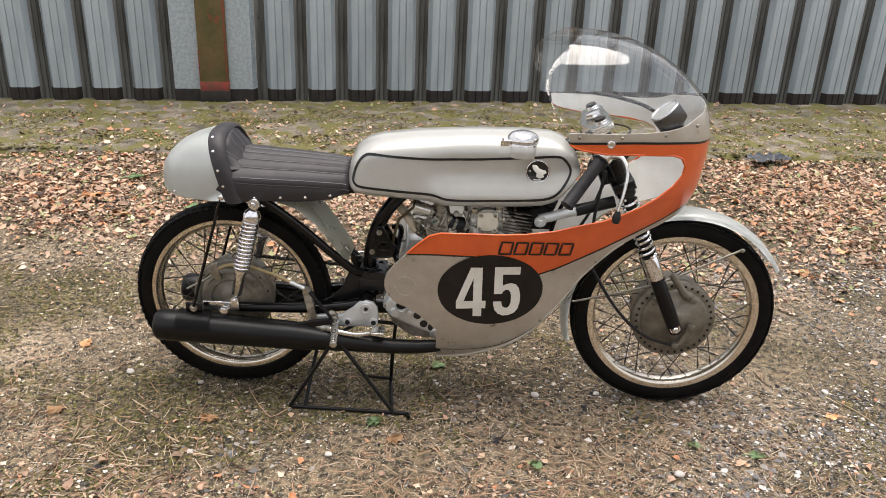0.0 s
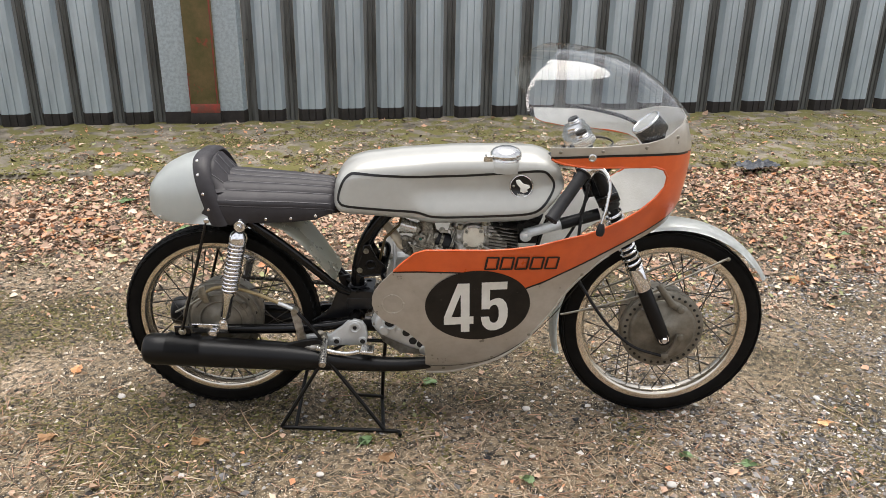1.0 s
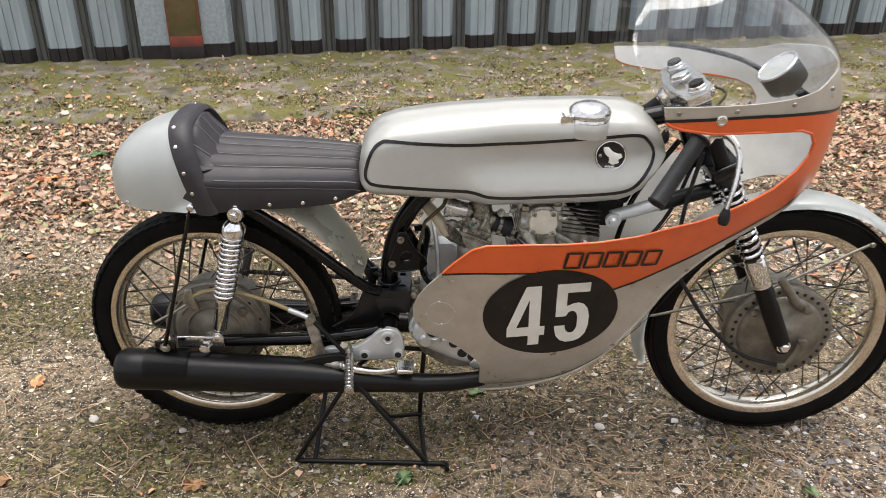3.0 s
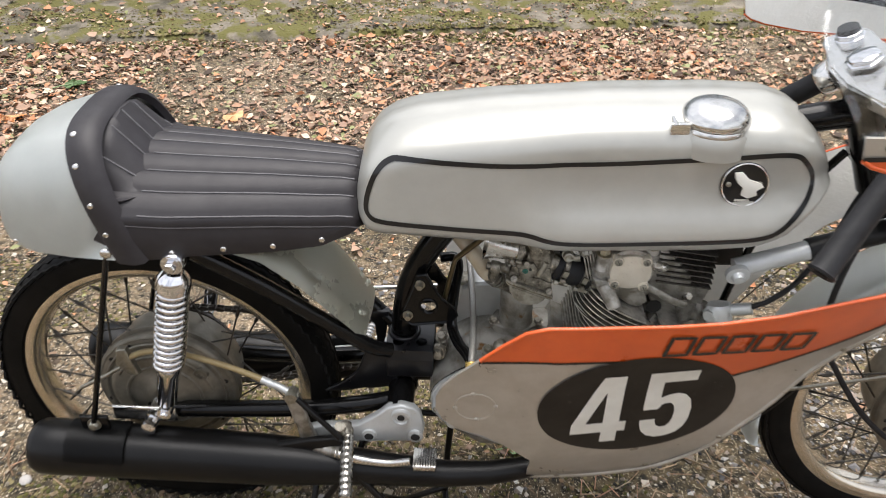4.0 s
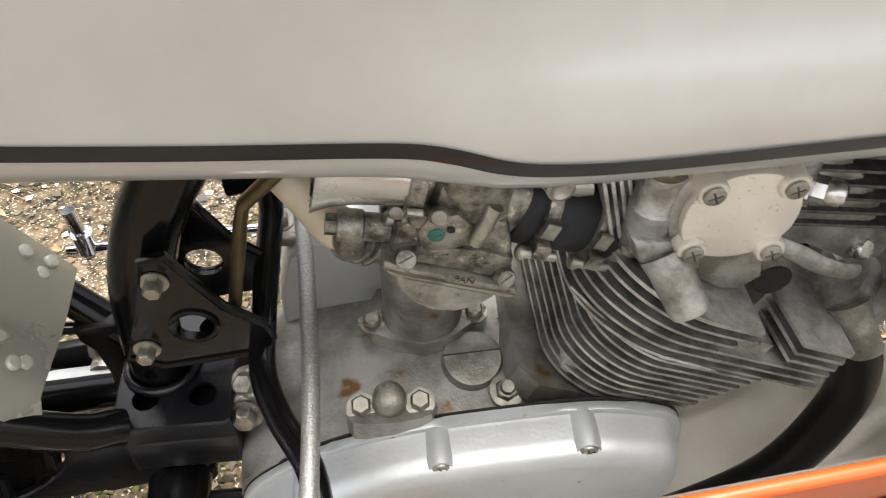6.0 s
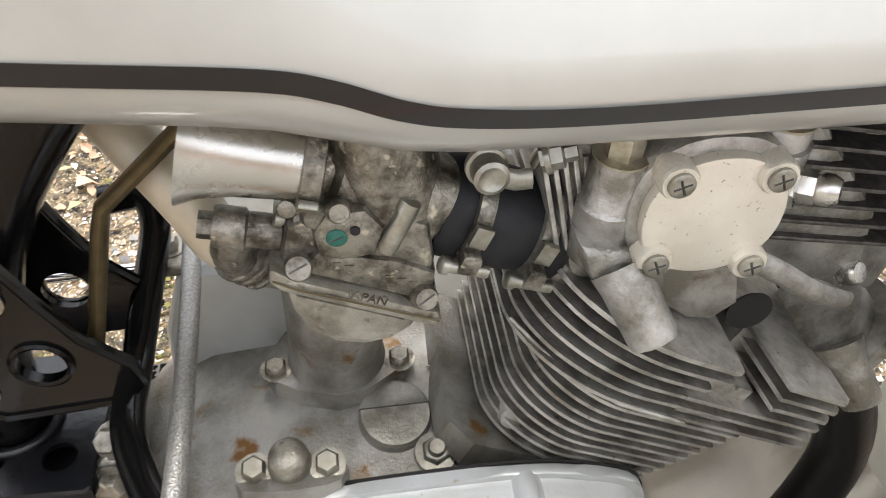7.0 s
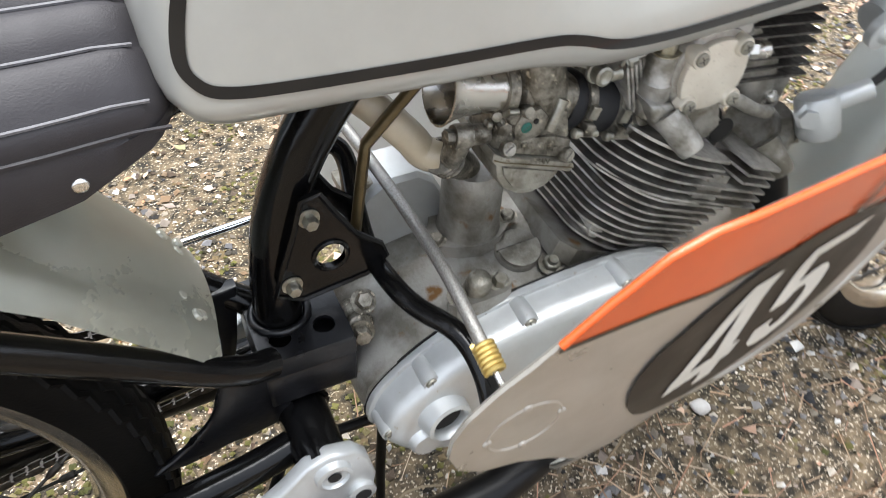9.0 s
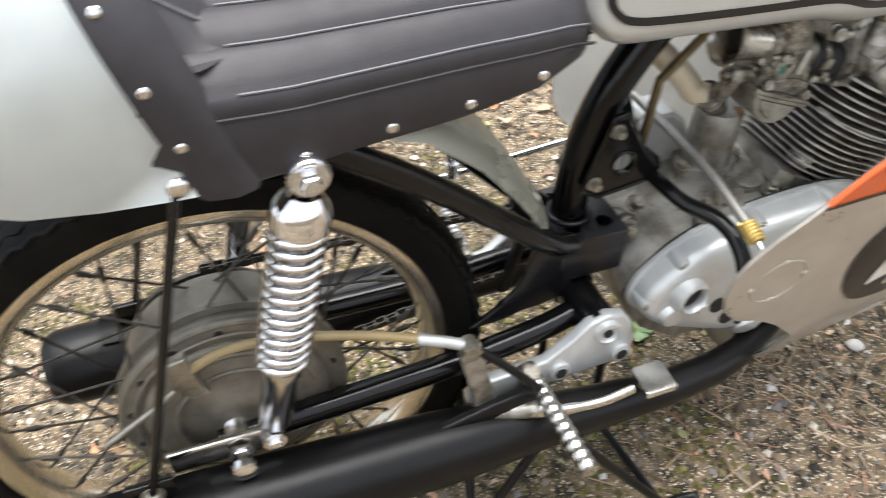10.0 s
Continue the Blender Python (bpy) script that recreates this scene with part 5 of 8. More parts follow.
def screen_pt(al, f):
    """al: 0 near foot to pi far foot; f: 0 rear rim to 1 front foot."""
    s = math.sin(al)
    rim = smooth_at(s, RIM_S)
    x = rim + (0.682 - rim) * (1 - (1 - f) ** 1.5)
    top, foot = smooth_at(x, TOP_X), smooth_at(x, FOOT_X)
    u = min(1.0, max(0.0, (x - 0.30) / 0.383))
    w = 0.234 * max(0.0, 1 - u * u) ** 0.5
    c = math.cos(al)
    return (x, C - w * math.copysign(abs(c) ** 0.62, c), foot + (top - foot) * s ** 0.92)


bm = bmesh.new()
loft(bm, [[screen_pt(math.pi * k / 60, f) for f in np.linspace(0, 1, 48)] for k in range(61)], caps=False, closed=False)
bmesh.ops.solidify(bm, geom=bm.faces[:], thickness=0.0022)
screen_ob = part("windscreen", bm, PERSPEX, bike, "clear bubble windscreen", sharp=60)
screen_ob.visible_shadow = False
for x in (0.312, 0.418, 0.532, 0.622):
    for side in (-1, 1):
        z = float(np.interp(x, [0.28, 0.45, 0.56, 0.62], [0.880, 0.882, 0.886, 0.9]))
        p = fair_pt(fa(x, z), z, side)
        bm = bmesh.new()
        roundbolt(bm, Vector(p) + Vector((0, side * 0.0008, 0)), (0.25 if x > 0.5 else 0, side, 0), 0.0045, 0.003)
        part("screen_screw", bm, BOLT, fairing)
for side in (-1, 1):
    bm = bmesh.new()
    p = Vector(fair_pt(fa(0.392, 0.866), 0.866, side))
    lathe(bm, [(0.010, 0), (0.010, 0.0025), (0.0075, 0.004), (0.0045, 0.003), (0, 0.003)], p, (0, side, 0), 20)
    part("fairing_bolt", bm, POLISH, fairing)
# rolled lower lip, its rivets, and the access ring
bm = bmesh.new()
for side in (-1, 1):
    lip = [Vector(fair_pt(fa(x, z), z, side)) for x, z in [(-0.022, 0.160), (0.042, 0.164), (0.109, 0.185), (0.191, 0.226), (0.253, 0.280), (0.298, 0.339), (0.335, 0.391), (0.37, 0.448), (0.413, 0.502), (0.455, 0.548), (0.478, 0.565)]]
    tube(bm, smooth_path(lip, 4), 0.0035, 8)
part("rolled_edge", bm, FAIRING, fairing)
bm = bmesh.new()
for side in (-1, 1):
    band(bm, [(a, z) for a, z in [(p.x, p.y) for p in smooth_path([(-0.02, 0.204, 0), (0.059, 0.2, 0), (0.141, 0.214, 0), (0.206, 0.247, 0), (0.268, 0.299, 0), (fa(0.336, 0.373), 0.373, 0), (fa(0.385, 0.444), 0.444, 0), (fa(0.44, 0.52), 0.52, 0)], 4)]], 0.0022, lambda a, z: fair_pt(a, z, side), 0.0012 * (1 if side < 0 else -1))
part("seam_line", bm, DECAL, fairing, flip=False)
for x, z in ((0.03, 0.186), (0.17, 0.232), (0.272, 0.312), (0.408, 0.505)):
    bm = bmesh.new()
    roundbolt(bm, Vector(fair_pt(fa(x, z), z)), (0, -1, -0.4), 0.005, 0.002)
    part("rivet", bm, BOLT, fairing)
bm = bmesh.new()
tube(bm, [Vector(fair_pt(-0.111 + 0.0290 * math.cos(t), 0.4345 + 0.0300 * math.sin(t))) for t in np.linspace(0, 2 * math.pi, 48, endpoint=False)], 0.0012, 6, closed=True)
for t in (0.1, 1.67, 3.24, 4.81):
    roundbolt(bm, fair_pt(-0.111 + 0.0290 * math.cos(t), 0.4345 + 0.0300 * math.sin(t)), NEAR, 0.0035, 0.002)
part("access_ring", bm, FAIRING, fairing, "round access cover outline with four rivets")

# front mudguard
bm = bmesh.new()
rings = []
for k in range(49):
    a = radians(31 + (196 - 31) * k / 48)
    ring = []
    for m in range(11):
        b = math.pi * m / 10
        d, rr = -0.048 * math.cos(b), 0.312 + 0.018 * math.sin(b) ** 0.7
        ring.append((FX + rr * math.cos(a), C + d, FZ + rr * math.sin(a)))
    rings.append(ring)
loft(bm, rings, caps=False, closed=False)
bmesh.ops.solidify(bm, geom=bm.faces[:], thickness=0.002)
guard = part("front_mudguard", bm, SATIN, bike, "silver front mudguard", sharp=60)
bm = bmesh.new()
for side in (-1, 1):
    y0 = C + side * 0.047
    pts = [(FX + 0.159, y0, 0.527), (FX + 0.06, C + side * 0.058, 0.480), (FX - 0.05, C + side * 0.066, 0.428), (FX - 0.16, C + side * 0.058, 0.385), (FX - 0.285, y0, 0.345), (FX - 0.305, y0, 0.342)]
    tube(bm, smooth_path(pts, 4), 0.0036, 8, flat=0.7)
    roundbolt(bm, (FX + 0.159, y0 - 0.003 * -side, 0.527), (0, side, 0), 0.006, 0.005)
part("mudguard_stay", bm, BOLT, guard, "alloy mudguard stay")

# forks
FORK = Vector((-0.425, 0, 0.905)).normalized()
for side in (-1, 1):
    y = C + side * 0.084
    foot = Vector((FX - 0.008, y, FZ - 0.006))
    bm = bmesh.new()
    prof = [(0.010, -0.022), (0.017, -0.018), (0.0195, 0.0), (0.0205, 0.05), (0.0205, 0.172), (0.019, 0.175)]
    lathe(bm, prof, foot, FORK, 24)
    leg = part("fork_leg", bm, MATTE, bike, "black fork slider with chromed collar and spring")
    bm = bmesh.new()
    lathe(bm, [(0.0225, 0.17), (0.0235, 0.174), (0.0235, 0.235), (0.021, 0.242)], foot, FORK, 24)
    part("collar", bm, CHROME, leg, "chromed collar")
    bm = bmesh.new()
    lathe(bm, [(0.016, 0.24), (0.016, 0.66), (0.014, 0.668)], foot, FORK, 18)
    part("stanchion", bm, MATTE, leg)
    bm = bmesh.new()
    u, v, w = axis_frame(FORK)
    n = 11
    tube(bm, [foot + w * (0.243 + 0.19 * k / (n * 14)) + (u * math.cos(k * 2 * math.pi / 14) + v * math.sin(k * 2 * math.pi / 14)) * 0.0215 for k in range(n * 14)], 0.0045, 7)
    part("fork_spring", bm, CHROME, leg, "chromed fork spring")
    bm = bmesh.new()
    lathe(bm, [(0.024, 0.436), (0.026, 0.44), (0.026, 0.475), (0.022, 0.48)], foot, FORK, 24)
    part("spring_cap", bm, FRAME, leg)
    bm = bmesh.new()
    hexbolt(bm, foot + Vector((0, side * 0.014, 0)), (0, side, 0), 0.0105, 0.012)
    part("axle_nut", bm, CHROME, leg, "chromed axle nut")

# silencers and pipes
for side in (-1, 1):
    y = C + side * 0.125
    bm = bmesh.new()
    axis_pts = [(x + 0.006, v, z - 0.030) for x, v, z in [(-0.842, y, 0.274), (-0.838, y, 0.274), (-0.828, y, 0.2738), (-0.8, y, 0.273), (-0.45, y, 0.258), (-0.40, y, 0.2545), (-0.36, y, 0.2515), (-0.25, y, 0.243), (-0.16, y, 0.237), (-0.09, C + side * 0.118, 0.234), (-0.035, C + side * 0.103, 0.2315), (0.04, C + side * 0.066, 0.231), (0.115, C + side * 0.06, 0.25)]]
    tube(bm, axis_pts, [0.036, 0.0415, 0.0455, 0.0465, 0.0415, 0.0385, 0.034, 0.0265, 0.022, 0.020, 0.0185, 0.0185, 0.0185], 28)
    muf = part("silencer", bm, MATTE, bike, "matt black megaphone silencer and exhaust pipe", sharp=45)
    bm = bmesh.new()
    tube(bm, [(-0.8385, y, 0.247), (-0.8365, y, 0.247)], 0.022, 20)
    part("outlet", bm, DARK, muf)
    bm = bmesh.new()
    rows2 = []
    for x in np.linspace(-0.768, -0.672, 9):
        zc = np.interp(x, [-0.8, -0.45], [0.246, 0.231])
        rows2.append([(x, y + side * 0.0485 * math.sin(a), zc + 0.0485 * math.cos(a)) for a in np.linspace(-0.5, 1.25, 9)])
    loft(bm, rows2, caps=False, closed=False)
    bmesh.ops.solidify(bm, geom=bm.faces[:], thickness=0.002)
    part("strap_pad", bm, MATTE, muf)
    bm = bmesh.new()
    slab(bm, [(-0.475, 0.262), (-0.43, 0.268), (-0.375, 0.282), (-0.335, 0.288), (-0.318, 0.280), (-0.30, 0.235), (-0.40, 0.236)], y - 0.006, y + 0.006, 0.003)
    part("hanger_web", bm, MATTE, muf)
    bm = bmesh.new()
    box(bm, (-0.745, y - 0.004, 0.286), (-0.70, y + 0.004, 0.318), 0.002)
    part("bracket", bm, FRAME, muf)
    bm = bmesh.new()
    hexbolt(bm, (-0.722, y + side * 0.005, 0.304), (0, side, 0), 0.008, 0.008)
    part("bracket_bolt", bm, BOLT, muf)
    # stay from tail to silencer
    bm = bmesh.new()
    tube(bm, [(-0.618, C + side * 0.128, 0.650), (-0.724, C + side * 0.131, 0.300)], 0.0062, 10, flat=0.7)
    part("silencer_stay", bm, FRAME, bike, "thin black silencer stay")

def holed_plate(bm, outline, holes, y0, y1):
    """A flat plate in x and z with round holes through it."""
    edges = []
    for loop in [outline] + [[(hx + r * math.cos(a), hz + r * math.sin(a)) for a in np.linspace(0, 2 * math.pi, 24, endpoint=False)] for hx, hz, r in holes]:
        vs = [bm.verts.new((x, y0, z)) for x, z in loop]
        edges += [bm.edges.new((vs[i], vs[(i + 1) % len(vs)])) for i in range(len(vs))]
    got = bmesh.ops.triangle_fill(bm, use_beauty=True, edges=edges)
    faces = [f for f in got["geom"] if isinstance(f, bmesh.types.BMFace)]
    up = bmesh.ops.extrude_face_region(bm, geom=faces, use_keep_orig=True)
    for v in [g for g in up["geom"] if isinstance(g, bmesh.types.BMVert)]:
        v.co.y = y1
    return bm


# frame: spine tube, cast lug box, gussets, seat tubes
bm = bmesh.new()
spine = smooth_path([(-0.231, 0.03, 0.375), (-0.229, 0.03, 0.434), (-0.216, 0.03, 0.504), (-0.186, 0.03, 0.569), (-0.134, 0.03, 0.632), (-0.05, 0.03, 0.682), (0.1, 0.028, 0.732), (0.3, 0.026, 0.79), (0.40, 0.025, 0.81)], 6)
tube(bm, spine, 0.0200, 20)
frame_ob = part("frame", bm, FRAME, bike, "black enamelled tubular spine frame", sharp=50)
bm = bmesh.new()
box(bm, (-0.258, -0.018, 0.338), (-0.180, 0.078, 0.378), 0.005)
for lo, hi in (((-0.258, -0.018, 0.376), (-0.254, 0.078, 0.3955)), ((-0.184, -0.018, 0.376), (-0.180, 0.078, 0.3955)), ((-0.254, -0.018, 0.376), (-0.184, -0.014, 0.3955)), ((-0.254, 0.074, 0.376), (-0.184, 0.078, 0.3955))):
    box(bm, lo, hi)
lug = part("frame_lug", bm, LUGM, frame_ob, "black frame lug with drilled holes")
bm = bmesh.new()
holed_plate(bm, [(-0.2575, -0.017), (-0.2545, -0.0195), (-0.1835, -0.0195), (-0.1805, -0.017), (-0.1805, 0.077), (-0.1835, 0.079), (-0.2545, 0.079), (-0.2575, 0.077)], [(-0.2377, 0.003, 0.0095), (-0.2, 0.003, 0.0095), (-0.2377, 0.061, 0.0085), (-0.2, 0.061, 0.0085)], 0.395, 0.3985)
for v in bm.verts:
    v.co = (v.co.x, v.co.z, v.co.y)
part("lug_plate", bm, LUGM, lug)
bm = bmesh.new()
tube(bm, [(-0.230 + 0.0235 * math.cos(t), 0.03 + 0.0235 * math.sin(t), 0.400) for t in np.linspace(0, 2 * math.pi, 28, endpoint=False)], 0.0035, 8, closed=True)
part("weld_bead", bm, LUGM, lug)
# curved web behind the lug
bm = bmesh.new()
slab(bm, [(-0.2910, 0.4170), (-0.2570, 0.4200), (-0.2660, 0.3620), (-0.2870, 0.2720), (-0.3000, 0.2710), (-0.2850, 0.3200), (-0.2810, 0.3630), (-0.2830, 0.3910), (-0.2900, 0.4030)], 0.052, 0.066, 0.002)
part("frame_web", bm, LUGM, frame_ob, "blue-black curved frame web")
GUSSET = [(-0.240, 0.446), (-0.219, 0.434), (-0.165, 0.441), (-0.148, 0.455), (-0.152, 0.468), (-0.172, 0.487), (-0.186, 0.513), (-0.196, 0.534), (-0.210, 0.531), (-0.218, 0.505), (-0.229, 0.475)]
for side in (-1, 1):
    y = 0.0285 + side * 0.026
    bm = bmesh.new()
    holed_plate(bm, GUSSET, [(-0.193, 0.472, 0.0125)], y - 0.0025, y + 0.0025)
    tube(bm, [(x, y + side * 0.0025, z) for x, z in GUSSET], 0.0026, 6, closed=True)
    tube(bm, [(-0.193 + 0.0135 * math.cos(t), y + side * 0.003, 0.472 + 0.0135 * math.sin(t)) for t in np.linspace(0, 2 * math.pi, 28, endpoint=False)], 0.002, 6, closed=True)
    g = part("gusset", bm, FRAME, frame_ob, "black pressed steel gusset with lightening hole")
    for x, z in ((-0.2005, 0.519), (-0.2205, 0.458)):
        bm = bmesh.new()
        hexbolt(bm, (x, y + side * 0.003, z), (0, side, 0), 0.0058, 0.010)
        part("gusset_bolt", bm, BOLT, g)
    g.matrix_basis = pose(0.0055, 0, 0.0045)
    # seat rails and lower stays
    bm = bmesh.new()
    yy = C + side * 0.052
    tube(bm, smooth_path([(-0.250, C + side * 0.036, 0.396), (-0.29, yy, 0.425), (-0.42, C + side * 0.085, 0.555), (-0.51, C + side * 0.108, 0.635)], 5), 0.0125, 14)
    tube(bm, smooth_path([(-0.70, C + side * 0.105, 0.648), (-0.53, C + side * 0.105, 0.643), (-0.35, C + side * 0.062, 0.645), (-0.22, C + side * 0.03, 0.66), (-0.12, C + side * 0.02, 0.655)], 5), 0.010, 12)
    part("seat_rail", bm, FRAME, frame_ob)
    # swinging arm
    bm = bmesh.new()
    tube(bm, smooth_path([(-0.235, C + side * 0.056, 0.311), (-0.30, C + side * 0.062, 0.299), (-0.42, C + side * 0.066, 0.287), (-0.655, C + side * 0.075, 0.286)], 5), [0.0145] * 15 + [0.012], 14)
    arm = part("swinging_arm", bm, FRAME, frame_ob, "black tubular swinging arm")
    bm = bmesh.new()
    box(bm, (-0.705, C + side * 0.095 - 0.004, 0.283), (-0.60, C + side * 0.095 + 0.004, 0.312), 0.003)
    part("axle_plate", bm, POLISH, arm, "alloy chain adjuster plate")
    bm = bmesh.new()
    lathe(bm, [(0.013, 0), (0.013, 0.004), (0.009, 0.005), (0.009, 0.016)], (RX, C + side * 0.105, RZ + 0.004), (0, side, 0), 6)
    lathe(bm, [(0.009, 0.016), (0.012, 0.017), (0.012, 0.026), (0.006, 0.029)], (RX, C + side * 0.105, RZ + 0.004), (0, side, 0), 18)
    part("axle_nut", bm, CHROME, arm, "chromed axle nut")
    # shock absorber
    top, bot = Vector((-0.529, C + side * 0.125, 0.631)), Vector((-0.601, C + side * 0.122, 0.335))
    ax = (bot - top).normalized()
    ln = (bot - top).length
    bm = bmesh.new()
    lathe(bm, [(0.014, 0.02), (0.021, 0.028), (0.0245, 0.036), (0.0245, 0.05), (0.018, 0.054), (0.009, 0.056), (0.009, 0.20), (0.020, 0.205), (0.0195, 0.215), (0.017, 0.22), (0.0155, 0.285), (0.010, 0.292)], top, ax, 26)
    sh = part("rear_shock", bm, CHROME, bike, "chromed rear shock absorber with coil spring")
    bm = bmesh.new()
    u, v, w = axis_frame(ax)
    n, seg = 13, 16
    tube(bm, [top + w * (0.050 + 0.154 * k / (n * seg)) + (u * math.cos(k * 2 * math.pi / seg) + v * math.sin(k * 2 * math.pi / seg)) * 0.0205 for k in range(n * seg + 1)], 0.0038, 8)
    part("spring", bm, CHROME, sh, "chromed coil spring")
    bm = bmesh.new()
    lathe(bm, [(0.015, -0.014), (0.017, -0.011), (0.017, 0.011), (0.015, 0.014)], top, (0, 1, 0), 22)
    hexbolt(bm, top + Vector((0, side * 0.014, 0)), (0, side, 0), 0.0085, 0.010)
    part("mount_eye", bm, CHROME, sh)
    bm = bmesh.new()
    lathe(bm, [(0.011, -0.012), (0.011, 0.012)], bot, (0, 1, 0), 18)
    hexbolt(bm, bot + Vector((0, side * 0.012, 0)), (0, side, 0), 0.007, 0.006)
    part("mount_eye", bm, CHROME, sh)
    bm = bmesh.new()
    lathe(bm, [(0.013, 0.0), (0.013, 0.05)], (-0.529, C + side * 0.055, 0.631), (0, side, 0), 14)
    part("shock_peg", bm, FRAME, frame_ob)

# cross tube bending forward to both sides of the fairing
bend = [(-0.172, 0.100, 0.500), (-0.150, 0.098, 0.503), (-0.143, 0.085, 0.492), (-0.1475, 0.058, 0.470), (-0.151, 0.02, 0.452), (-0.149, -0.022, 0.452), (-0.139, -0.050, 0.446), (-0.120, -0.086, 0.444), (-0.115, -0.118, 0.432), (-0.117, -0.142, 0.405), (-0.12, -0.152, 0.375)]
bm = bmesh.new()
tube(bm, smooth_path(bend, 5), 0.0085, 14)
part("cradle_tube", bm, FRAME, frame_ob, "bent black tube from gusset to fairing")
bm = bmesh.new()
lathe(bm, [(0.0125, -0.03), (0.0125, 0.002), (0.0105, 0.004)], (-0.171, -0.002, 0.388), (0, -0.75, 0.3), 18)
hexbolt(bm, (-0.1725, -0.008, 0.386), (-0.05, -0.75, 0.2), 0.0085, 0.010)
hexbolt(bm, (-0.166, -0.002, 0.416), (-0.05, -0.5, 0.6), 0.0075, 0.016)
part("mount_bolt", bm, CARB, frame_ob, "large zinc mounting bolt")

# rear mudguard sheet between seat and gearbox
bm = bmesh.new()
rings = []
for x, z in ((-0.279, 0.442), (-0.303, 0.484), (-0.329, 0.525), (-0.365, 0.572), (-0.416, 0.618), (-0.5, 0.650), (-0.6, 0.653)):
    ring = []
    edge = float(np.interp(-x, [0.277, 0.30, 0.33, 0.35, 0.41, 0.6], [-0.032, -0.045, -0.059, -0.063, -0.069, -0.075]))
    for m in range(13):
        v = -1 + m / 6
        ring.append((x - 0.012 * v * v * 0.6, edge + (0.094 - edge) * (v + 1) / 2, z + 0.010 * (1 - abs(v) ** 3) - (0.014 * max(0, abs(v) - 0.85) / 0.15)))
    rings.append(ring)
loft(bm, rings, caps=False, closed=False)
bmesh.ops.solidify(bm, geom=bm.faces[:], thickness=0.0018)
inner = part("rear_mudguard", bm, GUARD, bike, "pale grey-green painted inner mudguard", sharp=40)
for x, y, z in ((-0.3005, 0.066, 0.4865), (-0.291, 0.071, 0.470), (-0.293, 0.058, 0.473), (-0.300, -0.001, 0.4845), (-0.290, -0.008, 0.466), (-0.293, -0.013, 0.473)):
    bm = bmesh.new()
    roundbolt(bm, (x - 0.001, y, z - 0.0025), (0.8, 0, 0.5), 0.0050, 0.0034)
    part("rivet", bm, GUARD, inner)

def bolts(name, at_list, axis, material, parent, r=0.006, h=0.005, kind="hex", label=""):
    """Alike bolts, each an object on one mesh."""
    bm = bmesh.new()
    if kind == "hex":
        hexbolt(bm, (0, 0, 0), axis, r, h)
    elif kind == "slot":
        lathe(bm, [(r, 0), (r, h * 0.7), (r * 0.85, h), (0, h)], (0, 0, 0), axis, 16)
    else:
        roundbolt(bm, (0, 0, 0), axis, r, h)
    first = None
    for p in at_list:
        if first is None:
            first = part(name, bm, material, parent)
            first.matrix_basis = Matrix.Translation(p)
        else:
            twin(name, first, Matrix.Translation(p), parent)
    if kind == "slot":
        bm = bmesh.new()
        u, v, w = axis_frame(axis)
        for d in (u + v * 0.4, v - u * 0.4) if label == "cross" else (u + v * 0.5,):
            tube(bm, [w * h + d * r * 0.62, w * h - d * r * 0.62], r * 0.10, 4)
        cut = part("screw_slot", bm, CHAIN, parent)
        cut.matrix_basis = Matrix.Translation(at_list[0])
        for p in at_list[1:]:
            twin("screw_slot", cut, Matrix.Translation(p), parent)
    return first


# ---- engine ----
bm = bmesh.new()
rings = []
for y, dz, sh in ((-0.036, -0.014, 0.985), (-0.02, -0.010, 1.0), (0.0, -0.003, 1.0), (0.03, 0.007, 1.0), (0.075, 0.010, 1.0), (0.10, 0.0, 0.95)):
    out = [(-0.178, 0.29, 0), (-0.186, 0.325, 0), (-0.181, 0.352, 0.3), (-0.160, 0.374, 0.7), (-0.122, 0.394, 1), (-0.07, 0.402, 1), (-0.01, 0.404, 1), (0.03, 0.406, 1), (0.056, 0.40, 1), (0.09, 0.365, 0.5), (0.105, 0.31, 0), (0.08, 0.24, 0), (0.0, 0.2, 0), (-0.1, 0.205, 0), (-0.155, 0.245, 0)]
    rings.append([(-0.045 + (x + 0.045) * sh, y, 0.31 + (z - 0.31) * sh + dz * k) for x, z, k in out])
loft(bm, rings)
bmesh.ops.bevel(bm, geom=[e for e in bm.edges if e.calc_face_angle(0) > 0.5], offset=0.006, segments=2, affect="EDGES")
engine = part("engine", bm, DECK, bike, "weathered alloy twin-cylinder engine with finned barrels", sharp=40)
# raised rear wall of the crankcase on the far half
bm = bmesh.new()
rings = []
for y, k in ((0.066, 0.94), (0.070, 1.0), (0.112, 1.0), (0.116, 0.94)):
    wall = [(-0.150, 0.36), (-0.147, 0.425), (-0.136, 0.462), (-0.118, 0.474), (-0.085, 0.474), (-0.070, 0.462), (-0.052, 0.425), (-0.045, 0.36)]
    rings.append([(-0.1 + (x + 0.1) * k, y, 0.40 + (z - 0.40) * k) for x, z in wall])
loft(bm, rings)
part("rear_wall", bm, COVER, engine, "pale raised crankcase wall", sharp=40)
bm = bmesh.new()
box(bm, (-0.152, 0.074, 0.462), (-0.122, 0.106, 0.470), 0.002)
hexbolt(bm, (-0.140, 0.09, 0.470), (0, 0, 1), 0.006, 0.008)
part("wall_lug", bm, BOWL, engine)

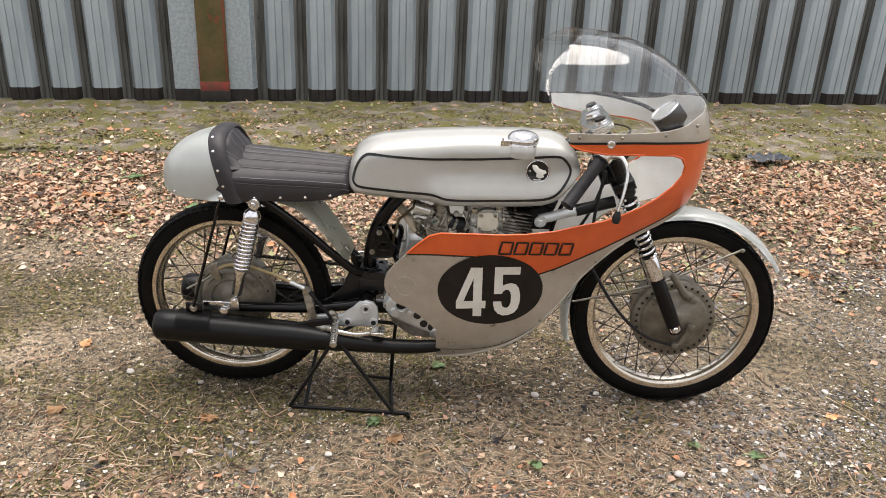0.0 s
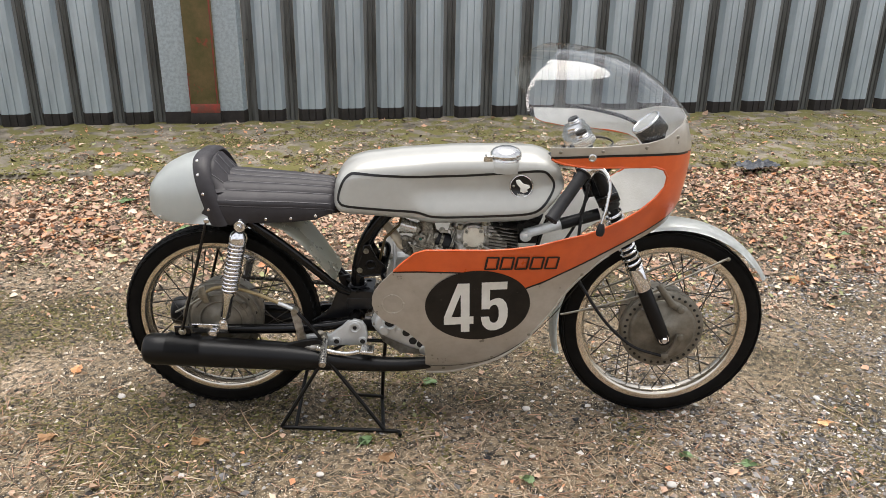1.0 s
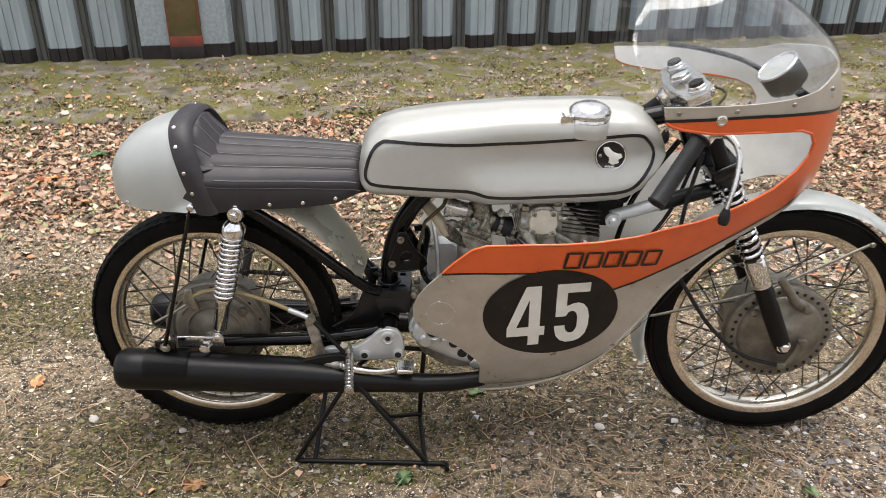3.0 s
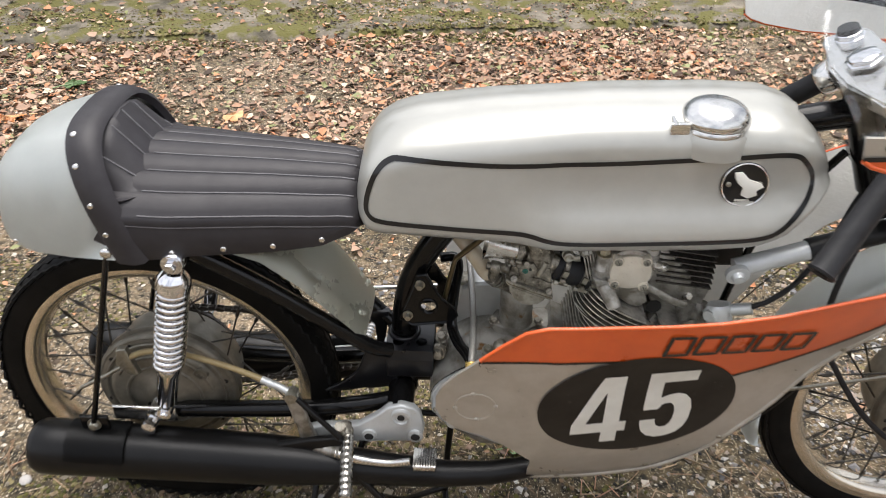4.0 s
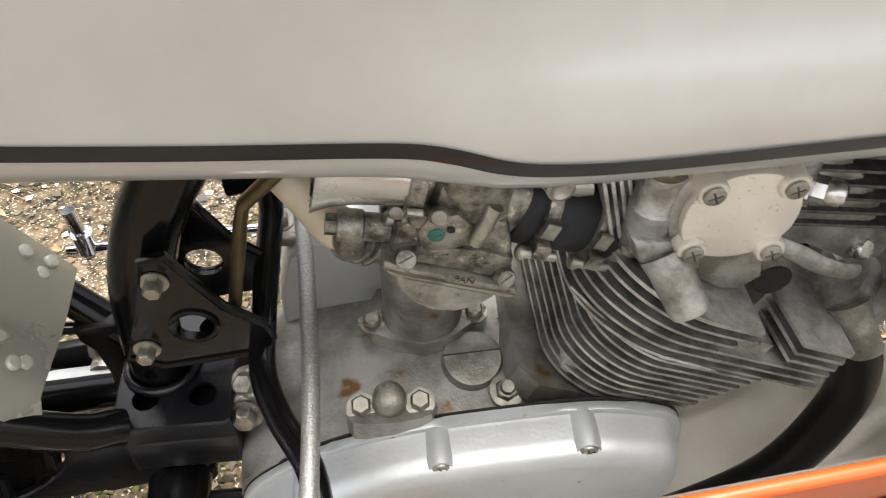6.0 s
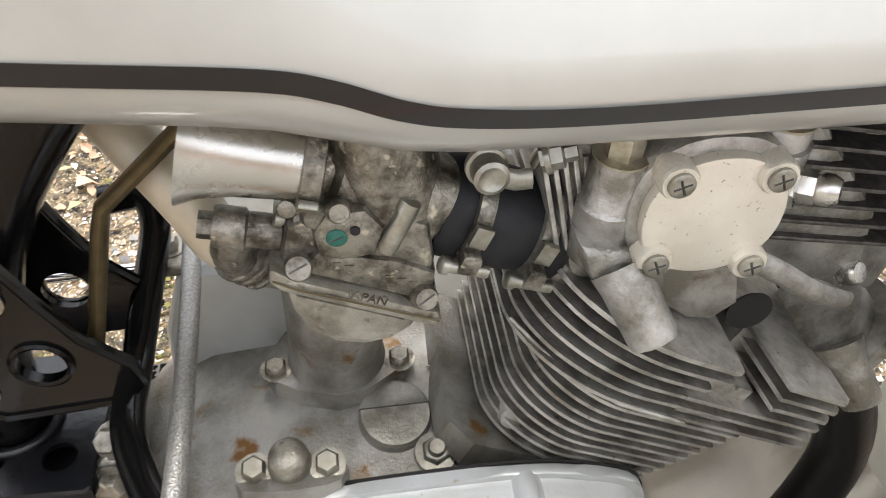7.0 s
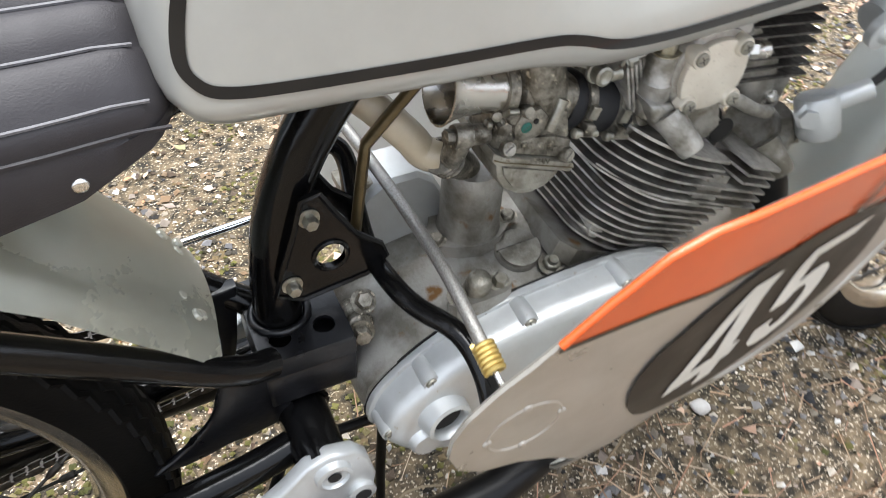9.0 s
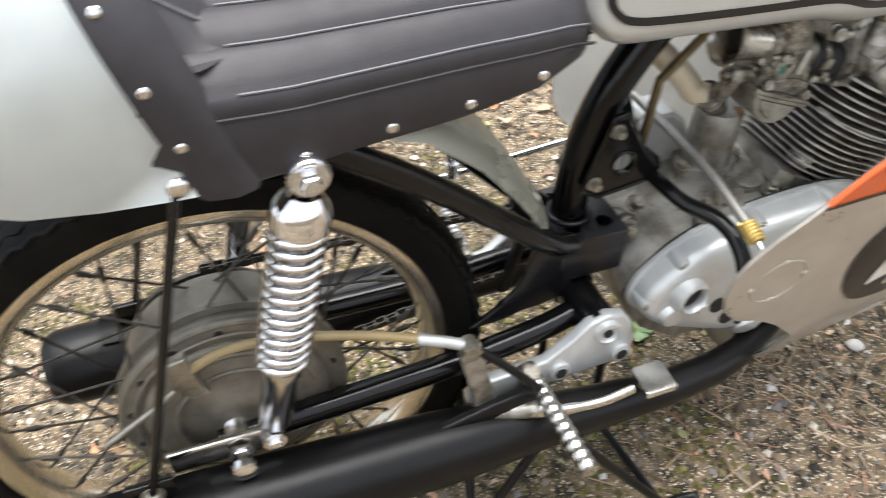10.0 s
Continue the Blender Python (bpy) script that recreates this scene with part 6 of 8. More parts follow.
# primary cover: flat lip, rounded shell, half-round screw bosses and spout
CV = [(-0.179, 0.302), (-0.184, 0.316), (-0.178, 0.338), (-0.162, 0.357), (-0.133, 0.379), (-0.107, 0.392), (-0.08, 0.4005), (-0.05, 0.407), (0.0, 0.4115), (0.05, 0.413), (0.085, 0.407), (0.118, 0.391), (0.124, 0.345), (0.105, 0.265), (0.045, 0.232), (-0.05, 0.236), (-0.115, 0.262), (-0.16, 0.284)]
cv2 = [(p.x, p.y) for p in smooth_path([(x, z, 0) for x, z in CV], 4, closed=True)]


def shrunk(k):
    return [(-0.035 + (x + 0.035) * k, 0.30 + (z - 0.30) * k) for x, z in cv2]


bm = bmesh.new()
slab(bm, cv2, -0.0435, -0.0365, 0.0012)
cover = part("primary_cover", bm, COVER, engine, "satin silver primary drive cover", sharp=40)
bm = bmesh.new()
slab(bm, shrunk(1.004), -0.0362, -0.0345)
part("gasket", bm, DARK, cover, "dark paper gasket line")
bm = bmesh.new()
rings = []
for y, k in ((-0.0438, 0.968), (-0.047, 0.962), (-0.060, 0.955), (-0.068, 0.94), (-0.0735, 0.905), (-0.0755, 0.85), (-0.076, 0.7)):
    rings.append([(x, y, z) for x, z in shrunk(k)])
loft(bm, rings)
part("cover_shell", bm, COVER, cover, sharp=50)
for x, z in ((-0.133, 0.3665), (-0.044, 0.3985), (0.050, 0.4045), (-0.172, 0.318)):
    bm = bmesh.new()
    lathe(bm, [(0.0092, 0), (0.0090, 0.022), (0.0082, 0.027), (0.0072, 0.0275), (0.0068, 0.025), (0, 0.025)], (x, -0.0415, z), NEAR, 20)
    part("cover_boss", bm, COVER, cover)
bolts("cover_screw", [(-0.133, -0.0665, 0.3665), (-0.044, -0.0665, 0.3985), (0.050, -0.0665, 0.4045), (-0.172, -0.0665, 0.318)], NEAR, BOLT, cover, 0.0060, 0.0035, "slot", "cross")
bm = bmesh.new()
lathe(bm, [(0.026, -0.012), (0.0230, 0.004), (0.0205, 0.018), (0.0175, 0.0198), (0.0155, 0.017), (0.0155, 0.0075), (0, 0.0075)], (-0.1275, -0.071, 0.331), (0.1, -1, 0.05), 28)
part("spout", bm, COVER, cover)
bm = bmesh.new()
lathe(bm, [(0.0153, 0), (0.0153, 0.001)], (-0.1268, -0.0788, 0.3314), (0.1, -1, 0.05), 24)
part("spout_hole", bm, DARK, cover)
for x, z, r in ((-0.144, 0.303, 0.0145), (-0.104, 0.302, 0.008)):
    bm = bmesh.new()
    lathe(bm, [(r * 1.3, 0), (r, 0.012), (r * 0.85, 0.015), (0, 0.0155)], (x, -0.068, z), NEAR, 18)
    part("cover_boss", bm, COVER, cover)
for x, z in ((-0.080, 0.296), (-0.061, 0.270), (-0.038, 0.260)):
    bm = bmesh.new()
    lathe(bm, [(0.0115, 0), (0.0115, 0.001)], (x, -0.0762, z), NEAR, 20)
    part("vent_hole", bm, DARK, cover)
# small pointed foot below the fairing's rear edge
bm = bmesh.new()
lathe(bm, [(0.020, 0), (0.022, 0.004), (0.020, 0.010), (0.010, 0.014), (0, 0.0145)], (-0.022, -0.066, 0.240), (0, -0.9, -0.4), 20)
part("drain_boss", bm, COVER, cover)

# filler cap on the deck, nuts, plunger housing, tower
TOPN = Vector((0, -0.31, 0.95)).normalized()
OILC = Vector((-0.0155, 0.009, 0.4015))
bm = bmesh.new()
lathe(bm, [(0.0235, -0.006), (0.0235, 0.0005), (0.0212, 0.0015), (0.0208, 0.0065), (0.0198, 0.0075), (0, 0.0075)], OILC, TOPN, 40)
oil = part("oil_cap", bm, DECK, engine, "round alloy oil filler cap with raised half")
bm = bmesh.new()
m = Matrix.Translation(OILC + TOPN * 0.0100) @ TOPN.to_track_quat("Z", "Y").to_matrix().to_4x4() @ pose(0, 0, 0, 0, 0, 2)
half = [(0.0205 * math.cos(t), 0.0205 * math.sin(t)) for t in np.linspace(radians(190), radians(352), 20)]
half = half + [(0.0205 * math.cos(radians(352)), 0.003), (0.0205 * math.cos(radians(190)), 0.003)]
f = [bm.verts.new(m @ Vector((x, y, -0.0045))) for x, y in half]
g = [bm.verts.new(m @ Vector((x * 0.96, y * 0.96, 0.0015))) for x, y in half]
bm.faces.new(f[::-1]), bm.faces.new(g)
for k in range(len(f)):
    bm.faces.new((f[k], f[(k + 1) % len(f)], g[(k + 1) % len(f)], g[k]))
part("cap_step", bm, BOWL, oil, "raised milled half of the cap")
bm = bmesh.new()
tube(bm, [m @ Vector((-0.0200, 0.0042, -0.0022)), m @ Vector((0.0200, 0.0042, -0.0022))], 0.0009, 5)
part("cap_groove", bm, GAPDARK, oil)
bm = bmesh.new()
tube(bm, [OILC + Vector((0.0232 * math.cos(t), 0.0232 * math.sin(t) * 0.95, -0.31 * -0.0232 * math.sin(t) + 0.0004)) for t in np.linspace(0, 2 * math.pi, 40, endpoint=False)], 0.0008, 5, closed=True)
part("rust_ring", bm, RUSTY, oil, "rusty seal line")
bolts("case_nut", [(0.0055, -0.016, 0.4005)], TOPN, BOLT, engine, 0.0082, 0.007)
bm = bmesh.new()
lathe(bm, [(0.0052, 0), (0.0052, 0.009), (0.0042, 0.011), (0, 0.011)], Vector((0.0055, -0.016, 0.4005)), TOPN, 14)
part("stud_end", bm, BOLT, engine)
bm = bmesh.new()
pad = [(-0.102, -0.006), (-0.098, -0.013), (-0.090, -0.0155), (-0.073, -0.017), (-0.056, -0.0155), (-0.047, -0.012), (-0.043, -0.004), (-0.047, 0.004), (-0.062, 0.009), (-0.083, 0.009), (-0.099, 0.003)]
lo = [bm.verts.new((x, -0.027 + y, 0.390)) for x, y in pad]
hi = [bm.verts.new((x, -0.027 + y * 0.93, 0.4125 - 0.2 * y + 0.03 * (x + 0.07))) for x, y in pad]
bm.faces.new(lo[::-1]), bm.faces.new(hi)
for k in range(len(pad)):
    bm.faces.new((lo[k], lo[(k + 1) % len(pad)], hi[(k + 1) % len(pad)], hi[k]))
bmesh.ops.bevel(bm, geom=[e for e in bm.edges if e.calc_face_angle(0) > 0.7 and min(v.co.z for v in e.verts) > 0.4], offset=0.0025, segments=2, affect="EDGES")
plunger = part("plunger_flange", bm, DECK, engine, "small cast flange with two bolts", sharp=40)
bolts("flange_bolt", [(-0.092, -0.028, 0.4135), (-0.054, -0.029, 0.4155)], TOPN, BOLT, plunger, 0.0068, 0.009)
bm = bmesh.new()
lathe(bm, [(0.0125, -0.004), (0.0115, 0.002), (0.0105, 0.013), (0.0095, 0.0165), (0.006, 0.0185), (0, 0.019)], (-0.0735, -0.026, 0.4145), TOPN, 24)
part("plunger_cap", bm, BOWL, plunger, "pale domed plunger cap")
bm = bmesh.new()
lathe(bm, [(0.0295, -0.010), (0.0295, 0.004), (0.0282, 0.010), (0.0272, 0.02), (0.0268, 0.06), (0.027, 0.075), (0.024, 0.082), (0, 0.083)], (-0.047, 0.046, 0.412), (0, -0.10, 1), 36)
tower = part("breather_tower", bm, DECK, engine, "cast breather tower flanged to the crankcase")
bm = bmesh.new()
flange = [(-0.0405, -0.010), (-0.036, -0.018), (-0.022, -0.026), (0.0, -0.0315), (0.018, -0.028), (0.033, -0.017), (0.0415, -0.010), (0.042, 0.0), (0.03, 0.022), (0.0, 0.032), (-0.03, 0.022), (-0.042, 0.0)]
lo = [bm.verts.new((-0.047 + x, 0.046 + y, 0.400)) for x, y in flange]
hi = [bm.verts.new((-0.047 + x * 0.98, 0.046 + y * 0.98, 0.4195 + 0.05 * y)) for x, y in flange]
bm.faces.new(lo[::-1]), bm.faces.new(hi)
for k in range(len(flange)):
    bm.faces.new((lo[k], lo[(k + 1) % len(flange)], hi[(k + 1) % len(flange)], hi[k]))
part("tower_flange", bm, DECK, tower, sharp=30)
bolts("tower_bolt", [(-0.0825, 0.037, 0.4185), (-0.0105, 0.039, 0.4185)], (0, -0.1, 1), CARB, tower, 0.0065, 0.006)
# hose from the tower's elbow up under the tank
bm = bmesh.new()
tube(bm, smooth_path([(-0.052, 0.040, 0.482), (-0.062, 0.033, 0.500), (-0.078, 0.022, 0.517), (-0.091, 0.013, 0.531)], 5), 0.0135, 18)
part("elbow", bm, CARB, tower, "dark cast elbow")
bm = bmesh.new()
hose_run = smooth_path([(-0.086, 0.018, 0.526), (-0.0980, 0.0260, 0.5280), (-0.1070, 0.0310, 0.5410), (-0.1180, 0.0380, 0.5540), (-0.1290, 0.0450, 0.5660), (-0.1380, 0.0520, 0.5740), (-0.1480, 0.0580, 0.5840)], 4)
tube(bm, hose_run, 0.0135, 18)
part("breather_hose", bm, HOSE, tower, "pale tan plastic breather hose")
ax = (Vector((-0.096, 0.011, 0.538)) - Vector((-0.080, 0.020, 0.519))).normalized()
for k in range(3):
    bm = bmesh.new()
    lathe(bm, [(0.0135, -0.0022), (0.0152, -0.001), (0.0152, 0.001), (0.0135, 0.0022)], Vector((-0.080, 0.020, 0.519)) + ax * 0.0068 * k, ax, 22)
    part("hose_rib", bm, CARB, tower)

# barrel: plates square to the leaning barrel, in (l along, y, s up the bore)
LEAN = radians(25)
fdir, adir = Vector((math.cos(LEAN), 0, -math.sin(LEAN))), Vector((math.sin(LEAN), 0, math.cos(LEAN)))


def bore(l, y, s):
    p = fdir * l + adir * s
    return Vector((p.x, y, p.z))


def fin_y(s):
    return -0.060 + (0.5132 - s) * 0.252


def fin_plate(s, l0, l1, y0, y1, rl, ry, thick=0.0020):
    """A cooling plate with a long rounded near-rear corner and a small near-front one."""
    bm = bmesh.new()
    pts = []
    for k in range(13):
        a = math.pi / 2 * k / 12
        pts.append((l0 + rl * (1 - math.cos(a)), y0 + ry * (1 - math.sin(a))))
    pts += [(l1 - 0.004, y0), (l1 - 0.001, y0 + 0.0012), (l1, y0 + 0.004), (l1, y1), (l0, y1)]
    up = [bm.verts.new(bore(l, y, s + thick / 2)) for l, y in pts]
    dn = [bm.verts.new(bore(l, y, s - thick / 2)) for l, y in pts]
    bm.faces.new(up), bm.faces.new(dn[::-1])
    n = len(up)
    for k in range(n):
        bm.faces.new((up[k], up[(k + 1) % n], dn[(k + 1) % n], dn[k]))
    return bm


# grime and the shade between the fins are both put into the core's colour
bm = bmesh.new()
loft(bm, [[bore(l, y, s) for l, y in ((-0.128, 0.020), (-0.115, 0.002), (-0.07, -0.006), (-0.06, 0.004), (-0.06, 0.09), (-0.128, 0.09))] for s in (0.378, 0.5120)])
barrel = part("barrel", bm, GAPDARK, engine, "finned alloy barrel")
bm = bmesh.new()
loft(bm, [[bore(l, y, s) for l, y in ((-0.168, -0.014), (-0.155, -0.026), (-0.06, -0.026), (-0.05, -0.012), (-0.05, 0.09), (-0.168, 0.09))] for s in (0.372, 0.3905)])
part("barrel_foot", bm, DECK, barrel, sharp=30)
for k in range(6):
    s = 0.5132 - 0.0094 * k
    end = (-0.0848, -0.0808, -0.0865, -0.003, 0.001, 0.006)[k]
    part("fin", fin_plate(s, -0.181 + 0.001 * k, end, fin_y(s), 0.09, 0.066, 0.052, 0.0026 if k == 0 else 0.0020), FINS, barrel, sharp=25)
for k in range(9):
    s = 0.4625 - 0.0082 * k
    part("fin", fin_plate(s, -0.156 + 0.0006 * k, -0.037 - 0.0012 * k, fin_y(s) - 0.001, 0.09, 0.046, 0.040), FINS, barrel, sharp=25)
# front run of the top plates, beyond the plug recess
for k in range(3):
    s = 0.5132 - 0.0094 * k
    bm = bmesh.new()
    a, b = -0.0555 + 0.0035 * k, -0.014 + 0.004 * k
    run = [(a - 0.010, 0.02), (a, -0.060 + 0.002 * k), (a + 0.003, fin_y(s)), (b - 0.004, fin_y(s)), (b, fin_y(s) + 0.004), (b, 0.09), (a - 0.010, 0.09)]
    up = [bm.verts.new(bore(l, y, s + 0.0012)) for l, y in run]
    dn = [bm.verts.new(bore(l, y, s - 0.0012)) for l, y in run]
    bm.faces.new(up), bm.faces.new(dn[::-1])
    for j in range(len(run)):
        bm.faces.new((up[j], up[(j + 1) % len(run)], dn[(j + 1) % len(run)], dn[j]))
    part("fin", bm, FINS, barrel, sharp=25)
# upright joint plate between the fin runs, front core, joint rib down the rear corner
bm = bmesh.new()
loft(bm, [[bore(l, y, s) for l, y in ((-0.085, -0.045), (-0.054, -0.045), (-0.054, 0.05), (-0.085, 0.05))] for s in (0.468, 0.4935)])
loft(bm, [[bore(l, y, s) for l, y in ((-0.06, -0.018), (-0.01, -0.018), (-0.01, 0.09), (-0.06, 0.09))] for s in (0.462, 0.5105)])
part("barrel_core", bm, FINS, barrel)
bm = bmesh.new()
tube(bm, [bore(-0.176, -0.012, 0.470), bore(-0.150, -0.032, 0.4655), bore(-0.118, -0.0475, 0.4655), bore(-0.08, -0.0505, 0.4665)], 0.0013, 8)
part("parting_rib", bm, FINS, barrel)
bm = bmesh.new()
lathe(bm, [(0.0082, 0), (0.0082, 0.026), (0.0070, 0.0285), (0, 0.0285)], (0.0505, 0.010, 0.421), (-0.12, -0.9, 0.2), 18)
part("barrel_stud", bm, FINS, barrel, "pale round barrel stud")
for p, d, ln in (((0.0775, -0.042, 0.5525), Vector((0.0893, -0.063, 0.5315)) - Vector((0.0775, -0.042, 0.5525)), 0), ((0.2135, -0.026, 0.476), Vector((0.224, -0.046, 0.454)) - Vector((0.2135, -0.026, 0.476)), 0)):
    ln = d.length
    bm = bmesh.new()
    lathe(bm, [(0.0135, -0.004), (0.0120, 0.005), (0.0110, ln - 0.003), (0.0098, ln), (0.0062, ln), (0.0055, ln + 0.0012), (0.003, ln + 0.0012), (0, ln)], p, d, 28)
    part("plug_boss", bm, CAST, barrel, "round cast stud boss")

# head: casting over the plate, cam box, round cover
bm = bmesh.new()
hd = [(0.052, 0.560), (0.062, 0.545), (0.085, 0.532), (0.125, 0.515), (0.140, 0.516), (0.150, 0.528), (0.17, 0.528), (0.20, 0.512), (0.212, 0.52), (0.205, 0.56), (0.17, 0.60), (0.15, 0.63), (0.07, 0.635), (0.052, 0.61)]
slab(bm, hd, -0.020, 0.085, 0.007)
head = part("cylinder_head", bm, CAST, engine, "weathered alloy cylinder head", sharp=40)
bm = bmesh.new()
slab(bm, [(0.056, 0.570), (0.092, 0.562), (0.098, 0.546), (0.090, 0.536), (0.078, 0.534), (0.068, 0.543), (0.060, 0.556)], -0.046, -0.012, 0.007)
part("head_skirt", bm, CAST, head, sharp=50)
CX, CZ = 0.108, 0.5845
bm = bmesh.new()
ro = [(CX + 0.0350 * math.copysign(abs(math.cos(t)) ** 0.85, math.cos(t)), CZ + 0.0350 * math.copysign(abs(math.sin(t)) ** 0.85, math.sin(t))) for t in np.linspace(0, 2 * math.pi, 44, endpoint=False)]
slab(bm, ro, -0.0405, -0.016, 0.004)
part("cam_box", bm, CAST, head, sharp=40)
for x, z0, z1 in ((0.0705, 0.552, 0.606), (0.1375, 0.596, 0.618)):
    bm = bmesh.new()
    lathe(bm, [(0.0135, 0), (0.0135, (z1 - z0) * 0.55), (0.0118, (z1 - z0) * 0.58), (0.0115, z1 - z0 - 0.002), (0.010, z1 - z0)], (x, -0.024, z0), (0, -0.10, 1), 22)
    part("stud_column", bm, CAST, head)
bolts("head_nut", [(0.0705, -0.0295, 0.606), (0.1375, -0.0265, 0.618)], (0, -0.10, 1), BRASSY, head, 0.0082, 0.011)
bm = bmesh.new()
ri = [(CX + 0.0300 * math.copysign(abs(math.cos(t)) ** 0.92, math.cos(t)), CZ + 0.0290 * math.copysign(abs(math.sin(t)) ** 0.92, math.sin(t))) for t in np.linspace(0, 2 * math.pi, 52, endpoint=False)]
slab(bm, ri, -0.0465, -0.0395, 0.0022)
camcap = part("cam_cover", bm, CAMCAP, head, "pale pitted round camshaft end cover", sharp=40)
SCREWS = [(0.0865, 0.5645), (0.1285, 0.5610), (0.0880, 0.6045), (0.1280, 0.6050)]
for x, z in SCREWS:
    bm = bmesh.new()
    lathe(bm, [(0.0082, -0.006), (0.0080, 0.0062), (0.0072, 0.0075), (0.0060, 0.0075)], (x, -0.0420, z), NEAR, 20)
    part("cover_lug", bm, CAMCAP, camcap)
bolts("cover_screw", [(x, -0.0494, z) for x, z in SCREWS], NEAR, BOLT, camcap, 0.0055, 0.0024, "slot", "cross")
# web under the cam box, arm across to the front, plug recess
bm = bmesh.new()
slab(bm, [(0.078, 0.545), (0.100, 0.5265), (0.118, 0.5135), (0.131, 0.5115), (0.142, 0.522), (0.135, 0.548), (0.108, 0.556)], -0.034, -0.015, 0.004)
part("head_web", bm, CAST, head, sharp=40)
bm = bmesh.new()
tube(bm, smooth_path([(0.132, -0.032, 0.553), (0.152, -0.035, 0.5435), (0.175, -0.034, 0.528), (0.20, -0.028, 0.514)], 4), 0.0060, 10, flat=0.7)
part("head_arm", bm, CAST, head)
bm = bmesh.new()
lathe(bm, [(0.0118, 0), (0.0118, 0.001)], (0.1555, -0.0235, 0.5065), NEAR, 22)
part("plug_hole", bm, DARK, head)
# bright nuts at the front of the head
for p, d in (((0.146, -0.036, 0.592), (0.75, -0.6, 0.15)), ((0.2, -0.012, 0.519), (0.35, -0.75, 0.55))):
    d = Vector(d).normalized()
    bm = bmesh.new()
    lathe(bm, [(0.0105, -0.004), (0.0105, 0.0), (0.0072, 0.001), (0.0072, 0.007)], p, d, 6)
    lathe(bm, [(0.0062, 0.007), (0.0068, 0.008), (0.0068, 0.013), (0.005, 0.016), (0, 0.0165)], p, d, 18)
    part("acorn_nut", bm, SPUN, head, "bright domed nut")
for k in range(6):
    bm = bmesh.new()
    x0 = 0.040 + 0.0045 * k
    slab(bm, [(x0, 0.600), (x0 + 0.0022, 0.600), (x0 + 0.014, 0.553), (x0 + 0.0118, 0.553)], -0.026 + 0.001 * k, 0.06, 0.0004)
    part("head_fin", bm, FINS, head)
for k in range(7):
    bm = bmesh.new()
    z = 0.552 + k * 0.0098
    slab(bm, [(0.152, z), (0.235, z - 0.012), (0.235, z - 0.0098), (0.152, z + 0.0022)], -0.024, 0.09, 0.0005)
    part("head_fin", bm, CHAIN, head)
bm = bmesh.new()
lathe(bm, [(0.0095, 0), (0.0095, 0.004), (0.006, 0.005), (0.006, 0.007), (0, 0.007)], (0.0665, -0.0215, 0.5475), (0.2, -0.9, 0.3), 18)
part("stub_plug", bm, CAST, head)

# carburettor, its trumpet and rubber joint
CY = -0.003
bm = bmesh.new()
lathe(bm, [(0.0165, 0), (0.0165, 0.014), (0.0205, 0.017), (0.0215, 0.03), (0.021, 0.045), (0.0185, 0.05), (0.0185, 0.066)], (-0.057, CY, 0.5925), (0.93, 0, -0.36), 30)
lathe(bm, [(0.0245, -0.024), (0.0240, 0.0), (0.0225, 0.012), (0.0215, 0.02), (0.0215, 0.06)], (-0.022, CY, 0.592), (-0.10, 0, 1), 30)
slab(bm, [(-0.066, 0.5565), (-0.062, 0.575), (-0.03, 0.583), (-0.004, 0.572), (-0.001, 0.552), (-0.003, 0.533), (-0.060, 0.553)], CY - 0.0235, CY + 0.02, 0.004)
carb = part("carburettor", bm, CARB, engine, "weathered zinc carburettor with float bowl and trumpet", sharp=40)
# float bowl: flange, gasket line, deep round-bottomed bowl with a raised panel
bm = bmesh.new()
slab(bm, [(-0.0695, 0.5595), (-0.060, 0.5525), (0.0005, 0.5285), (0.002, 0.5235), (-0.002, 0.5205), (-0.066, 0.5465), (-0.0705, 0.552)], CY - 0.0310, CY + 0.028, 0.0016)
part("bowl_flange", bm, BOWL, carb, sharp=40)
bm = bmesh.new()
tube(bm, [(-0.0690, CY - 0.0312, 0.5530), (-0.0615, CY - 0.0318, 0.5490), (0.0008, CY - 0.0318, 0.5245)], 0.0005, 5)
part("gasket_line", bm, RUSTY, carb)
bm = bmesh.new()
slab(bm, [(-0.0655, 0.5475), (-0.0065, 0.5235), (-0.010, 0.516), (-0.019, 0.5085), (-0.032, 0.5055), (-0.045, 0.5085), (-0.056, 0.517), (-0.063, 0.530)], CY - 0.0265, CY + 0.022, 0.004)
part("float_bowl", bm, BOWL, carb, "pale zinc float bowl", sharp=40)
bm = bmesh.new()
slab(bm, [(-0.0605, 0.5425), (-0.014, 0.5240), (-0.020, 0.5165), (-0.031, 0.5120), (-0.042, 0.5140), (-0.052, 0.5220), (-0.0585, 0.533)], CY - 0.0295, CY - 0.026, 0.0018)
part("bowl_panel", bm, BOWL, carb, sharp=40)
bm = bmesh.new()
prof = [(0.0262, -0.0475), (0.0254, -0.046), (0.0222, -0.039), (0.0195, -0.027), (0.0182, -0.012), (0.0178, 0.0), (0.0158, 0.0), (0.0162, -0.012), (0.0178, -0.027), (0.0206, -0.039), (0.0246, -0.0475)]
u, v, w = axis_frame((0.975, -0.02, -0.22))
ctr = Vector((-0.0535, CY - 0.003, 0.5935))
vs = [[bm.verts.new(ctr + w * dd + (u * math.cos(t) + v * math.sin(t)) * r) for t in np.linspace(0, 2 * math.pi, 44, endpoint=False)] for r, dd in prof]
for a, b in zip(vs, vs[1:] + vs[:1]):
    for k in range(44):
        bm.faces.new((a[k], a[(k + 1) % 44], b[(k + 1) % 44], b[k]))
trumpet = part("trumpet", bm, SPUN, carb, "bright spun alloy intake trumpet", sharp=60)
